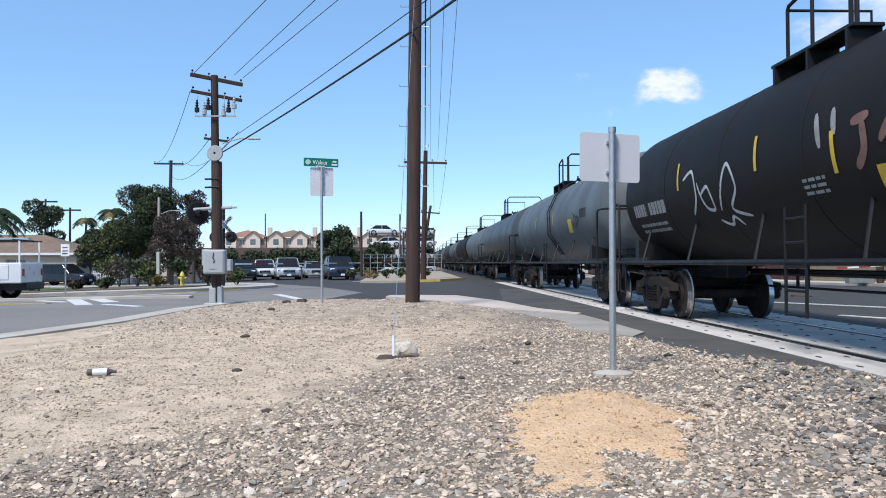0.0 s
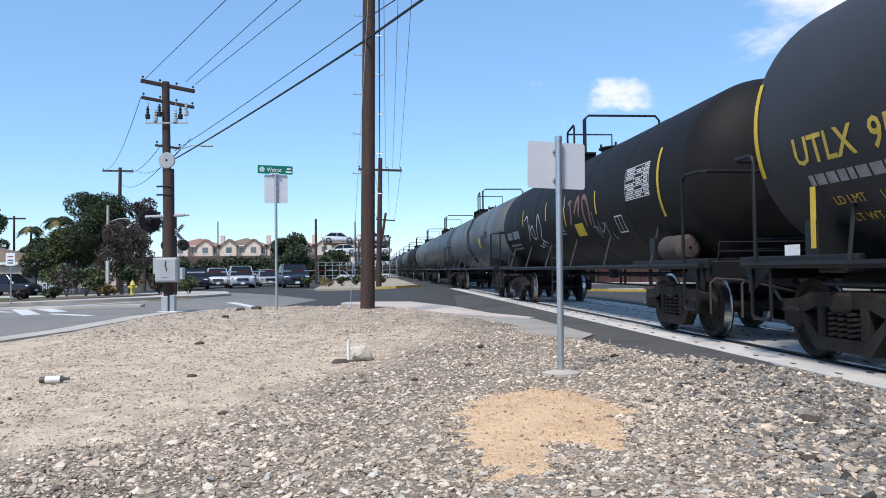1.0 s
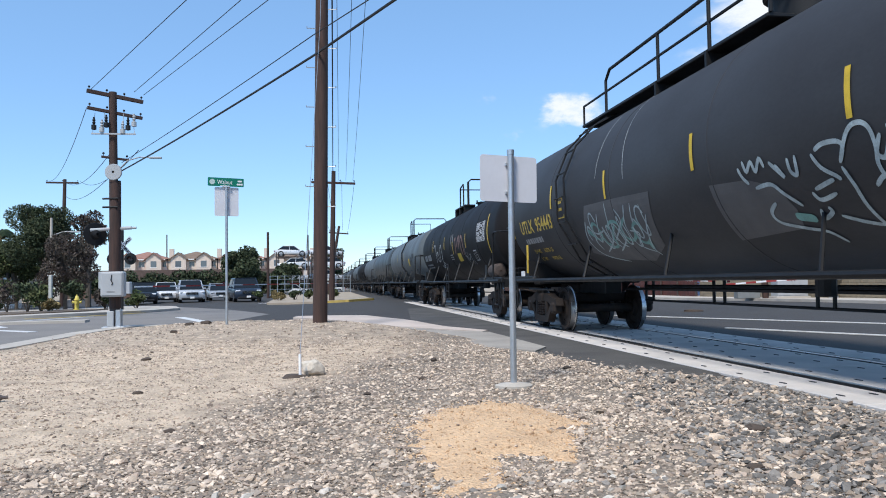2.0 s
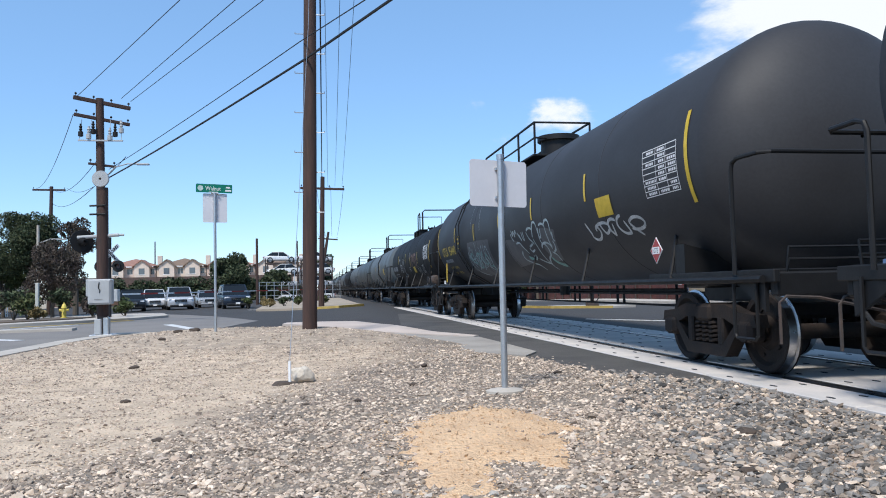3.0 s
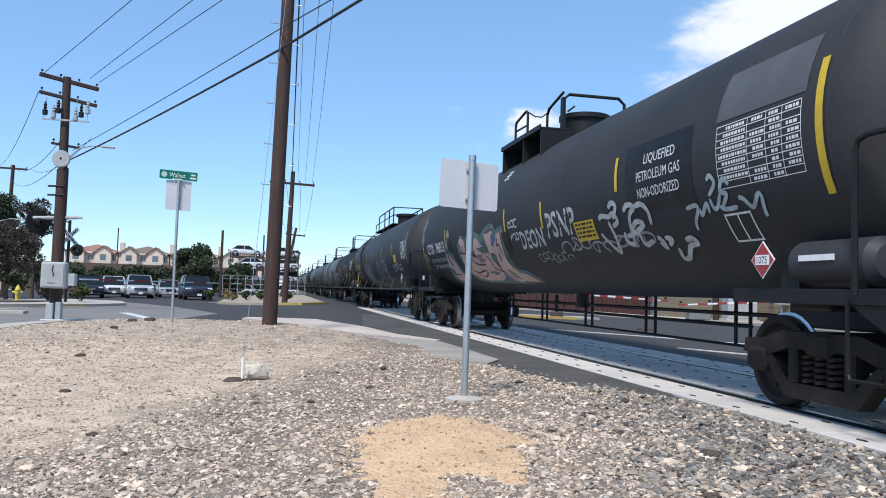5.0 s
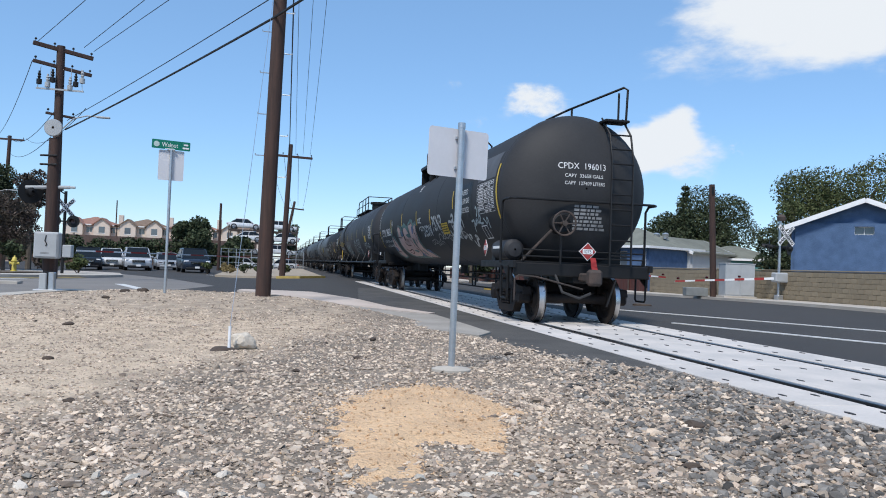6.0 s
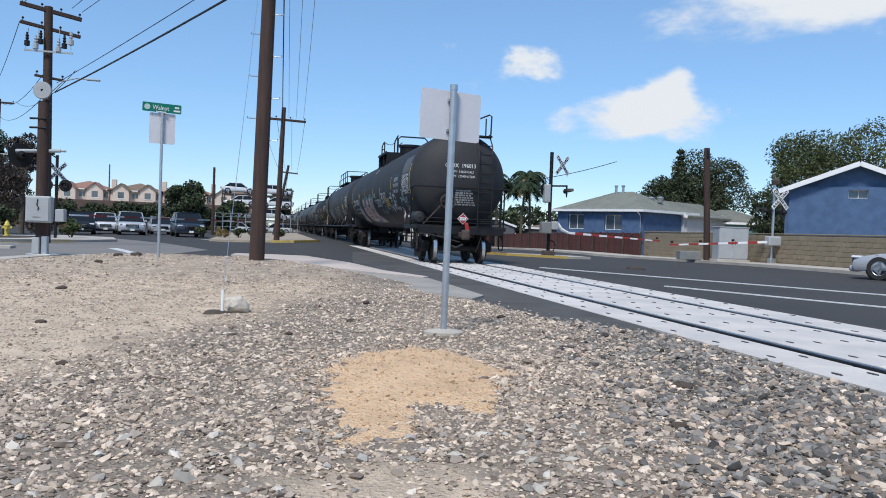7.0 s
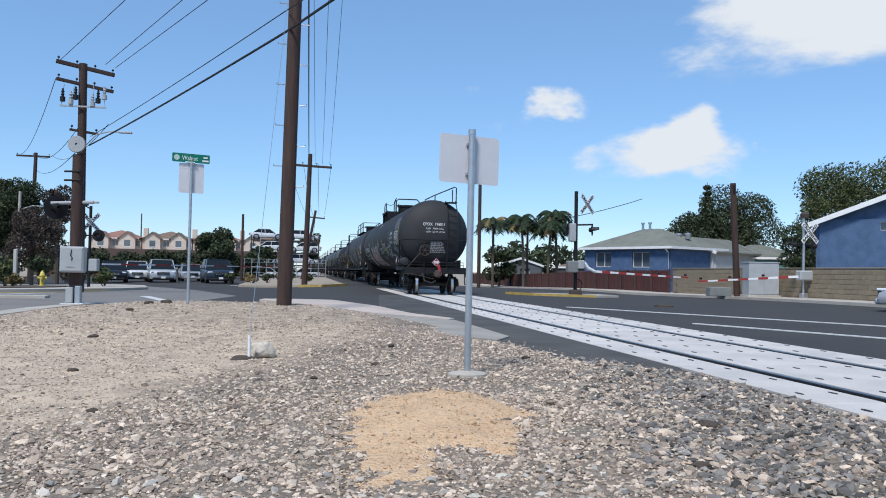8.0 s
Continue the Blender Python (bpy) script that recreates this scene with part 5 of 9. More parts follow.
strokes("graffiti", [[(-3.17, -0.53), (-3.08, -0.66), (-3.12, -0.72)], [(-0.54, -0.61), (-0.81, -0.6), (-0.95, -0.72), (-1.13, -0.88)], [(-0.75, -0.8), (-0.59, -0.9), (-0.63, -1.03), (-0.96, -1.14), (-1.2, -1.21), (-1.32, -1.37)], [(-1.42, -0.74), (-1.61, -0.7), (-1.72, -0.68)], [(-1.36, -0.76), (-1.43, -0.85), (-1.67, -0.81)], [(-1.34, -0.94), (-1.3, -1.05), (-1.46, -0.99), (-1.45, -0.93)], [(-1.88, -0.58), (-1.93, -0.77), (-1.93, -0.97), (-1.97, -1.2), (-2.03, -1.39)], [(-1.54, -1.04), (-1.77, -1.14), (-1.97, -1.2)], [(-2.17, -0.81), (-2.31, -0.73), (-2.56, -0.71), (-2.74, -0.77), (-2.76, -0.86)], [(-2.41, -0.72), (-2.52, -0.82), (-2.44, -0.97), (-2.18, -1.07), (-2.01, -1.2), (-2.0, -1.32)], [(-3.0, -0.7), (-2.99, -0.8), (-2.91, -0.88), (-2.72, -0.94)], [(-2.62, -0.93), (-2.77, -1.01), (-2.76, -1.17)]], 0.045, SPRAY_PALE, c, "pale blue-green sprayed letters", 0.010)
strokes("graffiti", [[(-0.92, -0.98), (-1.05, -1.01), (-1.19, -1.04)], [(-2.34, -1.05), (-2.4, -1.17), (-2.6, -1.26), (-2.75, -1.29)], [(4.02, -0.99), (4.06, -1.1)], [(2.58, -1.03), (2.68, -1.2)], [(4.66, -0.7), (4.45, -0.81)]], 0.10, SPRAY_MINT, c, "mint green sprayed fills", 0.008)
strokes("graffiti", [[(4.6, -0.53), (4.84, -0.86), (4.63, -1.21), (3.91, -1.41)], [(3.56, -0.31), (3.64, -0.61), (3.81, -0.93), (4.36, -1.15)], [(3.25, -0.44), (3.15, -0.65), (3.69, -0.94)], [(2.22, -0.63), (2.46, -0.91), (2.64, -1.19), (2.6, -1.32)], [(2.99, -0.82), (2.73, -0.89), (2.96, -1.1), (2.64, -1.25)], [(4.57, -0.64), (4.3, -0.78), (3.95, -0.74)], [(3.33, -0.79), (3.33, -0.96), (3.81, -1.16)]], 0.03, SPRAY_PALE, c, "thin pale sprayed scrawl", 0.012)
strokes("graffiti", scribble(4.7, 2.3, -1.1, -0.42, 9, 41, 0.3), 0.03, SPRAY_PALE, c, "pale sprayed hooks and loops", 0.011)
strokes("graffiti", scribble(4.5, 2.5, -1.05, -0.6, 5, 46, 0.3), 0.055, SPRAY_MINT, c, "mint green sprayed fills", 0.009)
strokes("graffiti", [[(3.1, 1.6), (2.9, 0.9), (2.75, 0.3), (2.7, -0.05)], [(4.0, 1.5), (3.85, 0.8), (3.85, 0.1)]], 0.015, SPRAY_WHITE, c, "thin white run of paint")
patch("reflector_stripe", -8.55, -8.63, -0.6, 0.5, CAR_YELLOW, c, "yellow reflective stripe", 0.009)
table("stencil", 8, (0.4, 0.7), -7.4, 0.2, 0.95, 0.6, CAR_WHITE, c, "white ruled inspection table", 0.011, seed=24)
strokes("graffiti", scribble(-5.0, -7.0, -0.9, -0.5, 5, 47), 0.05, SPRAY_WHITE, c, "white sprayed tag")
patch("sticker", -5.6, -6.2, -0.5, -0.2, CAR_YELLOW, c, "yellow emergency sticker", 0.010)
placard(c, pose(-1.44, -7.6, 1.45, 0, 0, -90))
s = Shape()
s.box((-1.36, 8.95, 1.2), (0.02, 0.26, 0.12))
part("data_plate", s, CAR_WHITE, c)
s = Shape()
s.box((-1.36, 8.55, 1.52), (0.03, 0.05, 0.62))
part("marker_post", s, CAR_YSTENCIL, c)

# the shorter black car
shell(2.41, 1.36)
c = third
bars("stencil", 1, 6.95, -0.22, 0.75, 0.3, STENCIL_DIM, c, 0.2, "faded white car number", seed=51)
bars("stencil", 1, 6.0, -0.22, 0.95, 0.3, STENCIL_DIM, c, 0.2, "faded white car number", seed=53)
bars("stencil", 2, 6.8, -0.62, 1.6, 0.26, STENCIL_DIM, c, 0.5, "faded white small stencil", seed=52)
for yy, top in ((4.25, 0.32), (1.3, 0.3), (-0.55, 0.05), (-3.0, 0.16)):
    stripe(c, yy, top, 0.46)
patch("reflector_stripe", -6.3, -6.39, -0.6, 0.5, CAR_YELLOW, c, "yellow reflective stripe", 0.009)
strokes("graffiti", [[(4.0, 0.0), (3.6, 0.1), (3.5, -0.3), (3.8, -0.6)], [(3.4, -0.1), (3.2, -0.5), (2.9, -0.55), (3.0, -0.2), (3.3, -0.3)], [(2.7, -0.6), (2.4, -0.1), (2.2, 0.05), (2.0, -0.3), (2.3, -0.6), (1.8, -0.75)], [(2.9, -0.75), (2.6, -0.85), (2.4, -0.72), (2.2, -0.88)]], 0.055, SPRAY_WHITE, c, "white sprayed tag")
strokes("graffiti", [[(-0.91, 0.07), (-1.22, 0.11)], [(-1.1, 0.07), (-1.12, -0.21), (-0.94, -0.41)], [(-1.38, -0.19), (-1.66, 0.09), (-1.82, 0.1), (-1.7, -0.27)], [(-2.05, 0.08), (-2.11, -0.27), (-2.18, -0.51)], [(-2.05, 0.11), (-2.33, 0.09), (-2.5, -0.18), (-2.44, -0.5)]], 0.11, SPRAY_ORANGE, c, "faded rust-brown sprayed letters")
strokes("graffiti", [[(-0.2, 0.3), (-0.3, -0.1)], [(-0.55, 0.3), (-0.6, 0.0)]], 0.10, STENCIL_DIM, c, "grey sprayed smear")
patch("sticker", -1.25, -1.9, -0.70, -0.41, CAR_YELLOW, c, "yellow emergency sticker", 0.010)
strokes("graffiti", [[(-2.68, -0.24), (-2.66, -0.54), (-2.75, -0.72)], [(-2.52, -0.54), (-2.8, -0.59), (-2.81, -0.82)], [(-2.94, -0.43), (-2.97, -0.69), (-3.29, -0.55), (-3.16, -0.5)], [(-3.38, -0.48), (-3.33, -0.68), (-3.29, -0.88)], [(-3.54, -0.71), (-3.56, -0.83), (-3.65, -0.88)]], 0.035, STENCIL_DIM, c, "grey sprayed tag")
table("stencil", 8, (0.4, 0.72), -4.8, 0.34, 1.16, 0.54, CAR_WHITE, c, "white ruled inspection table", 0.011, seed=58)
table("stencil", 1, (0.5,), -3.98, -0.42, 0.42, 0.32, CAR_WHITE, c, "white framed panel", 0.022)
bars("stencil", 3, 0.2, -0.4, 0.5, 0.24, STENCIL_DIM, c, 0.5, seed=60)
res = Shape()
res.lathe([(-0.42, 0.02), (-0.4, 0.14), (-0.34, 0.2), (0.34, 0.2), (0.4, 0.14), (0.42, 0.02)], (-1.15, -6.6, 1.32), "y", 18)
part("air_reservoir", res, RUST, c)

# the grey car
c = fourth
stripe(c, 2.5, 0.3), stripe(c, -1.0, 0.3)
bars("stencil", 1, -5.0, 0.1, 0.8, 0.3, BLACK, c, 0.2, "dark stencilled car number", seed=61)
patch("sticker", -3.4, -3.9, -0.5, -0.1, CAR_YELLOW, c, "yellow emergency sticker", 0.010)
strokes("graffiti", scribble(-4.0, -4.8, -0.4, 0.0, 3, 62), 0.05, BLACK, c, "dark sprayed tag")
lad = Shape()
for w in (0.0, 0.42):
    lad.tube([on_tank(-0.2 - w, a, 0.08) for a in (-1.2, -0.4, 0.3, 0.9, 1.4, 1.8)], 0.018, 6)
for k in range(8):
    lad.tube([on_tank(-0.2, -1.1 + 0.4 * k, 0.08), on_tank(-0.62, -1.1 + 0.4 * k, 0.08)], 0.015, 6)
part("ladder", lad, BLACK, c)


# ---- things on the gravel ----
def lettering(text, size, m, mat, parent, width=None, name="lettering"):
    """Flat writing in the local x-z plane, facing -y."""
    vs, fs = letters(text, size)
    k = width / max(p[0] for p in vs) if width else 1.0
    s = Shape()
    s.add([(p[0] * k, 0, p[1]) for p in vs], fs)
    return part(name, s, mat, parent, at=m, smooth=0)


def sign_sheet(w, h, r=0.04, t=0.004):
    s = Shape()
    pts = []
    for cx, cz, a0 in ((w / 2 - r, h / 2 - r, 0), (-w / 2 + r, h / 2 - r, 90), (-w / 2 + r, -h / 2 + r, 180), (w / 2 - r, -h / 2 + r, 270)):
        pts += [(cx + r * math.cos(radians(a0 + a)), cz + r * math.sin(radians(a0 + a))) for a in (0, 30, 60, 90)]
    s.prism(pts, -t / 2, t / 2, "y")
    return s


zb = bed_z(-3.99, 6.88)
sign = thing("sign_post", pose(-3.99, 6.88, zb, 0.0, 0.3, 0), "galvanised post with a blank-backed sheet sign, set in concrete", "road sign")
s = Shape()
s.tube([(0, 0, -0.1), (0, 0, 2.29)], 0.032, 14)
s.tube([(0, 0, 2.26), (0, 0, 2.31)], 0.036, 14)
part("post", s, GALV, sign)
s = sign_sheet(0.625, 0.455, 0.03)
sheet_ob = part("sign_sheet", s, SIGN_BACK, sign, "bare grey back of a sign", at=pose(-0.01, 0.045, 2.03, 0, 0.5, 14))
for z in (-0.14, 0.14):
    s = Shape()
    s.box((0.0, -0.012, z), (0.09, 0.02, 0.03), bevel=0.004)
    part("clamp", s, GALV, sheet_ob)
s = Shape()
s.lathe([(-0.1, 0.19), (0.02, 0.185), (0.035, 0.15), (0.045, 0.05), (0.05, 0.01)], (0, 0, 0), "z", 16)
s.v = [(x * (1 + 0.15 * noise.noise(Vector((x * 5, y * 5, 0)))), y * 0.8, z) for x, y, z in s.v]
part("footing", s, CONCRETE, sign, "rough round concrete footing")

wx, wy = -7.92, 17.05
wz = bed_z(wx, wy)
ws = thing("street_sign", pose(wx, wy, wz), "green street name sign on a galvanised post", "street sign")
s = Shape()
s.tube([(0, 0, -0.1), (0, 0, 3.05)], 0.03, 12)
part("post", s, GALV, ws)
s = sign_sheet(0.78, 0.19, 0.02)
blade = part("name_plate", s, GREEN, ws, "green name plate with white letters", at=pose(-0.01, 0, 3.15, 0, 0.5, 16))
lettering("Walnut", 0.135, pose(-0.19, -0.004, -0.045), WHITE, blade, 0.33)
s = Shape()
s.tube([(-0.295, -0.002, 0.0), (-0.295, -0.006, 0.0)], 0.06, 16)
part("seal", s, plain("seal_grey", (0.45, 0.55, 0.52), 0.5), blade)
for z, w in ((0.03, 0.09), (-0.04, 0.13)):
    s = Shape()
    s.box((0.3, -0.005, z), (w, 0.003, 0.035))
    part("writing_bar", s, WHITE, blade)
s = Shape()
s.box((-0.02, -0.005, -0.083), (0.2, 0.003, 0.015))
part("writing_bar", s, WHITE, blade)
s = Shape()
s.box((0, 0, 3.05), (0.16, 0.03, 0.03), bevel=0.006)
part("bracket", s, GALV, ws)
s = sign_sheet(0.52, 0.64, 0.03)
part("sign_sheet", s, SIGN_BACK, ws, "bare grey back of a sign", at=pose(-0.0, 0.04, 2.72, 0, 0, 16))

# the stake with its rock and the thin guy wire above it
st = thing("stake", pose(-6.07, 8.40, bed_z(-6.07, 8.40)), "short pale stake holding a thin wire", "stake")
s = Shape()
s.tube([(0, 0, -0.1), (0.0, 0.02, 0.26)], 0.016, 8)
part("rod", s, WHITE, st)
s = Shape()
s.tube([(0.0, 0.02, 0.24), (0.25, 3.3, 5.2), (0.42, 6.4, 11.0)], 0.0035, 5)
part("wire", s, GALV, st)


def rock(name, at, size, mat, label, seed):
    bm = bmesh.new()
    bmesh.ops.create_icosphere(bm, subdivisions=3, radius=1)
    for v in bm.verts:
        d = 1 + 0.3 * noise.noise(v.co * 1.3 + Vector((seed, 0, 0))) + 0.1 * noise.noise(v.co * 4 + Vector((0, seed, 0)))
        v.co = Vector((v.co.x * size[0], v.co.y * size[1], v.co.z * size[2])) * d
    me = bpy.data.meshes.new(name)
    bm.to_mesh(me)
    bm.free()
    me.materials.append(mat)
    ob = new(name, me)
    ob.matrix_basis = at
    return tagged(ob, label, "rock")


PALE_ROCK = material("pale_rock", (0.60, 0.53, 0.44), 0.9, scale=9, vary=0.15, fine=50, bump=0.5, tint=(0.5, 0.43, 0.35), dist=0.02)
DARK_ROCK_AND_SHADE = material("dark_rock_and_shade", (0.075, 0.055, 0.042), 0.9, scale=9, vary=0.2, fine=50, bump=0.5)
rock("rock", pose(-5.93, 8.62, bed_z(-5.93, 8.62) + 0.08, 0, 10, 20), (0.135, 0.11, 0.095), PALE_ROCK, "pale rounded rock beside the stake", 3)
# a flat dark lump; its colour stands in for shade inside a hollow
rock("hollow_shade", pose(-6.13, 8.44, bed_z(-6.13, 8.44) - 0.005), (0.17, 0.13, 0.05), DARK_ROCK_AND_SHADE, "dark low lump painted as the shade of a hollow by the stake", 9)
rng = random.Random(11)
for k, (x, y, r) in enumerate(((-8.6, 14.7, 0.08), (-8.2, 10.6, 0.07), (-6.9, 5.4, 0.045), (-3.5, 3.5, 0.05), (-8.4, 17.3, 0.12), (-8.7, 17.0, 0.1), (-4.4, 9.5, 0.06), (-7.6, 7.5, 0.05), (-4.75, 7.9, 0.055), (-5.4, 6.9, 0.045), (-3.0, 8.3, 0.06), (-2.9, 4.5, 0.07))):
    rock("stone", pose(x, y, bed_z(x, y) + 0.2 * r, 0, 0, rng.uniform(0, 360)), (r, r * 0.7, r * 0.45), DARK_ROCK_AND_SHADE, "dark broken stone lying on the gravel", k + 20)
bt = thing("bottle", pose(-8.79, 7.18, bed_z(-8.79, 7.18) + 0.035, 0, 90, 8), "small discarded bottle with a pale label", "bottle")
s = Shape()
s.lathe([(-0.13, 0.005), (-0.13, 0.03), (0.06, 0.032), (0.09, 0.015), (0.13, 0.014), (0.13, 0.002)], (0, 0, 0), "z", 12)
part("body", s, plain("bottle_clear", (0.1, 0.08, 0.07), 0.2), bt)
s = Shape()
s.lathe([(-0.08, 0.0335), (0.05, 0.0335)], (0, 0, 0), "z", 12)
part("bottle_label", s, WHITE, bt)

# ---- poles and wires ----
def wire(name, a, b, sag, r, parent=None, n=14, mat=WIRE):
    a, b = Vector(a), Vector(b)
    s = Shape()
    s.tube([a + (b - a) * k / n - Vector((0, 0, 4 * sag * (k / n) * (1 - k / n))) for k in range(n + 1)], r, 5)
    return part(name, s, mat, parent)


def pole(name, foot, top, r0, r1, label, n=10, mat=WOOD):
    p = thing(name, pose(*foot), label, "utility pole")
    s = Shape()
    f, t = Vector((0, 0, -0.6)), Vector(top) - Vector(foot)
    s.tube([f + (t - f) * k / 6 for k in range(7)], [r0 + (r1 - r0) * k / 6 for k in range(7)], n)
    part("shaft", s, mat, p)
    return p


def crossarm(p, z, length, yaw, lean=0.0, pins=4, thick=0.1, name="crossarm", x=0.0):
    t = Matrix.Rotation(radians(yaw), 3, "Z") @ Matrix.Rotation(radians(lean), 3, "Y")
    s = Shape()
    s.box((0, 0, 0), (length, thick, thick * 1.15), turn=t, bevel=0.01)
    arm = part(name, s, WOOD, p, at=pose(x, 0, z))
    for k in range(pins):
        u = -length / 2 + 0.08 + (length - 0.16) * k / max(1, pins - 1)
        q = t @ Vector((u, 0, thick * 0.6))
        s = Shape()
        s.lathe([(0, 0.012), (0.07, 0.012), (0.07, 0.04), (0.10, 0.05), (0.13, 0.035), (0.15, 0.01)], q, "z", 8)
        part("insulator", s, BLACK, arm)
    return arm


big = pole("utility_pole", (-5.90, 16.95, bed_z(-5.9, 16.95)), (-5.72, 17.0, 12.5), 0.165, 0.125, "tall dark brown creosoted wooden pole with step bolts", 16)
for k in range(13):
    z = 2.6 + 0.45 * k
    s = Shape()
    sx = -1 if k % 2 else 1
    s.tube([(sx * 0.13 + 0.015 * z, 0, z), (sx * 0.33 + 0.015 * z, 0, z)], 0.011, 5)
    s.tube([(sx * 0.33 + 0.015 * z, 0, z), (sx * 0.33 + 0.015 * z, 0, z + 0.04)], 0.011, 5)
    part("step_bolt", s, GALV, big)
s = Shape()
s.tube([(0.17, -0.02, 2.2), (0.20, -0.02, 6.0), (0.3, -0.02, 12)], 0.02, 6)
part("cable", s, WIRE, big)

p1 = pole("utility_pole", (-14.1, 32.0, road_z(-14.1, 32)), (-14.2, 32.0, 8.95), 0.19, 0.15, "weathered brown wooden pole with switchgear and a street lamp", 12)
crossarm(p1, 8.78 - p1.location.z, 2.15, 24, 6, 4, 0.13)
crossarm(p1, 8.1 - p1.location.z, 2.1, 24, 6, 4, 0.11)
crossarm(p1, 6.25 - p1.location.z, 1.05, 24, 4, 2, 0.08)
for k, (dx, dz) in enumerate(((-0.75, 7.35), (-0.45, 7.25), (-0.28, 7.45), (0.35, 7.2), (0.55, 7.35), (0.78, 7.5))):
    s = Shape()
    s.lathe([(0, 0.04), (0.02, 0.10), (0.2, 0.10), (0.22, 0.04), (0.3, 0.07), (0.34, 0.04), (0.4, 0.07), (0.44, 0.04), (0.52, 0.04)], (dx, -0.25, dz - p1.location.z), "z", 10)
    part("cutout_switch", s, GREY_BOX if k % 2 else BLACK, p1)
s = Shape()
s.box((0, -0.25, 7.2 - p1.location.z), (1.7, 0.06, 0.06))
for dx in (-0.8, -0.4, 0.4, 0.8):
    s.tube([(dx, -0.25, 7.2 - p1.location.z), (dx * 0.9, -0.2, 8.05 - p1.location.z)], 0.012, 5)
part("switch_rack", s, GREY_BOX, p1)
s = Shape()
s.tube([(0.1, 0, 5.75 - p1.location.z), (0.5, -0.1, 6.15 - p1.location.z), (1.0, -0.2, 6.28 - p1.location.z), (1.5, -0.3, 6.25 - p1.location.z)], 0.025, 8)
s.box((1.62, -0.32, 6.24 - p1.location.z), (0.5, 0.16, 0.07), bevel=0.02)
part("street_lamp_arm", s, GREY_BOX, p1)

p2 = pole("utility_pole", (-5.35, 48, 0.05), (-5.15, 48, 8.15), 0.19, 0.13, "slim dark wooden pole with a single crossarm")
crossarm(p2, 7.35, 2.75, 2, 1.5, 4, 0.12, x=0.18)
p3 = pole("utility_pole", (-5.6, 75, -0.1), (-4.3, 75, 6.7), 0.16, 0.12, "leaning wooden pole with a crossarm")
crossarm(p3, 6.1, 1.9, 2, 4, 2, 0.11, x=1.25)
p5 = pole("utility_pole", (-28.2, 70, -0.6), (-28.0, 70, 10.5), 0.2, 0.14, "distant wooden pole with a crossarm")
crossarm(p5, 10.8, 2.6, 5, 0, 3, 0.13)
for x, y, h, arm in ((-45.9, 90, 7.7, 2.4), (-48.7, 90, 8.7, 2.6), (-8.2, 118, 8.6, 0), (-38, 165, 11.8, 0), (-48.0, 160, 10.8, 1.8), (-11.2, 76, 6.2, 0)):
    q = pole("utility_pole", (x, y, -0.5), (x, y, h), 0.15, 0.11, "distant dark pole beyond the street")
    if arm:
        crossarm(q, h + 0.2, arm, 5, 0, 0, 0.16)

ov = thing("overhead_wire", pose(0, 0, 0), "black overhead wires strung between the poles", "wire", kind="stuff")
s = Shape()


def run(a, b, sag, r):
    a, b = Vector(a), Vector(b)
    s.tube([a + (b - a) * k / 16 - Vector((0, 0, 4 * sag * (k / 16) * (1 - k / 16))) for k in range(17)], r, 5)


run((-13.9, 32, 5.72), (-5.95, 17, 6.25), 0.06, 0.028)       # heavy cable past the near pole
run((-5.95, 17, 6.25), (-3.68, 10.5, 5.92), 0.0, 0.028)
run((-13.85, 32, 6.08), (-6.0, 17.0, 6.69), 0.05, 0.012)
run((-6.0, 17.0, 6.69), (-4.36, 11.5, 5.98), 0.0, 0.012)
for a, b in (((-15.12, 32, 8.97), (-6.22, 14, 8.38)), ((-13.37, 32, 8.98), (-4.63, 14, 8.82)), ((-13.01, 32, 8.86), (-3.67, 14, 8.94))):
    run(a, b, 0.0, 0.012)
for dx, z in ((-1.25, 10.55), (0.0, 10.55), (1.25, 10.55)):
    run((-14.2 + dx * 0.8, 32, 8.3 if dx < 0 else 6.6), (-28 + dx, 70, z - 0.2), 0.8, 0.014)
run((-14.4, 32, 5.4), (-27.9, 70, 9.0), 0.5, 0.014)
for u in (-1.3, -0.4, 0.5, 1.3):
    run((-5.15 + u, 48, 7.5 + 0.03 * u), (-4.3 + u * 0.65, 75, 6.25 + 0.06 * u), 0.3, 0.012)
for u, z in ((0.4, 9.3), (0.95, 9.6), (1.5, 9.9)):
    run((-5.75 + u * 0.75, 17.0, z), (-5.15 + u * 0.8, 48, 7.55), 0.35, 0.008)
run((-5.55, 17, 9.2), (-5.2, 48, 7.0), 0.5, 0.022)
run((-4.3, 75, 6.2), (-3.0, 260, 6.0), 1.5, 0.02)
run((23.5, 62, 7.6), (9.0, 62, 4.7), 0.5, 0.03)
part("strand", s, WIRE, ov)

# ---- crossing signals ----
def tagged_box(name, c, size, mat, parent, bevel=0.02, turn=None):
    s = Shape()
    s.box(c, size, bevel=bevel, turn=turn)
    return part(name, s, mat, parent)


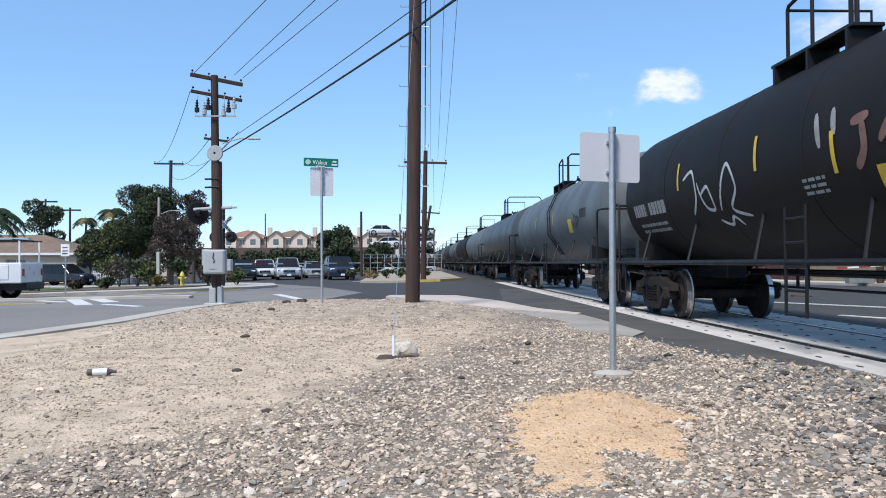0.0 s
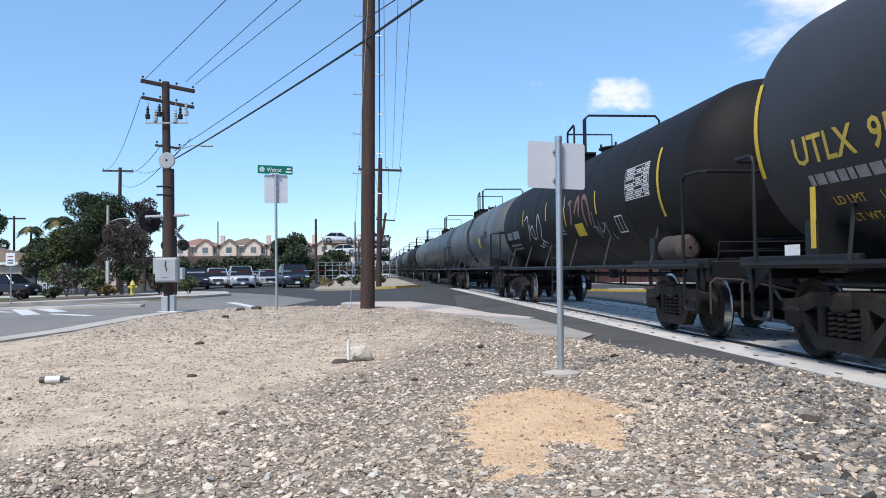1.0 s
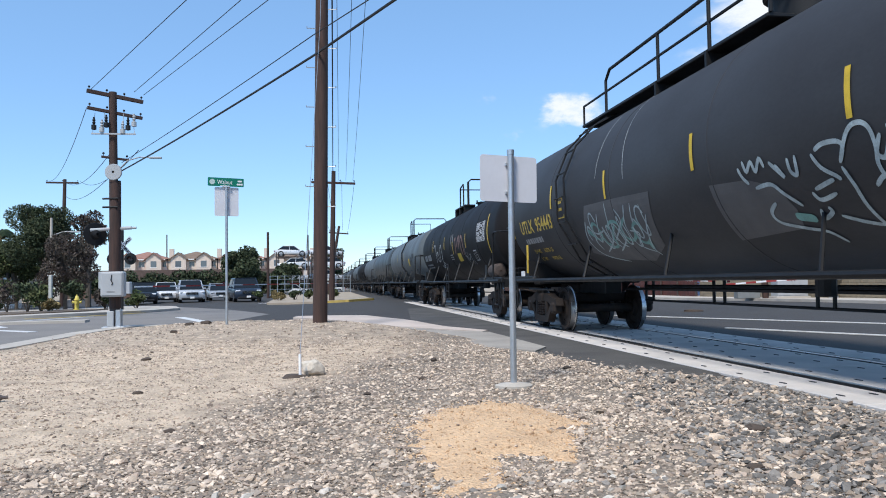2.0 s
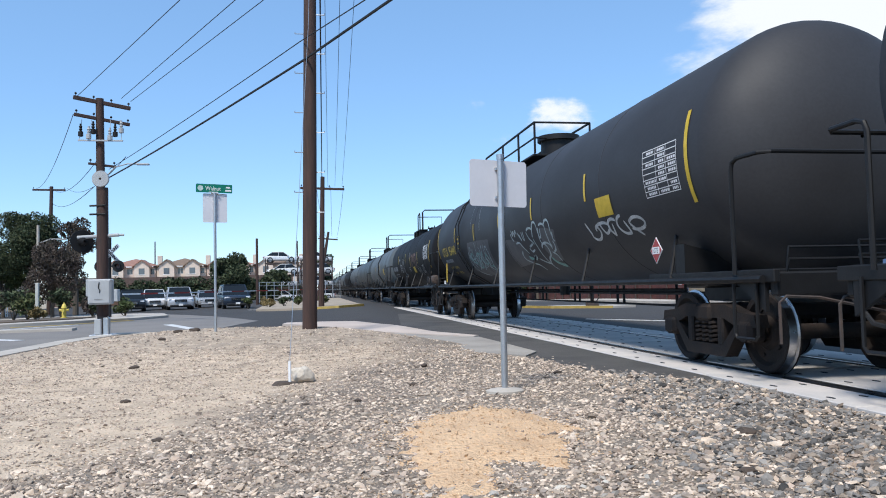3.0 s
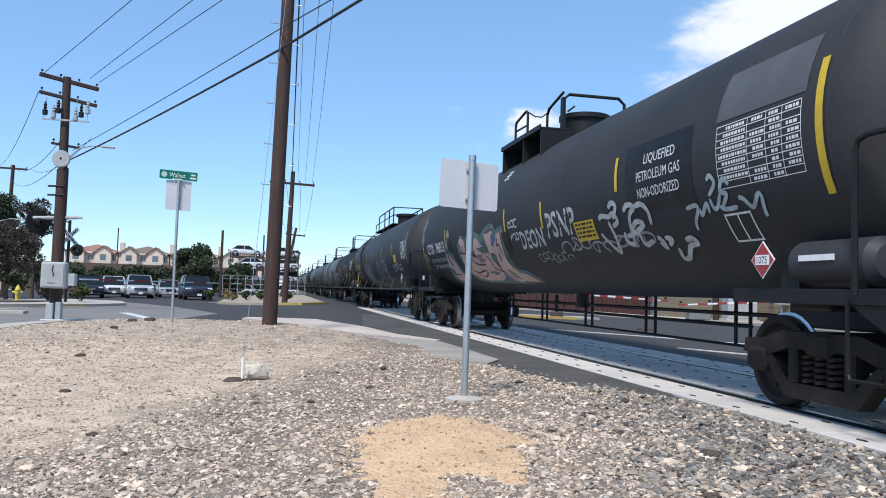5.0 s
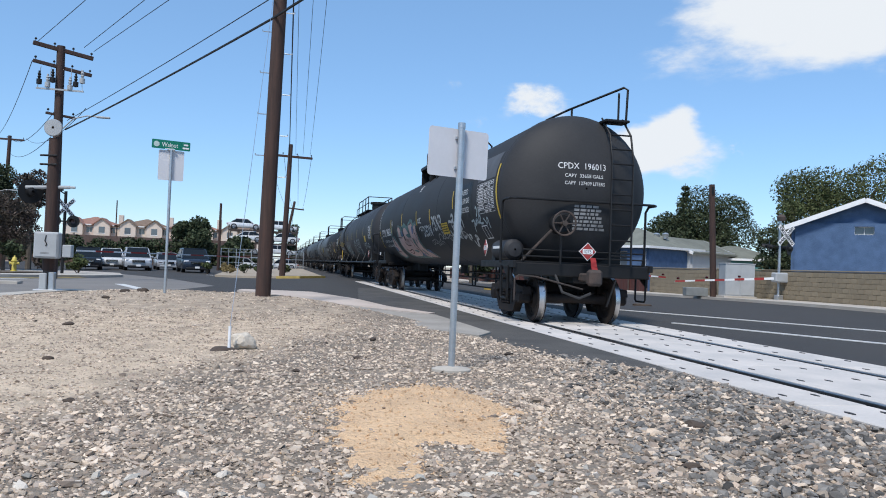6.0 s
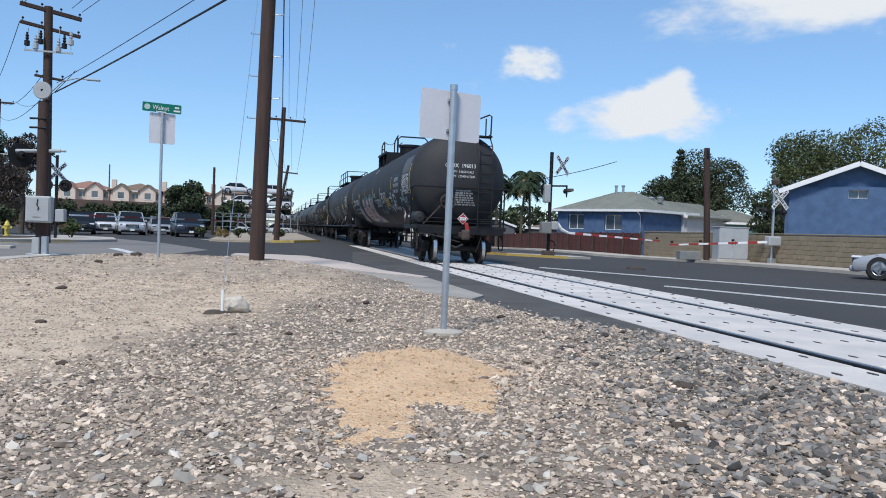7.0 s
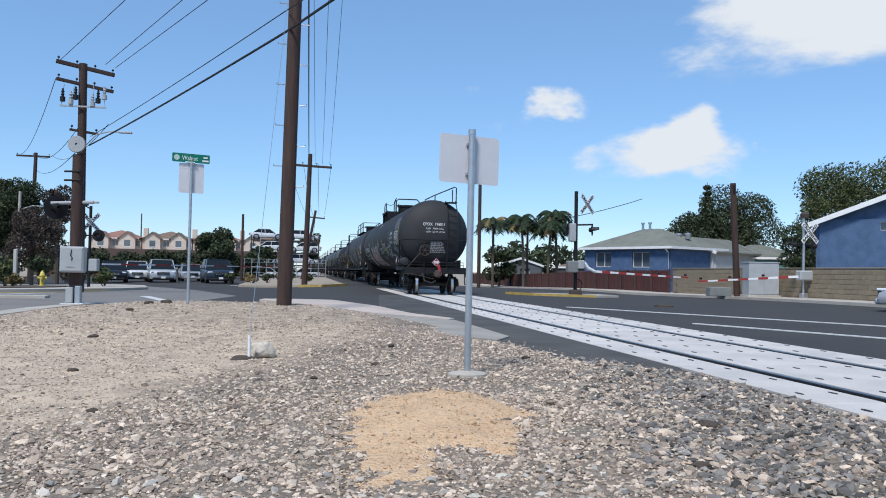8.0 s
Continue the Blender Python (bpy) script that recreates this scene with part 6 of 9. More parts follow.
def flasher(parent, at, lit=False, facing=1):
    """A round black backboard with a hooded lamp; facing 1 looks along +y."""
    s = Shape()
    s.lathe([(0.0, 0.02), (0.0, 0.29), (0.012 * facing, 0.295), (0.02 * facing, 0.02)], (0, 0, 0), "y", 22)
    b = part("backboard", s, BLACK, parent, at=at)
    s = Shape()
    s.lathe([(-0.16 * facing, 0.03), (-0.13 * facing, 0.10), (0.0, 0.12)], (0, 0, 0), "y", 16)
    part("lamp_housing", s, BLACK, b)
    s = Shape()
    s.lathe([(0.025 * facing, 0.02), (0.03 * facing, 0.105)], (0, 0, 0), "y", 16)
    part("lens", s, LAMP_RED if lit else LENS_DARK, b)
    s = Shape()
    n = 9
    vs = []
    for k in range(n):
        a = math.pi * (-0.1 + 1.2 * k / (n - 1))
        vs += [(0.125 * math.cos(a), 0.02 * facing, 0.125 * math.sin(a)), (0.13 * math.cos(a), (0.32 if 0 < k < n - 1 else 0.1) * facing, 0.13 * math.sin(a)), (0.132 * math.cos(a), 0.02 * facing, 0.132 * math.sin(a)), (0.137 * math.cos(a), (0.32 if 0 < k < n - 1 else 0.1) * facing, 0.137 * math.sin(a))]
    s.add(vs, [f for k in range(n - 1) for f in ((4 * k, 4 * k + 1, 4 * k + 5, 4 * k + 4), (4 * k + 2, 4 * k + 6, 4 * k + 7, 4 * k + 3), (4 * k + 1, 4 * k + 3, 4 * k + 7, 4 * k + 5))])
    part("hood", s, BLACK, b)
    return b


def crossbuck(parent, at, facing=-1, thin=False):
    """Two crossed white boards with black words."""
    for a, word in ((45, "RAILROAD"), (-45, "CROSSING")):
        s = Shape()
        s.box((0, 0, 0), (1.22, 0.012, 0.21), bevel=0.01)
        b = part("blade", s, WHITE, parent, at=at @ pose(0, 0.016 if a > 0 else 0, 0, 0, -a, 0))
        if not thin:
            vs, fs = letters(word, 0.19, 0.008)
            w = max(p[0] for p in vs)
            s = Shape()
            s.add([((p[0] / w - 0.5) * 1.1, -0.009, p[1] - 0.065) for p in vs], fs)
            part("blade_lettering", s, BLACK, b, smooth=0)


def gate_arm(parent, base, tip, n=12, tall=0.11):
    """A tapering white arm with red bands and small lamps."""
    a, b = Vector(base), Vector(tip)
    d = b - a
    turn = d.to_track_quat("X", "Z").to_matrix()
    s = Shape()
    up, side = turn @ Vector((0, 0, 1)), turn @ Vector((0, 0.015, 0))
    vs = [q + side * sg + up * tall * h * k for q, k in ((a, 1.0), (b, 0.55)) for sg in (-1, 1) for h in (-0.5, 0.5)]
    s.add(vs, [(0, 1, 3, 2), (4, 6, 7, 5), (0, 4, 5, 1), (2, 3, 7, 6), (0, 2, 6, 4), (1, 5, 7, 3)])
    arm = part("gate_arm", s, WHITE, parent, "red and white banded arm, lowered", smooth=0)
    for k in range(1, n, 2):
        s = Shape()
        s.box(a + d * (k + 0.5) / n, (d.length / n - 0.004, 0.038, tall * (1.07 - 0.45 * k / n)), 0, turn)
        part("band", s, RED, arm, smooth=0)
    for k in (0.35, 0.68, 0.97):
        t = Shape()
        p = a + d * k
        t.lathe([(-0.06, 0.02), (-0.05, 0.05), (0.05, 0.05), (0.06, 0.02)], p + Vector((0, 0, 0.13)), "x", 10)
        part("arm_lamp", t, LENS_DARK, arm)
    return arm


# near signal with the grey relay box
nx, ny = -11.1, 20.35
nm = thing("crossing_signal", pose(nx, ny, 0.0), "brown crossing signal mast with a grey relay box and round flashers", "crossing signal")
s = Shape()
s.tube([(0, 0, 0.5), (0, 0, 3.75)], [0.145, 0.135], 14)
part("mast", s, WOOD, nm)
s = Shape()
s.lathe([(-0.05, 0.03), (-0.05, 0.2), (0.0, 0.215), (0.05, 0.2), (0.05, 0.02)], (-0.02, -0.12, 4.0), "y", 22)
part("bell", s, GREY_BOX, nm)
s = Shape()
s.tube([(0.06, 0.05, 0.5), (0.06, 0.05, 3.8)], 0.06, 10)
part("conduit", s, RUST, nm)
tagged_box("relay_box", (0.02, -0.24, 1.12), (0.56, 0.3, 0.64), GREY_BOX, nm, 0.03)
tagged_box("box_door", (0.02, -0.395, 1.12), (0.48, 0.02, 0.56), GREY_BOX, nm, 0.008)
s = Shape()
s.tube([(0.02, -0.41, 1.36), (0.0, -0.42, 1.22), (0.04, -0.42, 1.16), (0.02, -0.41, 1.1)], 0.012, 6)
part("padlock_chain", s, BLACK, nm)
tagged_box("door_label", (0.0, -0.408, 0.93), (0.2, 0.004, 0.03), STENCIL_DIM, nm, 0)
s = Shape()
s.tube([(0, -0.02, -0.05), (0, -0.02, 0.85)], [0.13, 0.11], 14)
part("pedestal", s, RUST, nm)
tagged_box("base_box", (-0.07, -0.1, 0.24), (0.17, 0.2, 0.4), GREY_BOX, nm, 0.02)
tagged_box("base_box", (0.12, -0.1, 0.24), (0.14, 0.2, 0.46), GALV, nm, 0.02)
tagged_box("base_plate", (0.02, -0.05, 0.02), (0.55, 0.5, 0.05), GALV, nm, 0.01)
s = Shape()
s.tube([(-0.62, 0.05, 2.52), (0.4, -0.02, 2.57)], 0.045, 10)
s.tube([(0.4, -0.02, 2.57), (0.52, -0.02, 2.57)], 0.03, 10)
part("lamp_arm", s, GREY_BOX, nm)
flasher(nm, pose(-0.52, 0.1, 2.42, 0, 0, 35), True, 1)
for z in (3.1, 3.32):
    s = Shape()
    s.tube([(-0.3, -0.05, z), (0.1, -0.16, z)], 0.025, 8)
    part("bracket", s, BLACK, nm)

# the signal with the crossbuck beyond it
mx, my = -15.8, 40.0
ms = thing("crossing_signal", pose(mx, my, road_z(mx, my)), "crossing signal mast with a white crossbuck and red lamps", "crossing signal")
s = Shape()
s.tube([(0, 0, 0), (0, 0, 4.1)], 0.07, 10)
part("mast", s, BLACK, ms)
crossbuck(ms, pose(0.05, -0.12, 3.3, 0, 0, 42), thin=False)
s = Shape()
s.lathe([(0, 0.02), (0.02, 0.15), (0.12, 0.14), (0.2, 0.02)], (-0.25, 0, 4.1), "z", 14)
s.tube([(-0.25, 0, 4.1), (0, 0, 3.95)], 0.03, 8)
part("bell", s, BLACK, ms)
s = Shape()
s.tube([(-0.6, 0, 2.65), (0.6, 0, 2.65)], 0.035, 8)
part("lamp_arm", s, BLACK, ms)
flasher(ms, pose(-0.42, -0.1, 2.65), True, -1)
flasher(ms, pose(0.42, -0.1, 2.65), False, -1)
tagged_box("gate_mechanism", (0.25, -0.1, 1.2), (0.4, 0.5, 0.6), GREY_BOX, ms, 0.03)
tagged_box("control_box", (-0.95, 0.1, 1.6), (0.35, 0.3, 0.85), GREY_BOX, ms, 0.03)
gate_arm(ms, (0.5, 0.4, 1.25), (11.0, 16.5, 1.3), 16, 0.075)

# right-hand signals
rz = road_z(7.1, 34)
rs = thing("crossing_signal", pose(7.1, 34, rz), "crossing signal with a thin crossbuck, hooded lamps and a lowered gate", "crossing signal")
s = Shape()
s.tube([(0, 0, 0), (0, 0, 4.95)], 0.085, 12)
part("mast", s, BLACK, rs)
crossbuck(rs, pose(0.5, -0.15, 4.35, 0, 0, 28))
tagged_box("signal_case", (-0.18, 0, 3.0), (0.3, 0.35, 0.85), GREY_BOX, rs, 0.04)
s = Shape()
s.tube([(-0.3, 0, 3.35), (0.8, -0.1, 3.4)], 0.04, 8)
part("lamp_arm", s, BLACK, rs)
flasher(rs, pose(0.78, -0.05, 3.15, 0, 0, 60), False, -1)
flasher(rs, pose(-0.25, 0.1, 3.2, 0, 0, 30), False, 1)
tagged_box("gate_mechanism", (-0.2, -0.1, 1.4), (0.5, 0.4, 0.55), GREY_DARK, rs, 0.04)
tagged_box("gate_mechanism_cover", (0.16, -0.3, 1.5), (0.3, 0.26, 0.4), GREY_BOX, rs, 0.04)
s = Shape()
s.tube([(0.3, -0.3, 1.6), (0.5, -0.3, 1.35), (0.85, -0.25, 1.2)], [0.09, 0.08, 0.06], 8)
part("arm_bracket", s, WHITE, rs)
gate_arm(rs, (0.8, -0.25, 1.2), (6.2, 0.9, 0.97), 12)
s = Shape()
for k in range(2):
    s.tube([(0.1 + 0.19 * math.cos(a * 0.5), -0.1, 0.55 + 0.26 * math.sin(a * 0.5)) for a in range(13)], 0.025, 6)
part("cable_loop", s, BLACK, rs)
tagged_box("base", (0, 0, 0.15), (0.5, 0.5, 0.35), RUST, rs, 0.04)
isl = [(4.2, 35.2), (5.0, 33.6), (7.6, 32.8), (9.0, 33.4), (8.6, 35.2), (6.0, 36.2)]
s = Shape()
s.prism(isl, -0.3, 0.1, "z")
tagged(part("traffic_island", s, CONCRETE, at=pose(0, 0, rz)), "small raised concrete island round the signal", "kerb", kind="structure")
band("yellow_kerb", [(4.1, 35.2), (4.95, 33.5), (7.6, 32.7)], 0.16, road_z, YELLOW, "yellow painted kerb edge", "kerb", 0.11)

xs_ = thing("crossing_signal", pose(17.0, 31.2, road_z(16.5, 31)), "grey crossing signal with a crossbuck and a lowered gate", "crossing signal")
s = Shape()
s.tube([(0, 0, 0), (0, 0, 3.9)], 0.06, 12)
part("mast", s, GALV, xs_)
crossbuck(xs_, pose(0.25, -0.12, 3.1, 0, 0, 8))
s = Shape()
s.lathe([(0, 0.02), (0.03, 0.18), (0.2, 0.2), (0.3, 0.12), (0.34, 0.02)], (0.05, 0, 3.75), "z", 14)
part("bell", s, RUST, xs_)
s = Shape()
s.tube([(-0.75, 0, 2.6), (0.7, 0, 2.55)], 0.035, 8)
part("lamp_arm", s, BLACK, xs_)
flasher(xs_, pose(0.55, 0.05, 2.5, 0, 0, 30), False, 1)
flasher(xs_, pose(-0.5, 0.05, 2.55, 0, 0, 60), False, 1)
tagged_box("gate_mechanism", (0.0, -0.1, 1.15), (0.7, 0.4, 0.45), GREY_BOX, xs_, 0.05)
tagged_box("counterweight", (0.62, -0.2, 1.15), (0.4, 0.1, 0.35), GALV, xs_, 0.02)
gate_arm(xs_, (-0.4, -0.2, 1.1), (-4.9, 0.6, 0.8), 10)
tagged_box("base", (0.02, 0, 0.15), (0.3, 0.3, 0.4), GALV, xs_, 0.03)


# ---- houses, walls and fences on the right ----
def quad_wall(s, a, b, z0, z1, thick, mat=0, holes=()):
    """An upright wall from a to b with thickness, and openings (from, to, low, high) along it that go through."""
    a, b = Vector((*a, 0)), Vector((*b, 0))
    d = (b - a).normalized()
    nrm = Vector((d.y, -d.x, 0)) * thick
    length = (b - a).length
    cuts = sorted({0.0, length, *[h[0] for h in holes], *[h[1] for h in holes]})
    for u0, u1 in zip(cuts, cuts[1:]):
        spans = [(z0, z1)]
        for h in holes:
            if h[0] <= u0 and u1 <= h[1]:
                spans = [(z0, h[2]), (h[3], z1)]
        for lo, hi in spans:
            if hi - lo < 0.01:
                continue
            p, q = a + d * u0, a + d * u1
            vs = [(*p.xy, lo), (*q.xy, lo), (*q.xy, hi), (*p.xy, hi)]
            vs += [(v[0] - nrm.x, v[1] - nrm.y, v[2]) for v in vs]
            s.add(vs, [(0, 1, 2, 3), (7, 6, 5, 4), (0, 4, 5, 1), (1, 5, 6, 2), (2, 6, 7, 3), (3, 7, 4, 0)], mat)


def window(house, m, w, h, name="window"):
    """A white frame with a mullion and dark panes, in the wall's plane, facing -y."""
    s = Shape()
    f = min(0.07, 0.045 * w)
    for c, size in (((0, 0, h / 2), (w, 0.08, f)), ((0, 0, -h / 2), (w, 0.08, f)), ((-w / 2, 0, 0), (f, 0.08, h)), ((w / 2, 0, 0), (f, 0.08, h)), ((0, 0, 0), (f * 0.8, 0.06, h))):
        s.box(c, size, bevel=0.008)
    win = part(name, s, WHITE, house, at=m)
    for sx in (-1, 1):
        s = Shape()
        s.box((sx * w / 4, 0.02, 0), (w / 2 - f, 0.012, h - f))
        part("pane", s, PANE, win)
    s = Shape()
    s.box((0, -0.05, -h / 2 - 0.06), (w + 0.16, 0.14, 0.06), bevel=0.01)
    part("sill", s, WHITE, win)
    return win


def roof_hip(s, w, d, z, rise, over=0.5, ridge=None):
    W, D = w / 2 + over, d / 2 + over
    r = W - D if ridge is None else ridge
    vs = [(-W, -D, z), (W, -D, z), (W, D, z), (-W, D, z), (-r, 0, z + rise), (r, 0, z + rise)]
    vs += [(x, y, q - 0.18) for x, y, q in vs[:4]]
    s.add(vs, [(0, 1, 5, 4), (2, 3, 4, 5), (1, 2, 5), (3, 0, 4), (6, 7, 1, 0), (7, 8, 2, 1), (8, 9, 3, 2), (9, 6, 0, 3), (9, 8, 7, 6)])


def roof_gable(s, w, d, z, rise, over=0.5):
    """The ridge runs along y; the gables face -y and +y."""
    W, D, t = w / 2 + over, d / 2 + over, 0.16
    drop = rise * over / (w / 2)
    vs = []
    for y in (-D, D):
        vs += [(-W, y, z - drop), (0, y, z + rise), (W, y, z - drop), (-W, y, z - drop - t), (0, y, z + rise - t), (W, y, z - drop - t)]
    s.add(vs, [(0, 1, 7, 6), (1, 2, 8, 7), (3, 9, 10, 4), (4, 10, 11, 5), (0, 3, 4, 1), (1, 4, 5, 2), (6, 7, 10, 9), (7, 8, 11, 10), (0, 6, 9, 3), (2, 5, 11, 8)])


def shell_house(name, m, w, d, h, wall, roof, rise, label, kind="hip", windows=(), over=0.5):
    """windows: (x, z, width, height) on the front, which faces -y."""
    ho = thing(name, m, label, "house")
    holes = [(x - ww / 2 + w / 2, x + ww / 2 + w / 2, z - hh / 2, z + hh / 2) for x, z, ww, hh in windows]
    s = Shape()
    quad_wall(s, (-w / 2, -d / 2), (w / 2, -d / 2), 0, h, -0.18, holes=holes)
    quad_wall(s, (w / 2, -d / 2), (w / 2, d / 2), 0, h, -0.18)
    quad_wall(s, (w / 2, d / 2), (-w / 2, d / 2), 0, h, -0.18)
    quad_wall(s, (-w / 2, d / 2), (-w / 2, -d / 2), 0, h, -0.18)
    if kind == "gable":
        for y in (-d / 2 + 0.09, d / 2 - 0.09):
            s.prism([(-w / 2, h), (w / 2, h), (0, h + rise)], y - 0.09, y + 0.09, "y")
    part("wall", s.mesh("wall", wall, 0, True), None, ho)
    s = Shape()
    (roof_hip if kind == "hip" else roof_gable)(s, w, d, h, rise, over)
    part("roof", s, roof, ho, smooth=0)
    s = Shape()
    if kind == "hip":
        for sy in (-1, 1):
            s.box((0, sy * (d / 2 + over + 0.03), h - 0.06), (w + 2 * over + 0.1, 0.06, 0.2))
        for sx in (-1, 1):
            s.box((sx * (w / 2 + over + 0.03), 0, h - 0.06), (0.06, d + 2 * over, 0.2))
    else:
        slope = math.atan2(rise, w / 2)
        run_ = math.hypot(rise, w / 2) * (1 + over / (w / 2))
        for sx in (-1, 1):
            s.box((sx * (w / 2 + over) / 2, -d / 2 - over - 0.03, h + rise - (w / 2 + over) / 2 * rise / (w / 2) - 0.1), (run_, 0.06, 0.26), turn=Matrix.Rotation(sx * slope, 3, "Y"))
    part("fascia", s, WHITE, ho, smooth=0)
    for x, z, ww, hh in windows:
        window(ho, pose(x, -d / 2 + 0.06, z), ww, hh)
    return ho


# blue bungalow behind the block wall
g = -0.45
ang = math.degrees(math.atan2(54 - 65, 24.6 - 18.9))
hx, hy = (18.9 + 24.6) / 2, (54 + 65) / 2
dirv = Vector((24.6 - 18.9, 54 - 65)).normalized()
nrm = Vector((-dirv.y, dirv.x))
hm = pose(hx + nrm.x * 4.0 - dirv.x * 1.4, hy + nrm.y * 4.0 - dirv.y * 1.4, g, 0, 0, ang)
h1 = shell_house("house", hm, 8.8, 7.0, 3.75, BLUE_STUCCO, SHINGLE, 1.75, "low blue stucco bungalow with a grey-green shingle hip roof", "hip", ((-2.3, 2.7, 1.8, 1.25), (1.7, 2.7, 1.8, 1.25)), 0.55)
for k, x in enumerate((-0.6, 0.15)):
    s = Shape()
    s.tube([(x, -0.4, 5.2), (x, -0.4, 5.95)], 0.11, 10)
    s.tube([(x, -0.4, 5.92), (x, -0.4, 6.05)], 0.16, 10)
    part("vent_pipe", s, GALV, h1)
for x in (2.4, 3.3):
    s = Shape()
    s.lathe([(0, 0.22), (0.25, 0.24), (0.4, 0.3), (0.5, 0.2), (0.55, 0.02)], (x, 0.6, 4.55), "z", 12)
    part("turbine_vent", s, GALV, h1)
s = Shape()
s.tube([(4.3, -3.9, 3.6), (4.35, -3.62, 3.3), (4.35, -3.6, 0.2)], 0.06, 8)
part("downpipe", s, WHITE, h1)
shell_house("house", pose(30.6, 64, g, 0, 0, -58), 6, 8, 3.7, material("white_stucco", (0.52, 0.53, 0.54), 0.9, scale=1, vary=0.1, fine=30, bump=0.3), SHINGLE, 1.2, "pale stucco house with a grey roof behind the bungalow", "gable", ((-1.4, 2.4, 1.0, 1.0), (1.4, 2.4, 1.0, 1.0)))
shell_house("house", pose(37, 66, g, 0, 0, -30), 8, 7, 3.2, material("teal_stucco", (0.10, 0.24, 0.23), 0.9, scale=1, vary=0.1, fine=30, bump=0.3), SHINGLE, 1.3, "small grey-roofed outbuilding among the trees", "hip")
# tall blue gable
h2 = shell_house("house", pose(28.5, 39.6, -0.1, 0, 0, -38), 6.9, 9.0, 4.35, BLUE_STUCCO, SHINGLE, 1.35, "blue stucco house with a white-edged gable", "gable", ((0.0, 3.95, 0.95, 0.45),), 0.55)
shell_house("house", pose(23.4, 100, -0.8, 0, 0, -10), 5.5, 5, 2.9, material("slate_stucco", (0.10, 0.11, 0.12), 0.9, scale=2, vary=0.15, fine=20, bump=0.3), SHINGLE_BROWN, 0.9, "small dark grey house with a white window", "gable", ((0.6, 1.9, 1.3, 1.0),), 0.3)
shell_house("house", pose(30.0, 90, -0.8, 0, 0, -20), 9, 6, 2.6, material("dark_stucco", (0.07, 0.07, 0.075), 0.9, scale=2, vary=0.15, fine=20, bump=0.3), SHINGLE_BROWN, 0.8, "dark flat-fronted house behind the palms", "hip", ((-1, 1.6, 1.5, 0.9),), 0.3)

# block wall: single blocks on a mortar core
WX, WY0, WY1, WH = 17.35, 19.0, 44.4, 1.5
wall_e = thing("wall_east", pose(0, 0, -0.1), "tan concrete block garden wall", "wall", kind="structure")
s = Shape()
s.box((WX + 0.1, (WY0 + WY1) / 2, WH / 2 - 0.1), (0.16, WY1 - WY0, WH + 0.18))
part("core", s, MORTAR, wall_e, smooth=0)
s = Shape()
s.box((WX + 0.1, (WY0 + WY1) / 2, WH + 0.03), (0.24, WY1 - WY0, 0.05), bevel=0.01)
part("coping", s, BLOCK, wall_e, smooth=0)
s = Shape()
s.box((0, 0, 0), (0.2, 0.40, 0.198), bevel=0.008)
block_me = s.mesh("block", BLOCK, 0)
cells = [(WY0 + 0.21 + 0.41 * i + (0.205 if j % 2 else 0), 0.1 + 0.208 * j) for j in range(7) for i in range(int((WY1 - WY0) / 0.41) - 1)]
cells.sort(key=lambda c: abs(c[0] - 30))
for k, (y, z) in enumerate(cells[:300]):
    part("block", block_me, None, wall_e, at=pose(WX + 0.002 * (k % 4), y, z))
s = Shape()
for y, z in cells[300:]:
    s.box((WX, y, z), (0.2, 0.40, 0.198))
tagged(part("block_rest", s, BLOCK, wall_e, smooth=0), kind="stuff")

fence_e = thing("fence_east", pose(0, 0, 0), "dark red stained board fence on metal posts", "fence", kind="structure")
s = Shape()
s.box((0, 0, 0.8), (0.03, 0.245, 1.5), bevel=0.006)
board = s.mesh("board", RED_FENCE, 0)
rngf = random.Random(4)
nb = 280
for k in range(nb):
    y = 44.7 + 0.25 * k
    x = 17.3 + (y - 44.5) * 0.042
    part("board", board, None, fence_e, at=pose(x + rngf.uniform(-0.006, 0.006), y, road_z(x, y) + rngf.uniform(-0.02, 0.02), 0, 0, -2.4))
for k in range(26):
    y = 44.6 + 2.75 * k
    x = 17.22 + (y - 44.5) * 0.042
    s = Shape()
    s.box((x, y, road_z(x, y) + 0.78), (0.09, 0.09, 1.7), bevel=0.01)
    part("fence_post", s, RUST, fence_e)
s = Shape()
for z in (0.35, 1.3):
    s.box((0, 0, z), (0.05, 70, 0.08))
part("fence_rail", s, RED_FENCE, fence_e, at=pose(18.83, 79.5, road_z(18, 70) - 0.02, 0.15, 0, -2.4))

# pavement along the wall and fence
s = Shape()
ysw = [-10 + 5 * k for k in range(24)]
vs, fs = [], []
for y in ysw:
    e = max(0, y - 44.5) * 0.042
    z = road_z(15.5, y)
    vs += [(14.75 + e, y, z - 0.1), (14.75 + e, y, z + 0.12), (17.25 + e, y, z + 0.13), (17.25 + e, y, z - 0.1)]
for k in range(len(ysw) - 1):
    for j in range(3):
        fs.append((4 * k + j, 4 * k + j + 1, 4 * k + j + 5, 4 * k + j + 4))
s.add(vs, fs)
tagged(part("pavement_east", s, CONCRETE, smooth=0), "pale concrete pavement along the block wall", "pavement", kind="structure")
band("gutter", [(14.5, -10), (14.5, 44), (16.5, 92)], 0.45, road_z, CONCRETE2, "dusty concrete gutter", "kerb", 0.015)
rock("debris", pose(5.8, 22.5, road_z(5.8, 22.5) + 0.02), (0.35, 0.12, 0.06), DARK_ROCK_AND_SHADE, "flat dark scrap lying on the asphalt", 70)

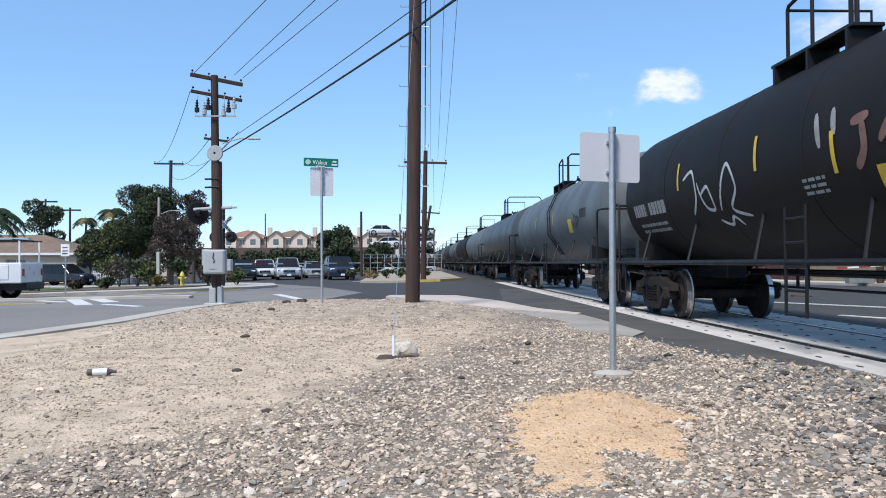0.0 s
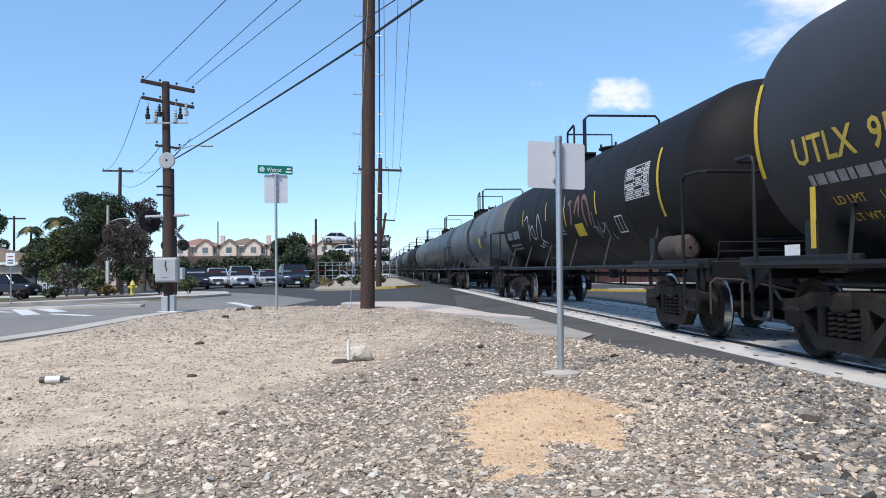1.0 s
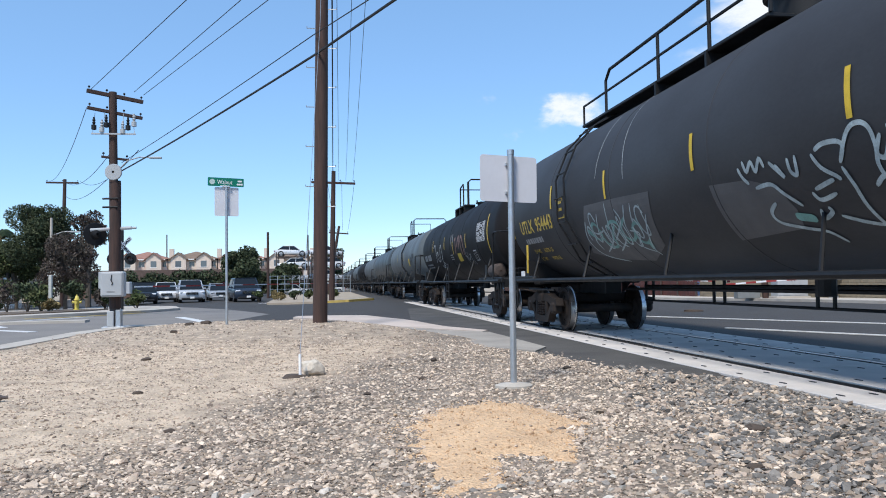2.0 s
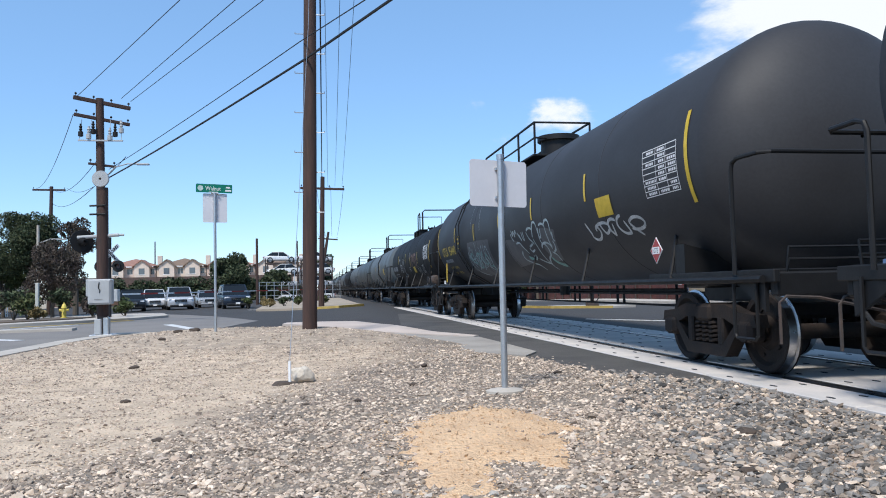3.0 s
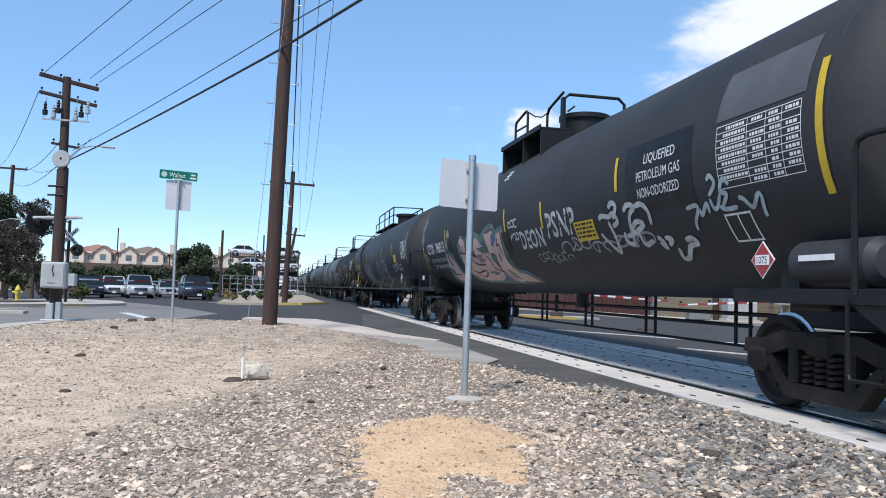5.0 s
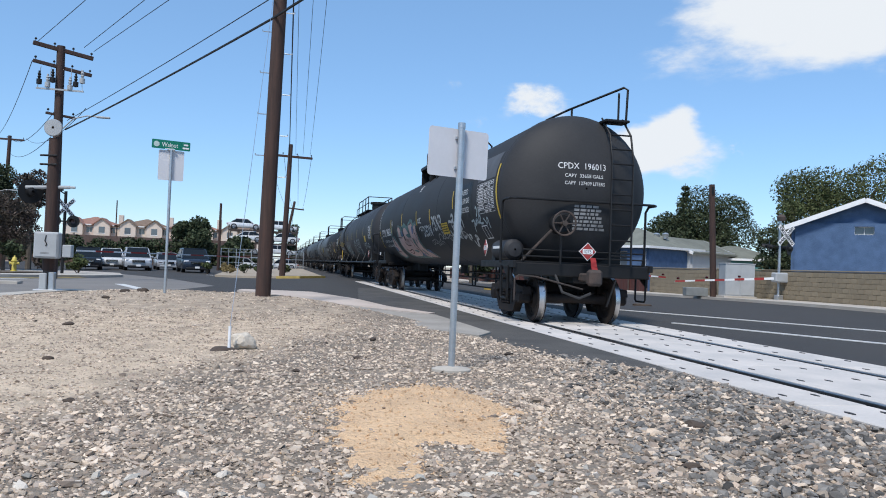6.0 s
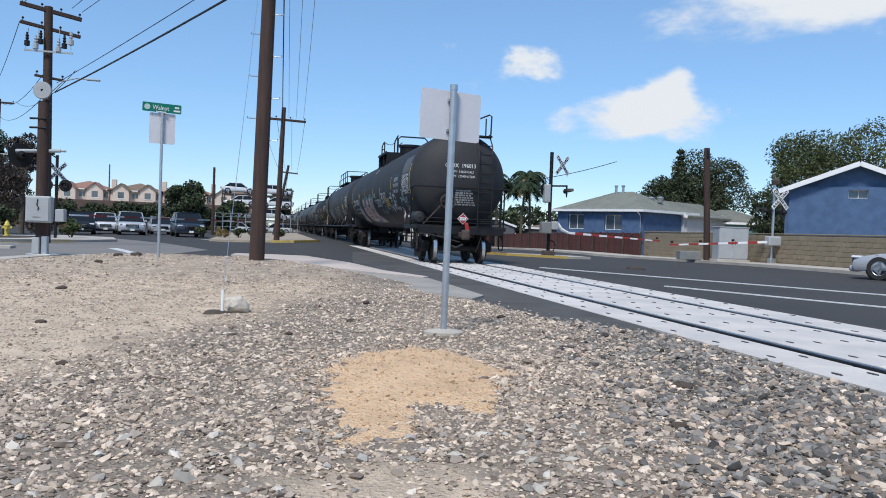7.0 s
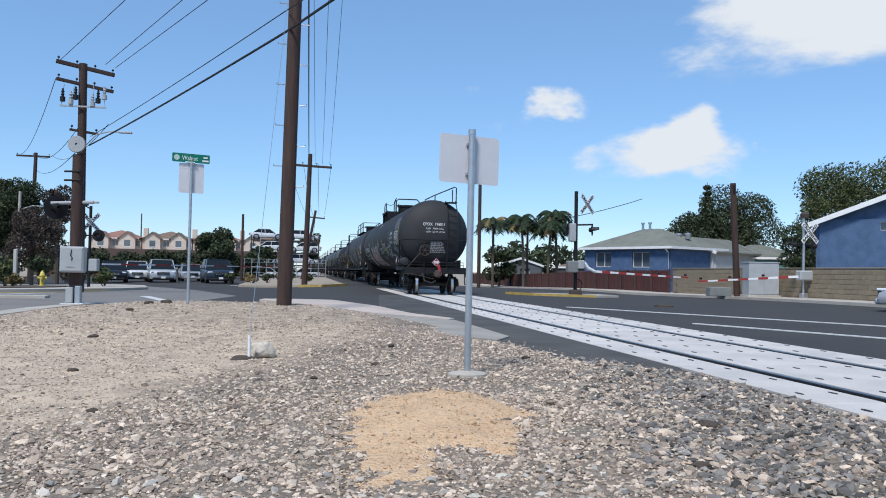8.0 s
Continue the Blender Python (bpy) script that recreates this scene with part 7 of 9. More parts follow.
# utility cabinet and pole in front of the wall
cb = thing("utility_cabinet", pose(15.95, 32.9, road_z(15.9, 33) + 0.12, 0, 0, -8), "light grey metal utility cabinet on a low plinth", "cabinet")
tagged_box("body", (0, 0, 0.85), (1.45, 0.75, 1.55), GREY_BOX, cb, 0.03)
tagged_box("plinth", (0, 0, 0.04), (1.6, 0.9, 0.12), CONCRETE, cb, 0.01)
tagged_box("cap", (0, 0, 1.64), (1.5, 0.8, 0.05), GREY_BOX, cb, 0.01)
for x in (-0.36, 0.36):
    d_ = tagged_box("door", (x, -0.385, 0.86), (0.68, 0.02, 1.42), GREY_BOX, cb, 0.008)
    tagged_box("handle", (x * 0.2, -0.41, 0.9), (0.03, 0.03, 0.16), BLACK, d_, 0.006)
cb2 = thing("transformer_box", pose(14.55, 34.2, road_z(14.5, 34) + 0.12, 0, 0, -8), "low grey green pad box beside the pole", "cabinet")
tagged_box("body", (0, 0, 0.22), (1.1, 0.5, 0.42), GREY_DARK, cb2, 0.02)
p4 = pole("utility_pole", (15.45, 34.0, road_z(15.4, 34)), (15.15, 34.0, 5.55), 0.17, 0.14, "cut-off brown wooden pole by the block wall", 12)
s = Shape()
s.box((-0.33, -0.15, 5.35), (0.1, 0.06, 0.35))
part("bracket", s, BLACK, p4)
pole("utility_pole", (9.0, 62, -0.4), (9.0, 62, 8.6), 0.16, 0.14, "plain dark pole across the road")

# ---- trees ----
def leaves(name, clumps, count, size, mat, parent, seed, droop=0.0):
    """A crown: many small leaf blades scattered in uneven clumps (x, y, z, radius)."""
    r = np.random.RandomState(seed)
    c = np.array(clumps, float)
    w = c[:, 3] ** 2
    k = r.choice(len(c), count, p=w / w.sum())
    d = r.normal(size=(count, 3))
    d /= np.linalg.norm(d, axis=1)[:, None]
    rad = r.uniform(0.45, 1.0, count) ** 0.6
    p = c[k, :3] + d * (c[k, 3] * rad)[:, None] * np.array([1, 1, 0.8])
    p[:, 2] -= droop * r.uniform(0, 1, count) * c[k, 3]
    a = r.normal(size=(count, 3))
    a /= np.linalg.norm(a, axis=1)[:, None]
    b = np.cross(a, r.normal(size=(count, 3)))
    b /= np.linalg.norm(b, axis=1)[:, None]
    s = size * r.uniform(0.6, 1.4, count)[:, None]
    v = np.stack([p - a * s, p + b * s * 0.45, p + a * s, p - b * s * 0.45], 1).reshape(-1, 3)
    f = np.arange(4 * count).reshape(-1, 4)
    return part(name, raw_mesh(name, v, f, [mat]), None, parent)


def tree(at, height, width, mat, label, seed, trunk=0.35, count=3800, leaf=0.22, clumps=16, low=0.35, name="tree", droop=0.0):
    r = random.Random(seed)
    t = thing(name, at, label, "tree")
    s = Shape()
    fork = height * trunk
    s.tube([(0, 0, -0.3), (0.05 * r.uniform(-1, 1), 0.05, fork * 0.5), (0.1 * r.uniform(-1, 1), 0, fork)], [height * 0.03, height * 0.024, height * 0.02], 8)
    cl = []
    for k in range(clumps):
        a = 2 * math.pi * k / clumps + r.uniform(-0.3, 0.3)
        q = r.uniform(0.15, 1.0) ** 0.7 * width / 2 * 0.78
        zz = height * r.uniform(low, 0.9)
        edge = 1 - 0.55 * abs((zz / height - 0.6) / 0.45)
        p = (math.cos(a) * q * edge, math.sin(a) * q * edge, zz)
        cl.append((*p, width * r.uniform(0.13, 0.24)))
        s.tube([(0, 0, fork * r.uniform(0.7, 1)), (p[0] * 0.5, p[1] * 0.5, (fork + p[2]) / 2 + 0.1 * height), p], [height * 0.013, height * 0.008, height * 0.003], 5)
    part("trunk", s, BARK, t)
    leaves("crown", cl, count, leaf, mat, t, seed, droop)
    return t


def shrub(at, h, w, mat, label, seed, count=700, leaf=0.12):
    r = random.Random(seed)
    t = thing("shrub", at, label, "shrub")
    s = Shape()
    cl = []
    for k in range(7):
        a = r.uniform(0, 6.28)
        q = r.uniform(0, 0.7) * w / 2
        p = (math.cos(a) * q, math.sin(a) * q, h * r.uniform(0.35, 0.8))
        cl.append((*p, h * r.uniform(0.2, 0.35)))
        s.tube([(0, 0, -0.1), p], [0.03, 0.01], 5)
    part("stem", s, BARK, t)
    leaves("foliage", cl, count, leaf, mat, t, seed)
    return t


def palm(at, height, seed, label, fronds=16, reach=2.2):
    r = random.Random(seed)
    t = thing("palm_tree", at, label, "palm")
    s = Shape()
    lean = r.uniform(-0.4, 0.4)
    pts = [(lean * (k / 8) ** 2, 0, height * k / 8 - 0.2 * (k == 0)) for k in range(9)]
    s.tube(pts, [0.17 - 0.006 * k for k in range(9)], 8)
    part("trunk", s, BARK, t)
    top = Vector(pts[-1])
    for k in range(fronds):
        a = 2 * math.pi * k / fronds + r.uniform(-0.15, 0.15)
        up = r.uniform(-0.2, 1.0)
        ln = reach * r.uniform(0.8, 1.15)
        s = Shape()
        mid = []
        for j in range(9):
            u = j / 8
            mid.append(top + Vector((math.cos(a) * ln * u * (1 - 0.15 * u), math.sin(a) * ln * u * (1 - 0.15 * u), ln * (up * u - (0.55 + up * 0.6) * u * u))))
        s.tube(mid, [0.03 - 0.003 * j for j in range(9)], 4)
        side = Vector((-math.sin(a), math.cos(a), 0))
        for j in range(1, 9):
            for m in (0, 0.25, 0.5, 0.75):
                c0 = mid[j - 1].lerp(mid[j], m)
                for sg in (-1, 1):
                    q = c0 + side * sg * 0.6 * (1 - 0.5 * abs(j / 8 - 0.4)) + Vector((math.cos(a) * 0.22, math.sin(a) * 0.22, -0.28 - 0.25 * r.random()))
                    e = (mid[j] - mid[j - 1]).normalized() * 0.07
                    s.add([c0 - e, c0 + e, q], [(0, 1, 2)])
        part("frond", s, LEAF_PALM if k % 9 else LEAF_DRY, t, smooth=0)
    return t


tree(pose(44.2, 60, -0.5), 12.0, 14.5, LEAF_MID, "large broad green tree behind the blue house", 101, 0.2, 42000, 0.13, 46, 0.2)
tree(pose(38.2, 57, -0.5), 8.6, 7, LEAF_MID, "loose green tree beside the blue house", 102, 0.3, 15000, 0.12, 22, 0.2)
tree(pose(42, 78, -0.6), 11.2, 11, LEAF_DARK, "rounded grey-green tree behind the roofs", 103, 0.25, 26000, 0.14, 30, 0.2)
tree(pose(36.5, 76, -0.6), 8.5, 9, LEAF_DARK, "dark dense tree behind the bungalow", 104, 0.25, 18000, 0.14, 24, 0.2)
tree(pose(31.0, 50, -0.4), 5.2, 4.5, LEAF_DARK, "dark leafy tree at the gable", 110, 0.2, 6000, 0.13, 14, 0.15)
cf = thing("conifer", pose(37.0, 75, -0.6), "tall narrow tiered conifer", "tree")
s = Shape()
s.tube([(0, 0, -0.3), (0, 0, 11.6)], [0.2, 0.03], 8)
part("trunk", s, BARK, cf)
cl = []
for k in range(14):
    z = 3.0 + 0.62 * k
    q = 1.75 * (1 - k / 15)
    cl += [(math.cos(a + k) * q * 0.7, math.sin(a + k) * q * 0.7, z, 0.22 + 0.3 * q) for a in (0, 1.26, 2.5, 3.77, 5.0)]
leaves("crown", cl, 5200, 0.16, LEAF_DARK, cf, 105)
for k, (x, y, h) in enumerate(((15.0, 81, 7.4), (18.2, 80, 7.7), (19.8, 84, 7.3), (22.0, 80, 8.2), (20.6, 79, 7.0))):
    palm(pose(x, y, -0.8), h, 120 + k, "slim palm with a ragged green crown", 28, 2.5)
tree(pose(17.6, 88, -0.8), 5.0, 5, LEAF_DARK, "dark shrub-like tree behind the palms", 107, 0.2, 1800, 0.25, 12, 0.15)
for k, (x, y, h, w) in enumerate(((24, 100, 5.5, 8), (32, 110, 6.5, 9), (12, 120, 5, 8), (4, 150, 5, 9))):
    tree(pose(x, y, -0.8), h, w, LEAF_DARK, "distant dark tree behind the houses", 160 + k, 0.2, 1500, 0.35, 12, 0.15)

# ---- the left side of the street ----
# raised corner with a kerb
CORNER = [(-60, 34), (-30, 31.5), (-21, 29.5), (-17.2, 30.2), (-14.9, 32.5), (-13.6, 36), (-13.2, 41), (-14.5, 47), (-19, 52), (-30, 56), (-60, 60)]
tagged(new("pavement_west", sheet("pavement_west", CORNER, lambda x, y: road_z(x, y) + 0.12, [CONCRETE], 2.0, 0.2)), "pale concrete corner pavement with a kerb", "pavement", kind="structure")
PLANT = [(-55, 37.5), (-30, 35.5), (-22, 34), (-18.5, 34.5), (-16.6, 37), (-17, 42), (-20, 46), (-30, 50), (-55, 55)]
SOIL = material("planting_soil", (0.13, 0.10, 0.075), 0.95, scale=2, vary=0.3, fine=40, bump=0.6)
tagged(new("planting_bed", sheet("planting_bed", PLANT, lambda x, y: road_z(x, y) + 0.17, [SOIL], 2.0, 0.1)), "dark soil bed behind the pavement", "ground", kind="structure")
LAWN_EDGE = [(-60, 42), (-34, 40.5), (-25, 40.2), (-24.5, 47), (-60, 58)]
tagged(new("lawn", sheet("lawn", LAWN_EDGE, lambda x, y: road_z(x, y) + 0.2, [LAWN], 2.0, 0.1)), "mown green front lawn", "lawn", kind="structure")
band("yellow_kerb", [(-16.6, 29.6), (-15.1, 30.4), (-14.4, 32.5), (-13.8, 35.3)], 0.4, road_z, YELLOW, "yellow painted strip on the street", "road marking", 0.02)
band("yellow_kerb", [(-24, 23.0), (-19.0, 22.2), (-16.2, 21.9)], 0.35, road_z, YELLOW, "yellow painted strip on the street", "road marking", 0.02)
band("median_kerb", [(-27, 26.2), (-19, 25.0), (-15.2, 24.4), (-13.0, 24.6)], 0.7, road_z, CONCRETE, "low pale concrete traffic divider", "kerb", 0.08)
# far pavement and island at the second pole
ISLE = [(-9.5, 50.5), (-4.5, 46.5), (-2.9, 48.5), (-2.9, 90), (-10.5, 90)]
tagged(new("pavement_north", sheet("pavement_north", ISLE, lambda x, y: road_z(x, y) + 0.13, [DIRT], 3.0, 0.2)), "dusty verge between the street and the track", "pavement", kind="structure")
band("yellow_kerb", [(-5.6, 46.9), (-4.4, 46.3), (-2.85, 48.0)], 0.4, road_z, YELLOW, "yellow painted kerb at the corner", "kerb", 0.14)

hy_ = thing("fire_hydrant", pose(-18.6, 42.2, road_z(-18.6, 42) + 0.15), "yellow fire hydrant standing in the planting", "hydrant")
HYD = material("hydrant_yellow", (0.62, 0.50, 0.10), 0.5, scale=6, vary=0.12)
s = Shape()
s.lathe([(0, 0.17), (0.05, 0.17), (0.06, 0.11), (0.5, 0.11), (0.52, 0.15), (0.56, 0.15), (0.58, 0.12), (0.7, 0.09), (0.76, 0.03), (0.82, 0.03), (0.82, 0.005)], (0, 0, 0), "z", 14)
part("barrel", s, HYD, hy_)
for a in ((-0.2, 0, 0.42), (0.2, 0, 0.42), (0, -0.2, 0.4)):
    s = Shape()
    s.tube([(0, 0, a[2]), a], 0.06, 10)
    s.tube([a, (a[0] * 1.15, a[1] * 1.15, a[2])], 0.075, 10)
    part("nozzle_cap", s, HYD, hy_)
wp = thing("white_post", pose(-20.0, 42.5, road_z(-20, 42)), "weathered pale square post among the shrubs", "post")
tagged_box("shaft", (0, 0, 1.0), (0.16, 0.16, 2.1), material("pale_post", (0.5, 0.5, 0.46), 0.8, scale=4, vary=0.15), wp, 0.02)
lp = thing("street_lamp", pose(-25.1, 58, -0.5), "pale concrete street lamp with a short arm", "street lamp")
s = Shape()
s.tube([(0, 0, 0), (0, 0, 6.6)], [0.14, 0.09], 10)
part("column", s, CONCRETE, lp)
s = Shape()
s.tube([(0, 0, 5.3), (0.8, 0, 5.6), (1.4, 0, 5.6)], 0.04, 8)
s.box((1.6, 0, 5.58), (0.6, 0.2, 0.1), bevel=0.03)
part("lamp_head", s, GREY_BOX, lp)
sl = thing("road_sign", pose(-18.95, 29.0, road_z(-18.95, 29) + 0.1), "small white sign on a thin post at the kerb", "road sign")
s = Shape()
s.tube([(0, 0, 0), (0, 0, 1.88)], 0.03, 8)
part("post", s, GALV, sl)
part("sign_sheet", sign_sheet(0.32, 0.46, 0.02), WHITE, sl, at=pose(0, -0.04, 1.63))
for z in (1.73, 1.60, 1.50):
    tagged_box("writing_bar", (0, -0.046, z), (0.2, 0.004, 0.035), RED if z > 1.7 else BLACK, sl, 0)

pf = thing("picket_fence", pose(-31.7, 66, -0.5), "white picket fence in a front garden", "fence")
for k in range(24):
    tagged_box("picket", (-1.7 + 0.147 * k, 0, 0.5 + (0.12 if k in (0, 12, 23) else 0)), (0.07, 0.03, 1.05 + (0.25 if k in (0, 12, 23) else 0)), WHITE, pf, 0)
for z in (0.25, 0.8):
    tagged_box("rail", (0, 0.03, z), (3.5, 0.03, 0.07), WHITE, pf, 0)
shell_house("house", pose(-42.6, 70.5, -0.5, 0, 0, 4), 15, 9, 2.55, TAN_STUCCO, SHINGLE_BROWN, 1.75, "tan stucco house with a brown shingle hip roof", "hip", ((2.5, 1.5, 1.6, 1.1),), 0.5)
shell_house("house", pose(-43, 92, -0.5, 0, 0, 20), 12, 9, 3.0, TAN_STUCCO, SHINGLE_BROWN, 1.8, "brown-roofed house among trees", "hip")

tree(pose(-26.2, 60, -0.5), 8.1, 5.4, LEAF_DARK, "large dark broad-leaved street tree", 201, 0.4, 26000, 0.095, 30, 0.45)
tree(pose(-22.6, 58, -0.5), 7.4, 3.6, LEAF_PURPLE, "open tree with thin greyish foliage", 202, 0.45, 3300, 0.122, 12, 0.5)
tree(pose(-21.6, 50, -0.5), 4.8, 4.4, LEAF_PURPLE, "purple-leaved tree at the corner", 203, 0.3, 11000, 0.085, 14, 0.3)
tree(pose(-29.6, 64, -0.5), 5.2, 5, LEAF_MID, "dense green tree behind the fence", 204, 0.25, 11000, 0.11, 12, 0.2)
tree(pose(-33.0, 72, -0.5), 5.2, 5, LEAF_MID, "light green garden tree", 205, 0.25, 5720, 0.15, 12, 0.2)
tree(pose(-37.5, 78, -0.5), 4.8, 5.5, LEAF_DARK, "dark garden tree behind the house", 206, 0.25, 4840, 0.163, 12, 0.2)
tree(pose(-47.5, 88, -0.5), 9.0, 6.5, LEAF_DARK, "dark conifer-like tree behind the roof", 207, 0.2, 7920, 0.177, 16, 0.2)
tree(pose(-31.0, 60, -0.5), 3.2, 2.4, LEAF_MID, "small yellow-green tree on the lawn", 208, 0.4, 2640, 0.095, 9, 0.4)
tree(pose(-41, 84, -0.5), 6.5, 5, LEAF_DARK, "dark tree in the gardens", 209, 0.25, 4400, 0.177, 10, 0.2)
palm(pose(-31.2, 46, -0.5), 4.6, 220, "feathery palm at the edge of the street", 18, 2.3)
palm(pose(-33.0, 70, -0.5), 6.4, 221, "slim palm far off behind the houses", 12, 1.6)
palm(pose(-45.5, 93, -0.5), 7.0, 222, "slim palm far off behind the houses", 12, 1.8)
rs_ = random.Random(9)
for k, (x, y, h, w) in enumerate(((-16.6, 41, 0.9, 1.3), (-17.4, 43, 1.2, 1.4), (-15.9, 43.5, 1.0, 1.5), (-19.4, 40.5, 0.7, 1.0), (-21.2, 38.4, 0.6, 1.3), (-22.8, 38.6, 0.55, 1.3), (-24.6, 38.6, 0.5, 1.4), (-26.5, 38.9, 0.5, 1.4), (-20.8, 43.5, 1.5, 1.3), (-22.2, 45.5, 2.0, 1.8), (-24.2, 48, 1.9, 2.0), (-26.3, 52, 2.2, 2.2), (-19.6, 45, 1.7, 1.2), (-18.2, 46, 1.2, 1.6))):
    shrub(pose(x, y, road_z(x, y) + 0.15), h, w, (LEAF_DARK, LEAF_PURPLE, LEAF_MID, LEAF_DRY)[k % 4 if k < 8 else k % 3], "low shrub in the corner planting", 240 + k, 520, 0.11)

# hedge, embankment and condominiums beyond the crossing street
hd = thing("hedge", pose(0, 0, 0), "long dark hedge below the houses", "hedge", kind="stuff")
rr = random.Random(6)
cl = []
for k in range(90):
    x = -42 + 34 * k / 89
    cl.append((x + rr.uniform(-0.4, 0.4), 118 + rr.uniform(-1, 1), rr.uniform(0.4, 2.6) if x < -12 else rr.uniform(0.2, 1.4), rr.uniform(0.9, 1.5)))
leaves("foliage", cl, 16000, 0.26, LEAF_DARK, hd, 250)
tree(pose(-15.6, 92, -0.4), 5.9, 6.4, LEAF_DARK, "low broad dark tree beyond the waiting cars", 251, 0.2, 9000, 0.17, 18, 0.2)
tree(pose(-10.5, 88, -0.4), 4.2, 4.6, LEAF_DARK, "scrubby dark tree by the storage yard", 252, 0.2, 1500, 0.25, 10, 0.2)
tree(pose(-4.2, 125, -0.4), 7.5, 5.0, LEAF_DARK, "dark tree at the end of the verge", 253, 0.2, 1800, 0.3, 10, 0.15)
wallm = Shape()
wallm.box((-27, 122, 1.5), (36, 0.3, 4.2))
tagged(part("retaining_wall", wallm, material("dark_brick", (0.13, 0.085, 0.07), 0.9, scale=3, vary=0.2, fine=20, bump=0.4), smooth=0), "dark brick retaining wall below the houses", "wall", kind="structure")
for k in range(4):
    x = -41.5 + 9.6 * k
    tr_ = shell_house("terraced_house", pose(x, 164, 1.0), 9.4, 9, 5.5, BEIGE_STUCCO if k % 2 else PINK_STUCCO, TILE_RED if k % 2 == 0 else SHINGLE_BROWN, 1.7, "pale stucco terraced house with a brown tiled roof", "hip", ((-0.2, 4.5, 1.1, 1.1), (4.0, 4.5, 0.9, 1.1)), 0.5)
    for bx in (-2.6, 2.3):
        s = Shape()
        s.box((bx, -5.2, 2.8), (2.9, 1.4, 5.6))
        s.prism([(bx - 1.45, 5.6), (bx + 1.45, 5.6), (bx, 6.7)], -5.9, -4.5, "y")
        bay = part("bay", s, BEIGE_STUCCO, tr_, smooth=0)
        s = Shape()
        s.prism([(bx - 1.8, 5.45), (bx, 6.85), (bx + 1.8, 5.45), (bx + 1.8, 5.28), (bx, 6.66), (bx - 1.8, 5.28)], -6.2, -2.0, "y")
        part("bay_roof", s, TILE_RED if k % 2 == 0 else SHINGLE_BROWN, bay, smooth=0)
        s = Shape()
        s.box((bx, -5.91, 4.5), (1.1, 0.04, 1.2))
        part("bay_window", s, PANE, bay, smooth=0)
        s = Shape()
        s.box((bx, -5.9, 3.84), (1.3, 0.12, 0.1))
        part("bay_sill", s, WHITE, bay, smooth=0)
    tagged_box("chimney", (4.4, 1.5, 6.9), (0.9, 0.8, 1.9), BEIGE_STUCCO, tr_, 0.03)

# ---- vehicles ----
def wheel_part(car, x, y, r=0.36, w=0.24):
    s = Shape()
    s.lathe([(-w / 2, r * 0.62), (-w / 2, r * 0.95), (-w / 2 + 0.03, r), (w / 2 - 0.03, r), (w / 2, r * 0.95), (w / 2, r * 0.62)], (0, 0, 0), "x", 18)
    t = part("wheel", s, TYRE, car, at=pose(x, y, r))
    s = Shape()
    sg = 1 if x > 0 else -1
    s.lathe([(sg * w * 0.42, r * 0.62), (sg * w * 0.3, r * 0.5), (sg * w * 0.36, 0.06), (sg * w * 0.4, 0.01)], (0, 0, 0), "x", 18)
    for k in range(5):
        a = 2 * math.pi * k / 5
        s.box((sg * w * 0.42, r * 0.33 * math.cos(a), r * 0.33 * math.sin(a)), (0.03, r * 0.16, r * 0.6), turn=Matrix.Rotation(-a + math.pi / 2, 3, "X"))
    part("rim", s, ALLOY, t)


LAMP_GLASS = plain("lamp_glass", (0.62, 0.64, 0.67), 0.15, 0.0, 0.5)


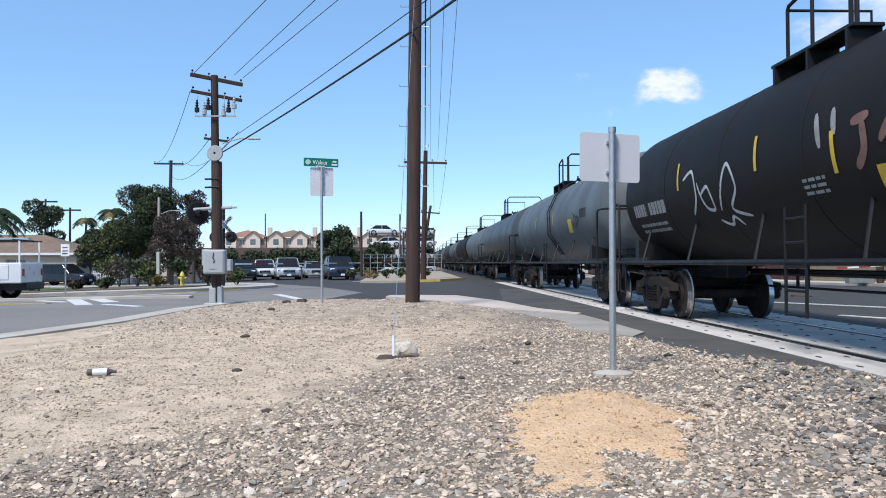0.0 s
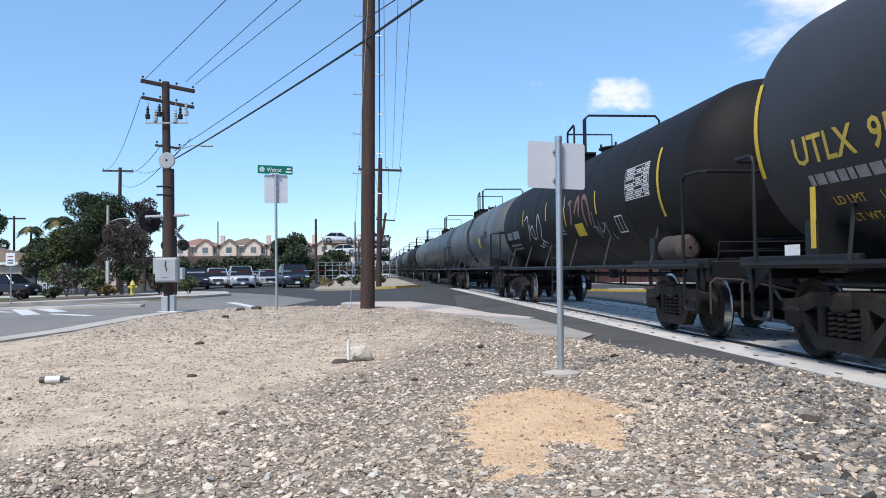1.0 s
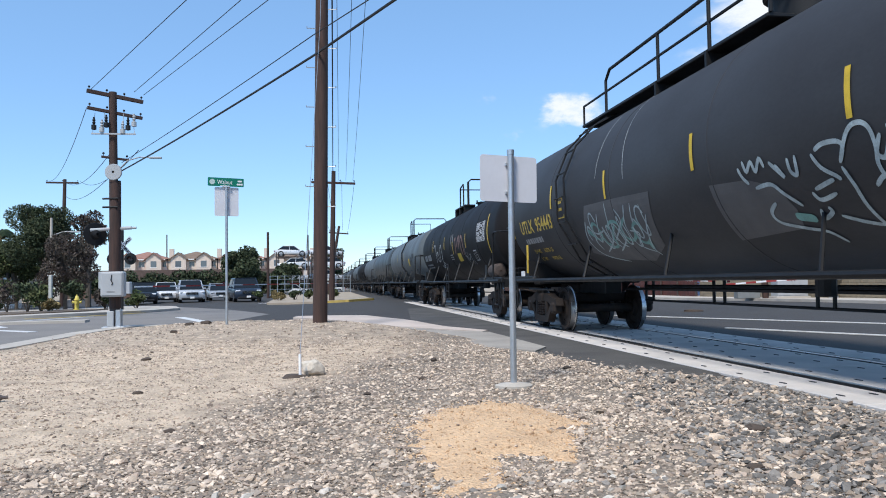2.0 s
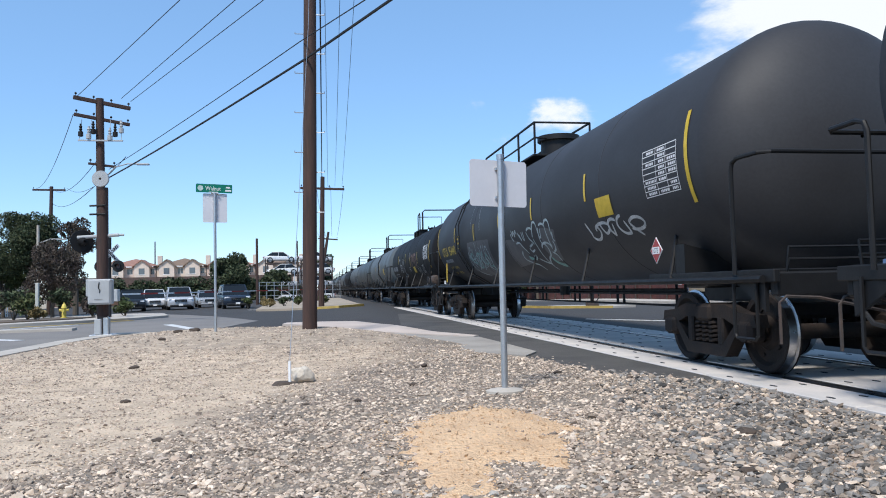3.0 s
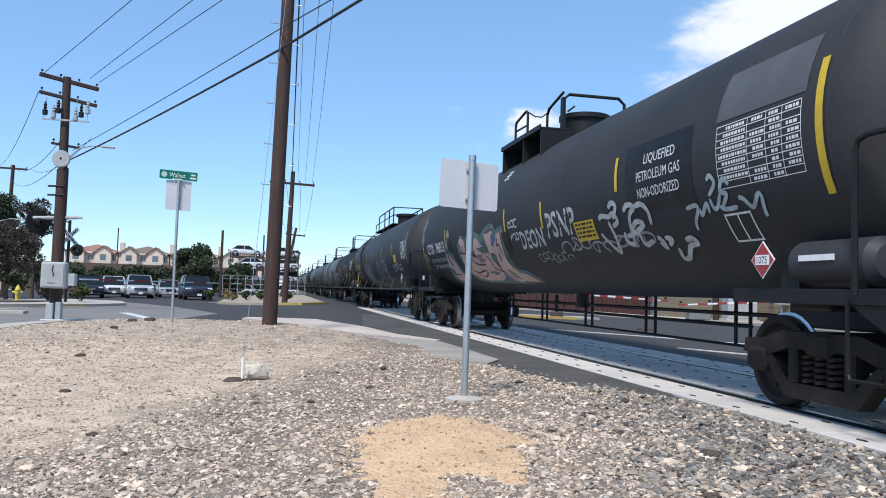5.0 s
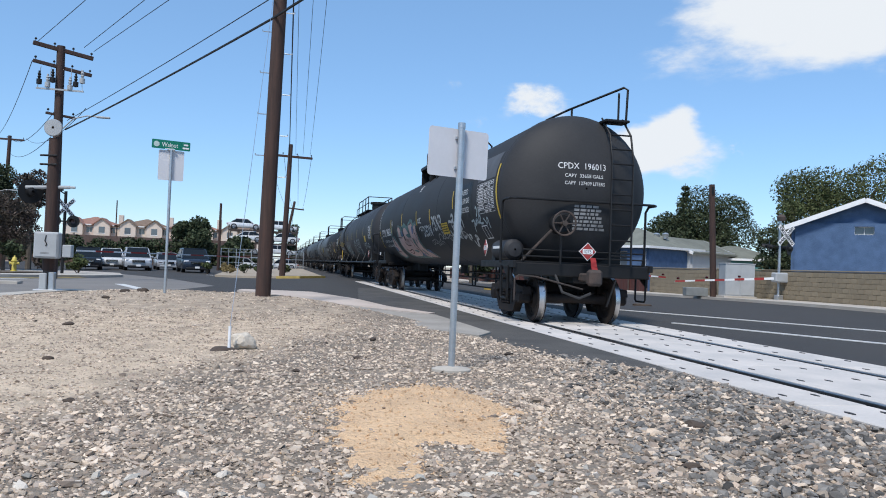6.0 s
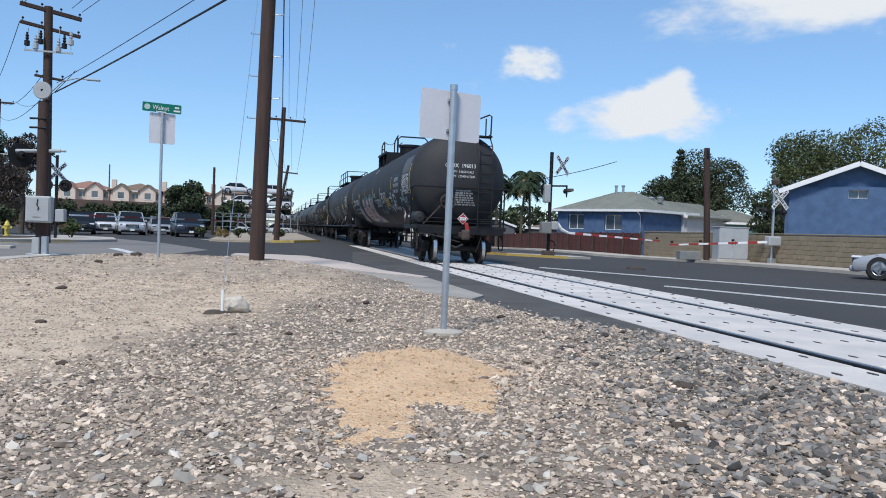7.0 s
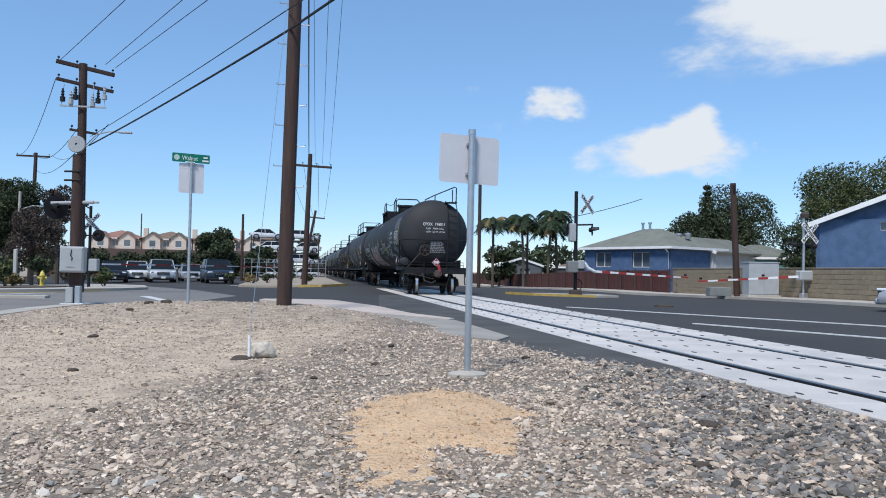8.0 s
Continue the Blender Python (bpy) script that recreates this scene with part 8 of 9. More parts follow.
def vehicle(at, length, width, height, color, label, style="suv", category="car"):
    """A car that faces -y: a lofted body with glazing, wheels, lamps and bumpers."""
    car = thing("car", at, label, category)
    h, L, W = height, length, width
    belt = h * (0.56 if style != "sedan" else 0.60)
    hood = h * (0.58 if style != "sedan" else 0.60)
    gc = 0.22
    P = paint(label.split()[0] + "_paint", color)
    f, r = -L / 2, L / 2
    if style == "suv":
        body = [(f + 0.06, gc + 0.05), (f - 0.02, hood * 0.55), (f + 0.02, hood * 0.80), (f + 0.16, hood * 0.92), (f + L * 0.14, hood * 0.98), (f + L * 0.25, hood), (r - 0.12, belt + 0.06), (r, belt * 0.85), (r - 0.03, gc + 0.08)]
        cab = [(f + L * 0.235, hood), (f + L * 0.38, h - 0.05), (f + L * 0.46, h), (r - L * 0.13, h - 0.02), (r - 0.1, h * 0.86), (r - 0.04, belt)]
    else:
        body = [(f + 0.08, gc + 0.02), (f, hood * 0.5), (f + 0.04, hood * 0.68), (f + 0.3, hood * 0.84), (f + L * 0.17, hood * 0.95), (f + L * 0.28, hood), (r - L * 0.16, belt + 0.08), (r - 0.05, belt + 0.05), (r, belt * 0.7), (r - 0.05, gc + 0.1)]
        cab = [(f + L * 0.25, hood - 0.02), (f + L * 0.42, h - 0.04), (f + L * 0.52, h), (r - L * 0.26, h - 0.04), (r - L * 0.1, belt + 0.06), (r - L * 0.12, belt)]
    s = Shape()
    n = len(body)
    st = [(-1.0, 0.085, 0.80), (-0.965, 0.05, 0.93), (-0.8, 0.022, 0.985), (0.0, 0.0, 1.0), (0.8, 0.022, 0.985), (0.965, 0.05, 0.93), (1.0, 0.085, 0.80)]
    vs = []
    for q, pull, k in st:
        cz = (gc + belt) / 2
        vs += [(q * W / 2, y * (1 - pull), cz + (z - cz) * k) for y, z in body]
    fs = [tuple(range(n - 1, -1, -1)), tuple(range(6 * n, 7 * n))]
    fs += [(j * n + i, j * n + (i + 1) % n, (j + 1) * n + (i + 1) % n, (j + 1) * n + i) for j in range(6) for i in range(n)]
    s.add(vs, fs)
    part("body", s, P, car, smooth=40)
    s = Shape()
    m = len(cab)
    vs = []
    for x, top in ((-W / 2 + 0.05, -W / 2 + 0.22), (W / 2 - 0.05, W / 2 - 0.22)):
        for y, z in cab:
            k = (z - belt) / (h - belt)
            vs.append((x + (top - x) * max(0, k), y, z))
    s.add(vs, [tuple(range(m - 1, -1, -1)), tuple(range(m, 2 * m))] + [(i, (i + 1) % m, m + (i + 1) % m, m + i) for i in range(m)])
    part("glasshouse", s, DARK_GLASS, car, smooth=30)
    s = Shape()
    y0, y1 = cab[1][0] + 0.02, cab[-3][0] if style == "suv" else cab[-3][0]
    s.box((0, (y0 + y1) / 2 + 0.1, h - 0.005), (W - 0.46, y1 - y0, 0.05), bevel=0.02)
    part("roof", s, P, car)
    for sx in (-1, 1):
        s = Shape()
        a, b = cab[0], cab[1]
        s.tube([(sx * (W / 2 - 0.06), a[0], a[1]), (sx * (W / 2 - 0.21), b[0], b[1])], 0.04, 6)
        s.tube([(sx * (W / 2 - 0.06), f + L * 0.55, belt), (sx * (W / 2 - 0.2), f + L * 0.56, h - 0.05)], 0.035, 6)
        s.tube([(sx * (W / 2 - 0.21), b[0], b[1]), (sx * (W / 2 - 0.21), cab[-3][0], cab[-3][1])], 0.035, 6)
        part("pillar", s, P, car)
        s = Shape()
        s.box((sx * (W / 2 + 0.08), f + L * 0.3, belt + 0.1), (0.2, 0.1, 0.15), bevel=0.03)
        part("mirror", s, P, car)
        s = Shape()
        s.box((sx * (W / 2 - 0.25), f + 0.18, hood * 0.80), (0.36, 0.26, 0.13) if style == "suv" else (0.34, 0.24, 0.09), bevel=0.04, turn=Matrix.Rotation(-sx * 0.25, 3, "Z"))
        part("headlight", s, LAMP_GLASS, car)
        s = Shape()
        s.box((sx * (W / 2 - 0.15), r - 0.02, belt * 0.85), (0.24, 0.08, 0.22), bevel=0.03)
        part("tail_light", s, RED, car)
        for y in (f + L * 0.19, r - L * 0.2):
            s = Shape()
            s.tube([(sx * (W / 2 - 0.25), y, 0.37), (sx * (W / 2 - 0.012), y, 0.37)], 0.40, 18)
            part("wheel_arch", s, BLACK, car)
            wheel_part(car, sx * (W / 2 - 0.10), y)
    s = Shape()
    s.box((0, f - 0.01, hood * 0.70), (W * 0.46, 0.1, 0.2), bevel=0.03)
    g_ = part("grille", s, BLACK, car)
    for z in (-0.05, 0.04):
        s = Shape()
        s.box((0, f - 0.065, hood * 0.70 + z), (W * 0.4, 0.02, 0.022))
        part("grille_bar", s, CHROME, g_)
    s = Shape()
    s.box((0, f + 0.1, gc + 0.1), (W * 0.8, 0.3, 0.2), bevel=0.06)
    part("bumper", s, BLACK if style == "suv" else P, car)
    s = Shape()
    s.box((0, f - 0.07, gc + 0.2), (0.32, 0.02, 0.15))
    part("plate_bar", s, WHITE, car)
    return car


def gz(x, y):
    return road_z(x, y)


vehicle(pose(-20.1, 64.0, gz(-20, 62), 0, 0, 13), 4.8, 1.95, 1.75, (0.015, 0.016, 0.02), "black sport utility car waiting at the crossing", "suv")
vehicle(pose(-19.4, 69.0, gz(-19, 66), 0, 0, 13), 4.7, 1.9, 1.72, (0.72, 0.72, 0.72), "white sport utility car waiting in the queue", "suv")
vehicle(pose(-16.6, 64.5, gz(-17, 62), 0, 0, 13), 4.9, 1.98, 1.8, (0.45, 0.47, 0.5), "silver sport utility car waiting at the crossing", "suv")
vehicle(pose(-15.1, 70.0, gz(-15, 66), 0, 0, 13), 4.6, 1.85, 1.48, (0.35, 0.36, 0.38), "grey saloon car waiting in the queue", "sedan")
vehicle(pose(-12.1, 62.5, gz(-12, 61), 0, 0, 13), 5.1, 2.05, 1.85, (0.02, 0.03, 0.05), "dark blue sport utility car waiting at the crossing", "suv")
vehicle(pose(-32.2, 58, -0.5, 0, 0, 76), 4.6, 1.9, 1.6, (0.015, 0.016, 0.022), "dark parked sport utility car on a driveway", "suv")
silver = vehicle(pose(19.6, 20.6, 0.0, 0, 0, 150), 4.7, 1.85, 1.42, (0.42, 0.43, 0.46), "silver saloon car rolling up to the crossing", "sedan")

# work truck at the left kerb
tk = thing("pickup_truck", pose(-22.3, 27.6, gz(-22.3, 27.6) + 0.01, 0, 0, 96), "white service pickup with a ladder rack and tool body", "truck")
WP = paint("truck_white_paint", (0.74, 0.74, 0.74))
tagged_box("chassis", (0, 0, 0.5), (1.7, 5.6, 0.25), BLACK, tk, 0.03)
tagged_box("tool_body", (0, -1.35, 0.98), (1.95, 2.7, 0.72), WP, tk, 0.03)
tagged_box("hood", (0, 2.15, 0.95), (1.85, 1.3, 0.6), WP, tk, 0.1)
tagged_box("cab", (0, 0.8, 0.95), (1.88, 1.6, 0.65), WP, tk, 0.06)
s = Shape()
s.prism([(0.0, 1.25), (0.1, 1.85), (1.15, 1.88), (1.6, 1.27)], -0.82, 0.82, "x")
part("cab_glass", s, DARK_GLASS, tk, smooth=0)
tagged_box("cab_roof", (0, 0.62, 1.88), (1.6, 1.1, 0.06), WP, tk, 0.02)
for sx in (-1, 1):
    for y in (-2.5, 0.0, 1.75):
        tagged_box("rack_post", (sx * 0.9, y - 0.1, 1.7), (0.05, 0.05, 0.85), WP, tk, 0)
    tagged_box("rack_rail", (sx * 0.9, -0.4, 2.12), (0.05, 4.6, 0.05), BLACK, tk, 0)
    for y in (-2.3, -0.7):
        tagged_box("body_door", (sx * 0.985, y + 0.4, 1.0), (0.02, 0.75, 0.5), WP, tk, 0.008)
    tagged_box("tail_light", (sx * 0.85, -2.72, 1.0), (0.12, 0.04, 0.25), RED, tk, 0.01)
    for y in (-1.6, 1.9):
        wheel_part(tk, sx * 0.85, y, 0.4)
for k in range(4):
    tagged_box("rack_bar", (0, -2.4 + 1.3 * k, 2.14), (1.85, 0.05, 0.05), BLACK, tk, 0)
tagged_box("ladder_load", (0.3, -0.4, 2.2), (0.4, 4.2, 0.08), GALV, tk, 0.01)

# stacked cars on racks in the yard
for k, (x, y) in enumerate(((-9.6, 96), (-5.4, 97))):
    yr = thing("car_rack", pose(x, y, -0.3), "open steel rack holding stacked wrecked cars", "rack")
    for sx in (-1.9, 1.9):
        for yy in (-1.8, 1.8):
            tagged_box("rack_post", (sx, yy, 2.6), (0.14, 0.14, 5.4), RUST, yr, 0)
    for z in (1.7, 3.2, 4.7):
        for yy in (-1.8, 1.8):
            tagged_box("rack_beam", (0, yy, z), (4.0, 0.12, 0.16), RUST, yr, 0)
    for lv, z in enumerate((0.05, 1.78, 3.28, 4.78)):
        cc = ((0.7, 0.7, 0.7), (0.2, 0.2, 0.22), (0.6, 0.6, 0.6), (0.72, 0.72, 0.72))[(lv + k) % 4]
        if k == 0 and lv == 0:
            wreck = vehicle(pose(x, y, -0.3 + z, 0, 0, 90), 4.2, 1.75, 1.35, (0.66, 0.66, 0.66), "white stripped saloon car stored on a steel rack", "sedan")
        else:
            copy_thing(wreck, pose(x + 0.15 * (-1) ** lv, y, -0.3 + z, 0, 0, 90 if lv % 2 else -90))
ch = thing("chain_fence", pose(-7.3, 86, -0.2), "pale wire fence round the storage yard", "fence")
for k in range(12):
    tagged_box("fence_post", (-4.4 + 0.8 * k, 0, 1.1), (0.06, 0.06, 2.3), GALV, ch, 0)
for z in (0.2, 0.75, 1.3, 1.85, 2.2):
    tagged_box("fence_wire", (0, 0, z), (8.9, 0.03, 0.03), GALV, ch, 0)
for k, (x, y) in enumerate(((-10.6, 58), (-9.0, 57), (-8.0, 58.5), (-7.0, 59), (-9.6, 61), (-6.3, 62), (-5.0, 60))):
    shrub(pose(x, y, gz(x, y) + 0.1), 0.75, 1.2, (LEAF_MID, LEAF_DRY, LEAF_DARK)[k % 3], "scrubby weeds on the verge", 280 + k, 420, 0.1)

# ---- clouds ----
def cloud(name, centre, wide, tall, seed, strength, puffs):
    """A far cloud: a sheet with a soft ragged edge, thousands of metres off."""
    m = bpy.data.materials.new(name)
    m.use_nodes = True
    n, l = m.node_tree.nodes, m.node_tree.links
    n.remove(n["Principled BSDF"])
    em, tr, mx_ = n.new("ShaderNodeEmission"), n.new("ShaderNodeBsdfTransparent"), n.new("ShaderNodeMixShader")
    em.inputs["Color"].default_value, em.inputs["Strength"].default_value = (0.93, 0.96, 1.0, 1), strength
    co = n.new("ShaderNodeTexCoord")
    no = n.new("ShaderNodeTexNoise")
    no.inputs["Scale"].default_value, no.inputs["Detail"].default_value, no.inputs["Roughness"].default_value = 4.2, 9, 0.6
    off = n.new("ShaderNodeVectorMath")
    off.operation = "ADD"
    off.inputs[1].default_value = (seed * 3.1, seed * 1.7, seed)
    l.new(co.outputs["UV"], off.inputs[0])
    l.new(off.outputs[0], no.inputs["Vector"])
    total = None
    for px, pz, pr, soft in puffs:
        d = n.new("ShaderNodeVectorMath")
        d.operation = "DISTANCE"
        d.inputs[1].default_value = (px, pz, 0)
        sc = n.new("ShaderNodeVectorMath")
        sc.operation = "MULTIPLY"
        sc.inputs[1].default_value = (1, tall / wide, 0)
        d.inputs[1].default_value = (px, pz * tall / wide, 0)
        l.new(co.outputs["UV"], sc.inputs[0])
        l.new(sc.outputs[0], d.inputs[0])
        r = n.new("ShaderNodeMapRange")
        r.interpolation_type = "SMOOTHSTEP"
        r.inputs["From Min"].default_value, r.inputs["From Max"].default_value = pr * 1.9, pr * 0.15
        r.inputs["To Max"].default_value = soft
        l.new(d.outputs["Value"], r.inputs["Value"])
        if total is None:
            total = r.outputs[0]
        else:
            mxn = n.new("ShaderNodeMath")
            mxn.operation = "ADD"
            l.new(total, mxn.inputs[0])
            l.new(r.outputs[0], mxn.inputs[1])
            total = mxn.outputs[0]
    add = n.new("ShaderNodeMath")
    add.operation = "MULTIPLY_ADD"
    add.inputs[1].default_value = 2.4
    l.new(no.outputs[0], add.inputs[0])
    l.new(total, add.inputs[2])
    ramp = n.new("ShaderNodeMapRange")
    ramp.interpolation_type = "SMOOTHSTEP"
    ramp.inputs["From Min"].default_value, ramp.inputs["From Max"].default_value = 1.45, 2.35
    l.new(add.outputs[0], ramp.inputs["Value"])
    gate = n.new("ShaderNodeMath")
    gate.operation = "MULTIPLY"
    edge = n.new("ShaderNodeMapRange")
    edge.inputs["From Max"].default_value = 0.45
    l.new(total, edge.inputs["Value"])
    l.new(ramp.outputs[0], gate.inputs[0])
    l.new(edge.outputs[0], gate.inputs[1])
    l.new(gate.outputs[0], mx_.inputs[0])
    l.new(tr.outputs[0], mx_.inputs[1])
    l.new(em.outputs[0], mx_.inputs[2])
    l.new(mx_.outputs[0], n["Material Output"].inputs["Surface"])
    me = bpy.data.meshes.new(name)
    me.from_pydata([(-wide / 2, 0, -tall / 2), (wide / 2, 0, -tall / 2), (wide / 2, 0, tall / 2), (-wide / 2, 0, tall / 2)], [], [(0, 1, 2, 3)])
    uv = me.uv_layers.new(name="UVMap")
    for k, p in enumerate(((0, 0), (1, 0), (1, 1), (0, 1))):
        uv.data[k].uv = p
    me.materials.append(m)
    ob = new(name, me)
    eye = Vector((-5.7, -0.2, 1.0))
    d = Vector(centre) - eye
    ob.matrix_basis = pose(*centre, -math.degrees(math.atan2(d.z, d.xy.length)), 0, -math.degrees(math.atan2(d.x, d.y)))
    return tagged(ob, "bright white fair-weather cloud", "cloud", kind="structure")


cloud("cloud", (907, 2784, 648), 460, 300, 1, 0.98, ((0.42, 0.6, 0.14, 0.62), (0.55, 0.5, 0.16, 0.6), (0.68, 0.47, 0.13, 0.5), (0.3, 0.45, 0.1, 0.3)))
cloud("cloud", (1290, 2655, 500), 860, 440, 2, 0.98, ((0.55, 0.52, 0.1, 0.8), (0.66, 0.62, 0.08, 0.8), (0.70, 0.74, 0.05, 0.6), (0.42, 0.42, 0.1, 0.7), (0.28, 0.36, 0.09, 0.6), (0.62, 0.4, 0.11, 0.8), (0.76, 0.36, 0.1, 0.7), (0.5, 0.33, 0.08, 0.6), (0.17, 0.36, 0.06, 0.4)))
cloud("cloud", (1720, 2290, 905), 1250, 640, 3, 0.98, ((0.25, 0.5, 0.13, 0.55), (0.4, 0.55, 0.16, 0.7), (0.55, 0.6, 0.18, 0.75), (0.75, 0.6, 0.2, 0.75), (0.14, 0.3, 0.07, 0.35), (0.6, 0.42, 0.12, 0.5)))
cloud("cloud", (720, 2848, 620), 420, 400, 4, 0.9, ((0.3, 0.75, 0.1, 0.28), (0.45, 0.4, 0.14, 0.26), (0.62, 0.3, 0.14, 0.3), (0.25, 0.5, 0.08, 0.2)))
cloud("cloud", (1607, 2485, 475), 160, 120, 5, 0.9, ((0.5, 0.5, 0.2, 0.35),))

# ---- orange sand round the sign's foot ----
def ragged(outline, seed, each=5, wob=0.05):
    """An outline with its corners rounded and its edge made uneven."""
    pts = [Vector((*p, 0)) for p in outline]
    n, out = len(pts), []
    for i in range(n):
        p0, p1, p2, p3 = (pts[(i + k) % n] for k in (-1, 0, 1, 2))
        for k in range(each):
            t = k / each
            q = 0.5 * ((2 * p1) + (p2 - p0) * t + (2 * p0 - 5 * p1 + 4 * p2 - p3) * t * t + (3 * p1 - p0 - 3 * p2 + p3) * t ** 3)
            out.append((q.x + wob * noise.noise(Vector((q.x * 9, q.y * 9, seed))), q.y + wob * noise.noise(Vector((q.x * 9, q.y * 9, seed + 9)))))
    return out


SAND_SHAPE = [(-5.2, 5.1), (-4.9, 5.85), (-4.42, 6.2), (-4.05, 5.9), (-3.95, 5.0), (-4.38, 3.95), (-4.7, 4.1), (-4.98, 3.4), (-5.25, 3.45), (-5.22, 4.4)]


def sand_depth(x, y):
    """How deep the spilt sand lies: a low heap thinning out to a broken edge."""
    near = 9.0
    for i, (x1, y1) in enumerate(SAND_SHAPE):
        x0, y0 = SAND_SHAPE[i - 1]
        dx, dy = x1 - x0, y1 - y0
        t = max(0.0, min(1.0, ((x - x0) * dx + (y - y0) * dy) / (dx * dx + dy * dy)))
        near = min(near, math.hypot(x - x0 - t * dx, y - y0 - t * dy))
    d = near if inside(x, y, SAND_SHAPE) else -near
    return max(-0.06, min(0.035, 0.12 * d)) + 0.012 * noise.noise(Vector((x * 3.5, y * 3.5, 2))) + 0.013 * noise.noise(Vector((x * 9, y * 9, 7))) + 0.008 * noise.noise(Vector((x * 24, y * 24, 5)))


SAND_EDGE = ragged([(-5.6, 5.2), (-5.3, 6.1), (-4.7, 6.6), (-4.0, 6.5), (-3.7, 5.6), (-3.75, 4.6), (-4.0, 3.8), (-4.5, 3.3), (-5.1, 3.2), (-5.45, 3.7), (-5.55, 4.5)], 2.0, 6, 0.09)
tagged(new("sand_patch", sheet("sand_patch", SAND_EDGE, lambda x, y: bed_z(x, y) + max(-0.05, sand_depth(x, y)), [SAND], 0.045, 0.03)), "patch of orange sand dug from the sign's footing", "sand", kind="structure")
# ---- loose stones ----
def stones(name, pts, radii, mats, index, seed, flat=0.6):
    """Angular stones as one mesh: each a rough 12-cornered lump of its own size and turn."""
    r = np.random.RandomState(seed)
    g = (1 + 5 ** 0.5) / 2
    base = np.array([(-1, g, 0), (1, g, 0), (-1, -g, 0), (1, -g, 0), (0, -1, g), (0, 1, g), (0, -1, -g), (0, 1, -g), (g, 0, -1), (g, 0, 1), (-g, 0, -1), (-g, 0, 1)], float) / 1.9
    tri = np.array([(0, 11, 5), (0, 5, 1), (0, 1, 7), (0, 7, 10), (0, 10, 11), (1, 5, 9), (5, 11, 4), (11, 10, 2), (10, 7, 6), (7, 1, 8), (3, 9, 4), (3, 4, 2), (3, 2, 6), (3, 6, 8), (3, 8, 9), (4, 9, 5), (2, 4, 11), (6, 2, 10), (8, 6, 7), (9, 8, 1)])
    n = len(pts)
    v = base[None] * r.uniform(0.52, 1.3, (n, 12, 1)) * np.stack([r.uniform(0.8, 1.35, n), r.uniform(0.7, 1.0, n), r.uniform(flat * 0.7, flat * 1.25, n)], 1)[:, None, :]
    a, b = r.uniform(0, 6.28, n), r.normal(0, 0.35, n)
    x, y, z = v[..., 0].copy(), v[..., 1].copy(), v[..., 2].copy()
    x, z = x * np.cos(b)[:, None] - z * np.sin(b)[:, None], x * np.sin(b)[:, None] + z * np.cos(b)[:, None]
    x, y = x * np.cos(a)[:, None] - y * np.sin(a)[:, None], x * np.sin(a)[:, None] + y * np.cos(a)[:, None]
    v = np.stack([x, y, z], -1) * radii[:, None, None] + pts[:, None, :]
    f = (tri[None] + 12 * np.arange(n)[:, None, None]).reshape(-1, 3)
    return raw_mesh(name, v.reshape(-1, 3), f, mats, np.repeat(index, 20))


def grit(name, pts, radii, mats, index, seed):
    """Fine chips: small eight-sided splinters as one mesh."""
    r = np.random.RandomState(seed)
    base = np.array([(1, 0, 0), (-1, 0, 0), (0, 1, 0), (0, -1, 0), (0, 0, 1), (0, 0, -1)], float)
    tri = np.array([(0, 2, 4), (2, 1, 4), (1, 3, 4), (3, 0, 4), (2, 0, 5), (1, 2, 5), (3, 1, 5), (0, 3, 5)])
    n = len(pts)
    v = base[None] * r.uniform(0.6, 1.4, (n, 6, 1)) * np.array([1, 0.75, 0.45]) + r.normal(0, 0.12, (n, 6, 3))
    a = r.uniform(0, 6.28, n)
    x, y = v[..., 0] * np.cos(a)[:, None] - v[..., 1] * np.sin(a)[:, None], v[..., 0] * np.sin(a)[:, None] + v[..., 1] * np.cos(a)[:, None]
    v = np.stack([x, y, v[..., 2]], -1) * radii[:, None, None] + pts[:, None, :]
    return raw_mesh(name, v.reshape(-1, 3), (tri[None] + 6 * np.arange(n)[:, None, None]).reshape(-1, 3), mats, np.repeat(index, 8))


def scatter(seed, count, x0, x1, y0, y1, keep, radius):
    r = np.random.RandomState(seed)
    xy = np.stack([r.uniform(x0, x1, count), r.uniform(y0, y1, count)], 1)
    rad = radius(r, count)
    ok = np.array([inside(px, py, BED_EDGE) and r.uniform() < keep(px, py) for px, py in xy])
    xy, rad = xy[ok], rad[ok]
    z = np.array([bed_z(px, py) for px, py in xy])
    return np.column_stack([xy, z]), rad


def ballast_edge(x, y):
    """How far a place lies on the ballast side of the line where the grey stone begins."""
    return x - (-1.9 - max(0.0, 9.0 - y) * 0.33) + 0.5 * noise.noise(Vector((x * 0.9, y * 0.9, 3)))


def on_sand(x, y):
    return sand_depth(x, y) > 0.004


def keep_gravel(x, y):
    if ballast_edge(x, y) > 0.5:
        return 0.2
    if on_sand(x, y):
        return 0.07
    return max(0.05, 1.0 - 1.05 * dust_at(x, y)) * (0.85 + 0.4 * noise.noise(Vector((x * 0.8, y * 0.8, 8))))


def sizes(lo, mid, hi):
    return lambda r, n: np.clip(np.exp(r.normal(np.log(mid), 0.42, n)), lo, hi)


lots = []
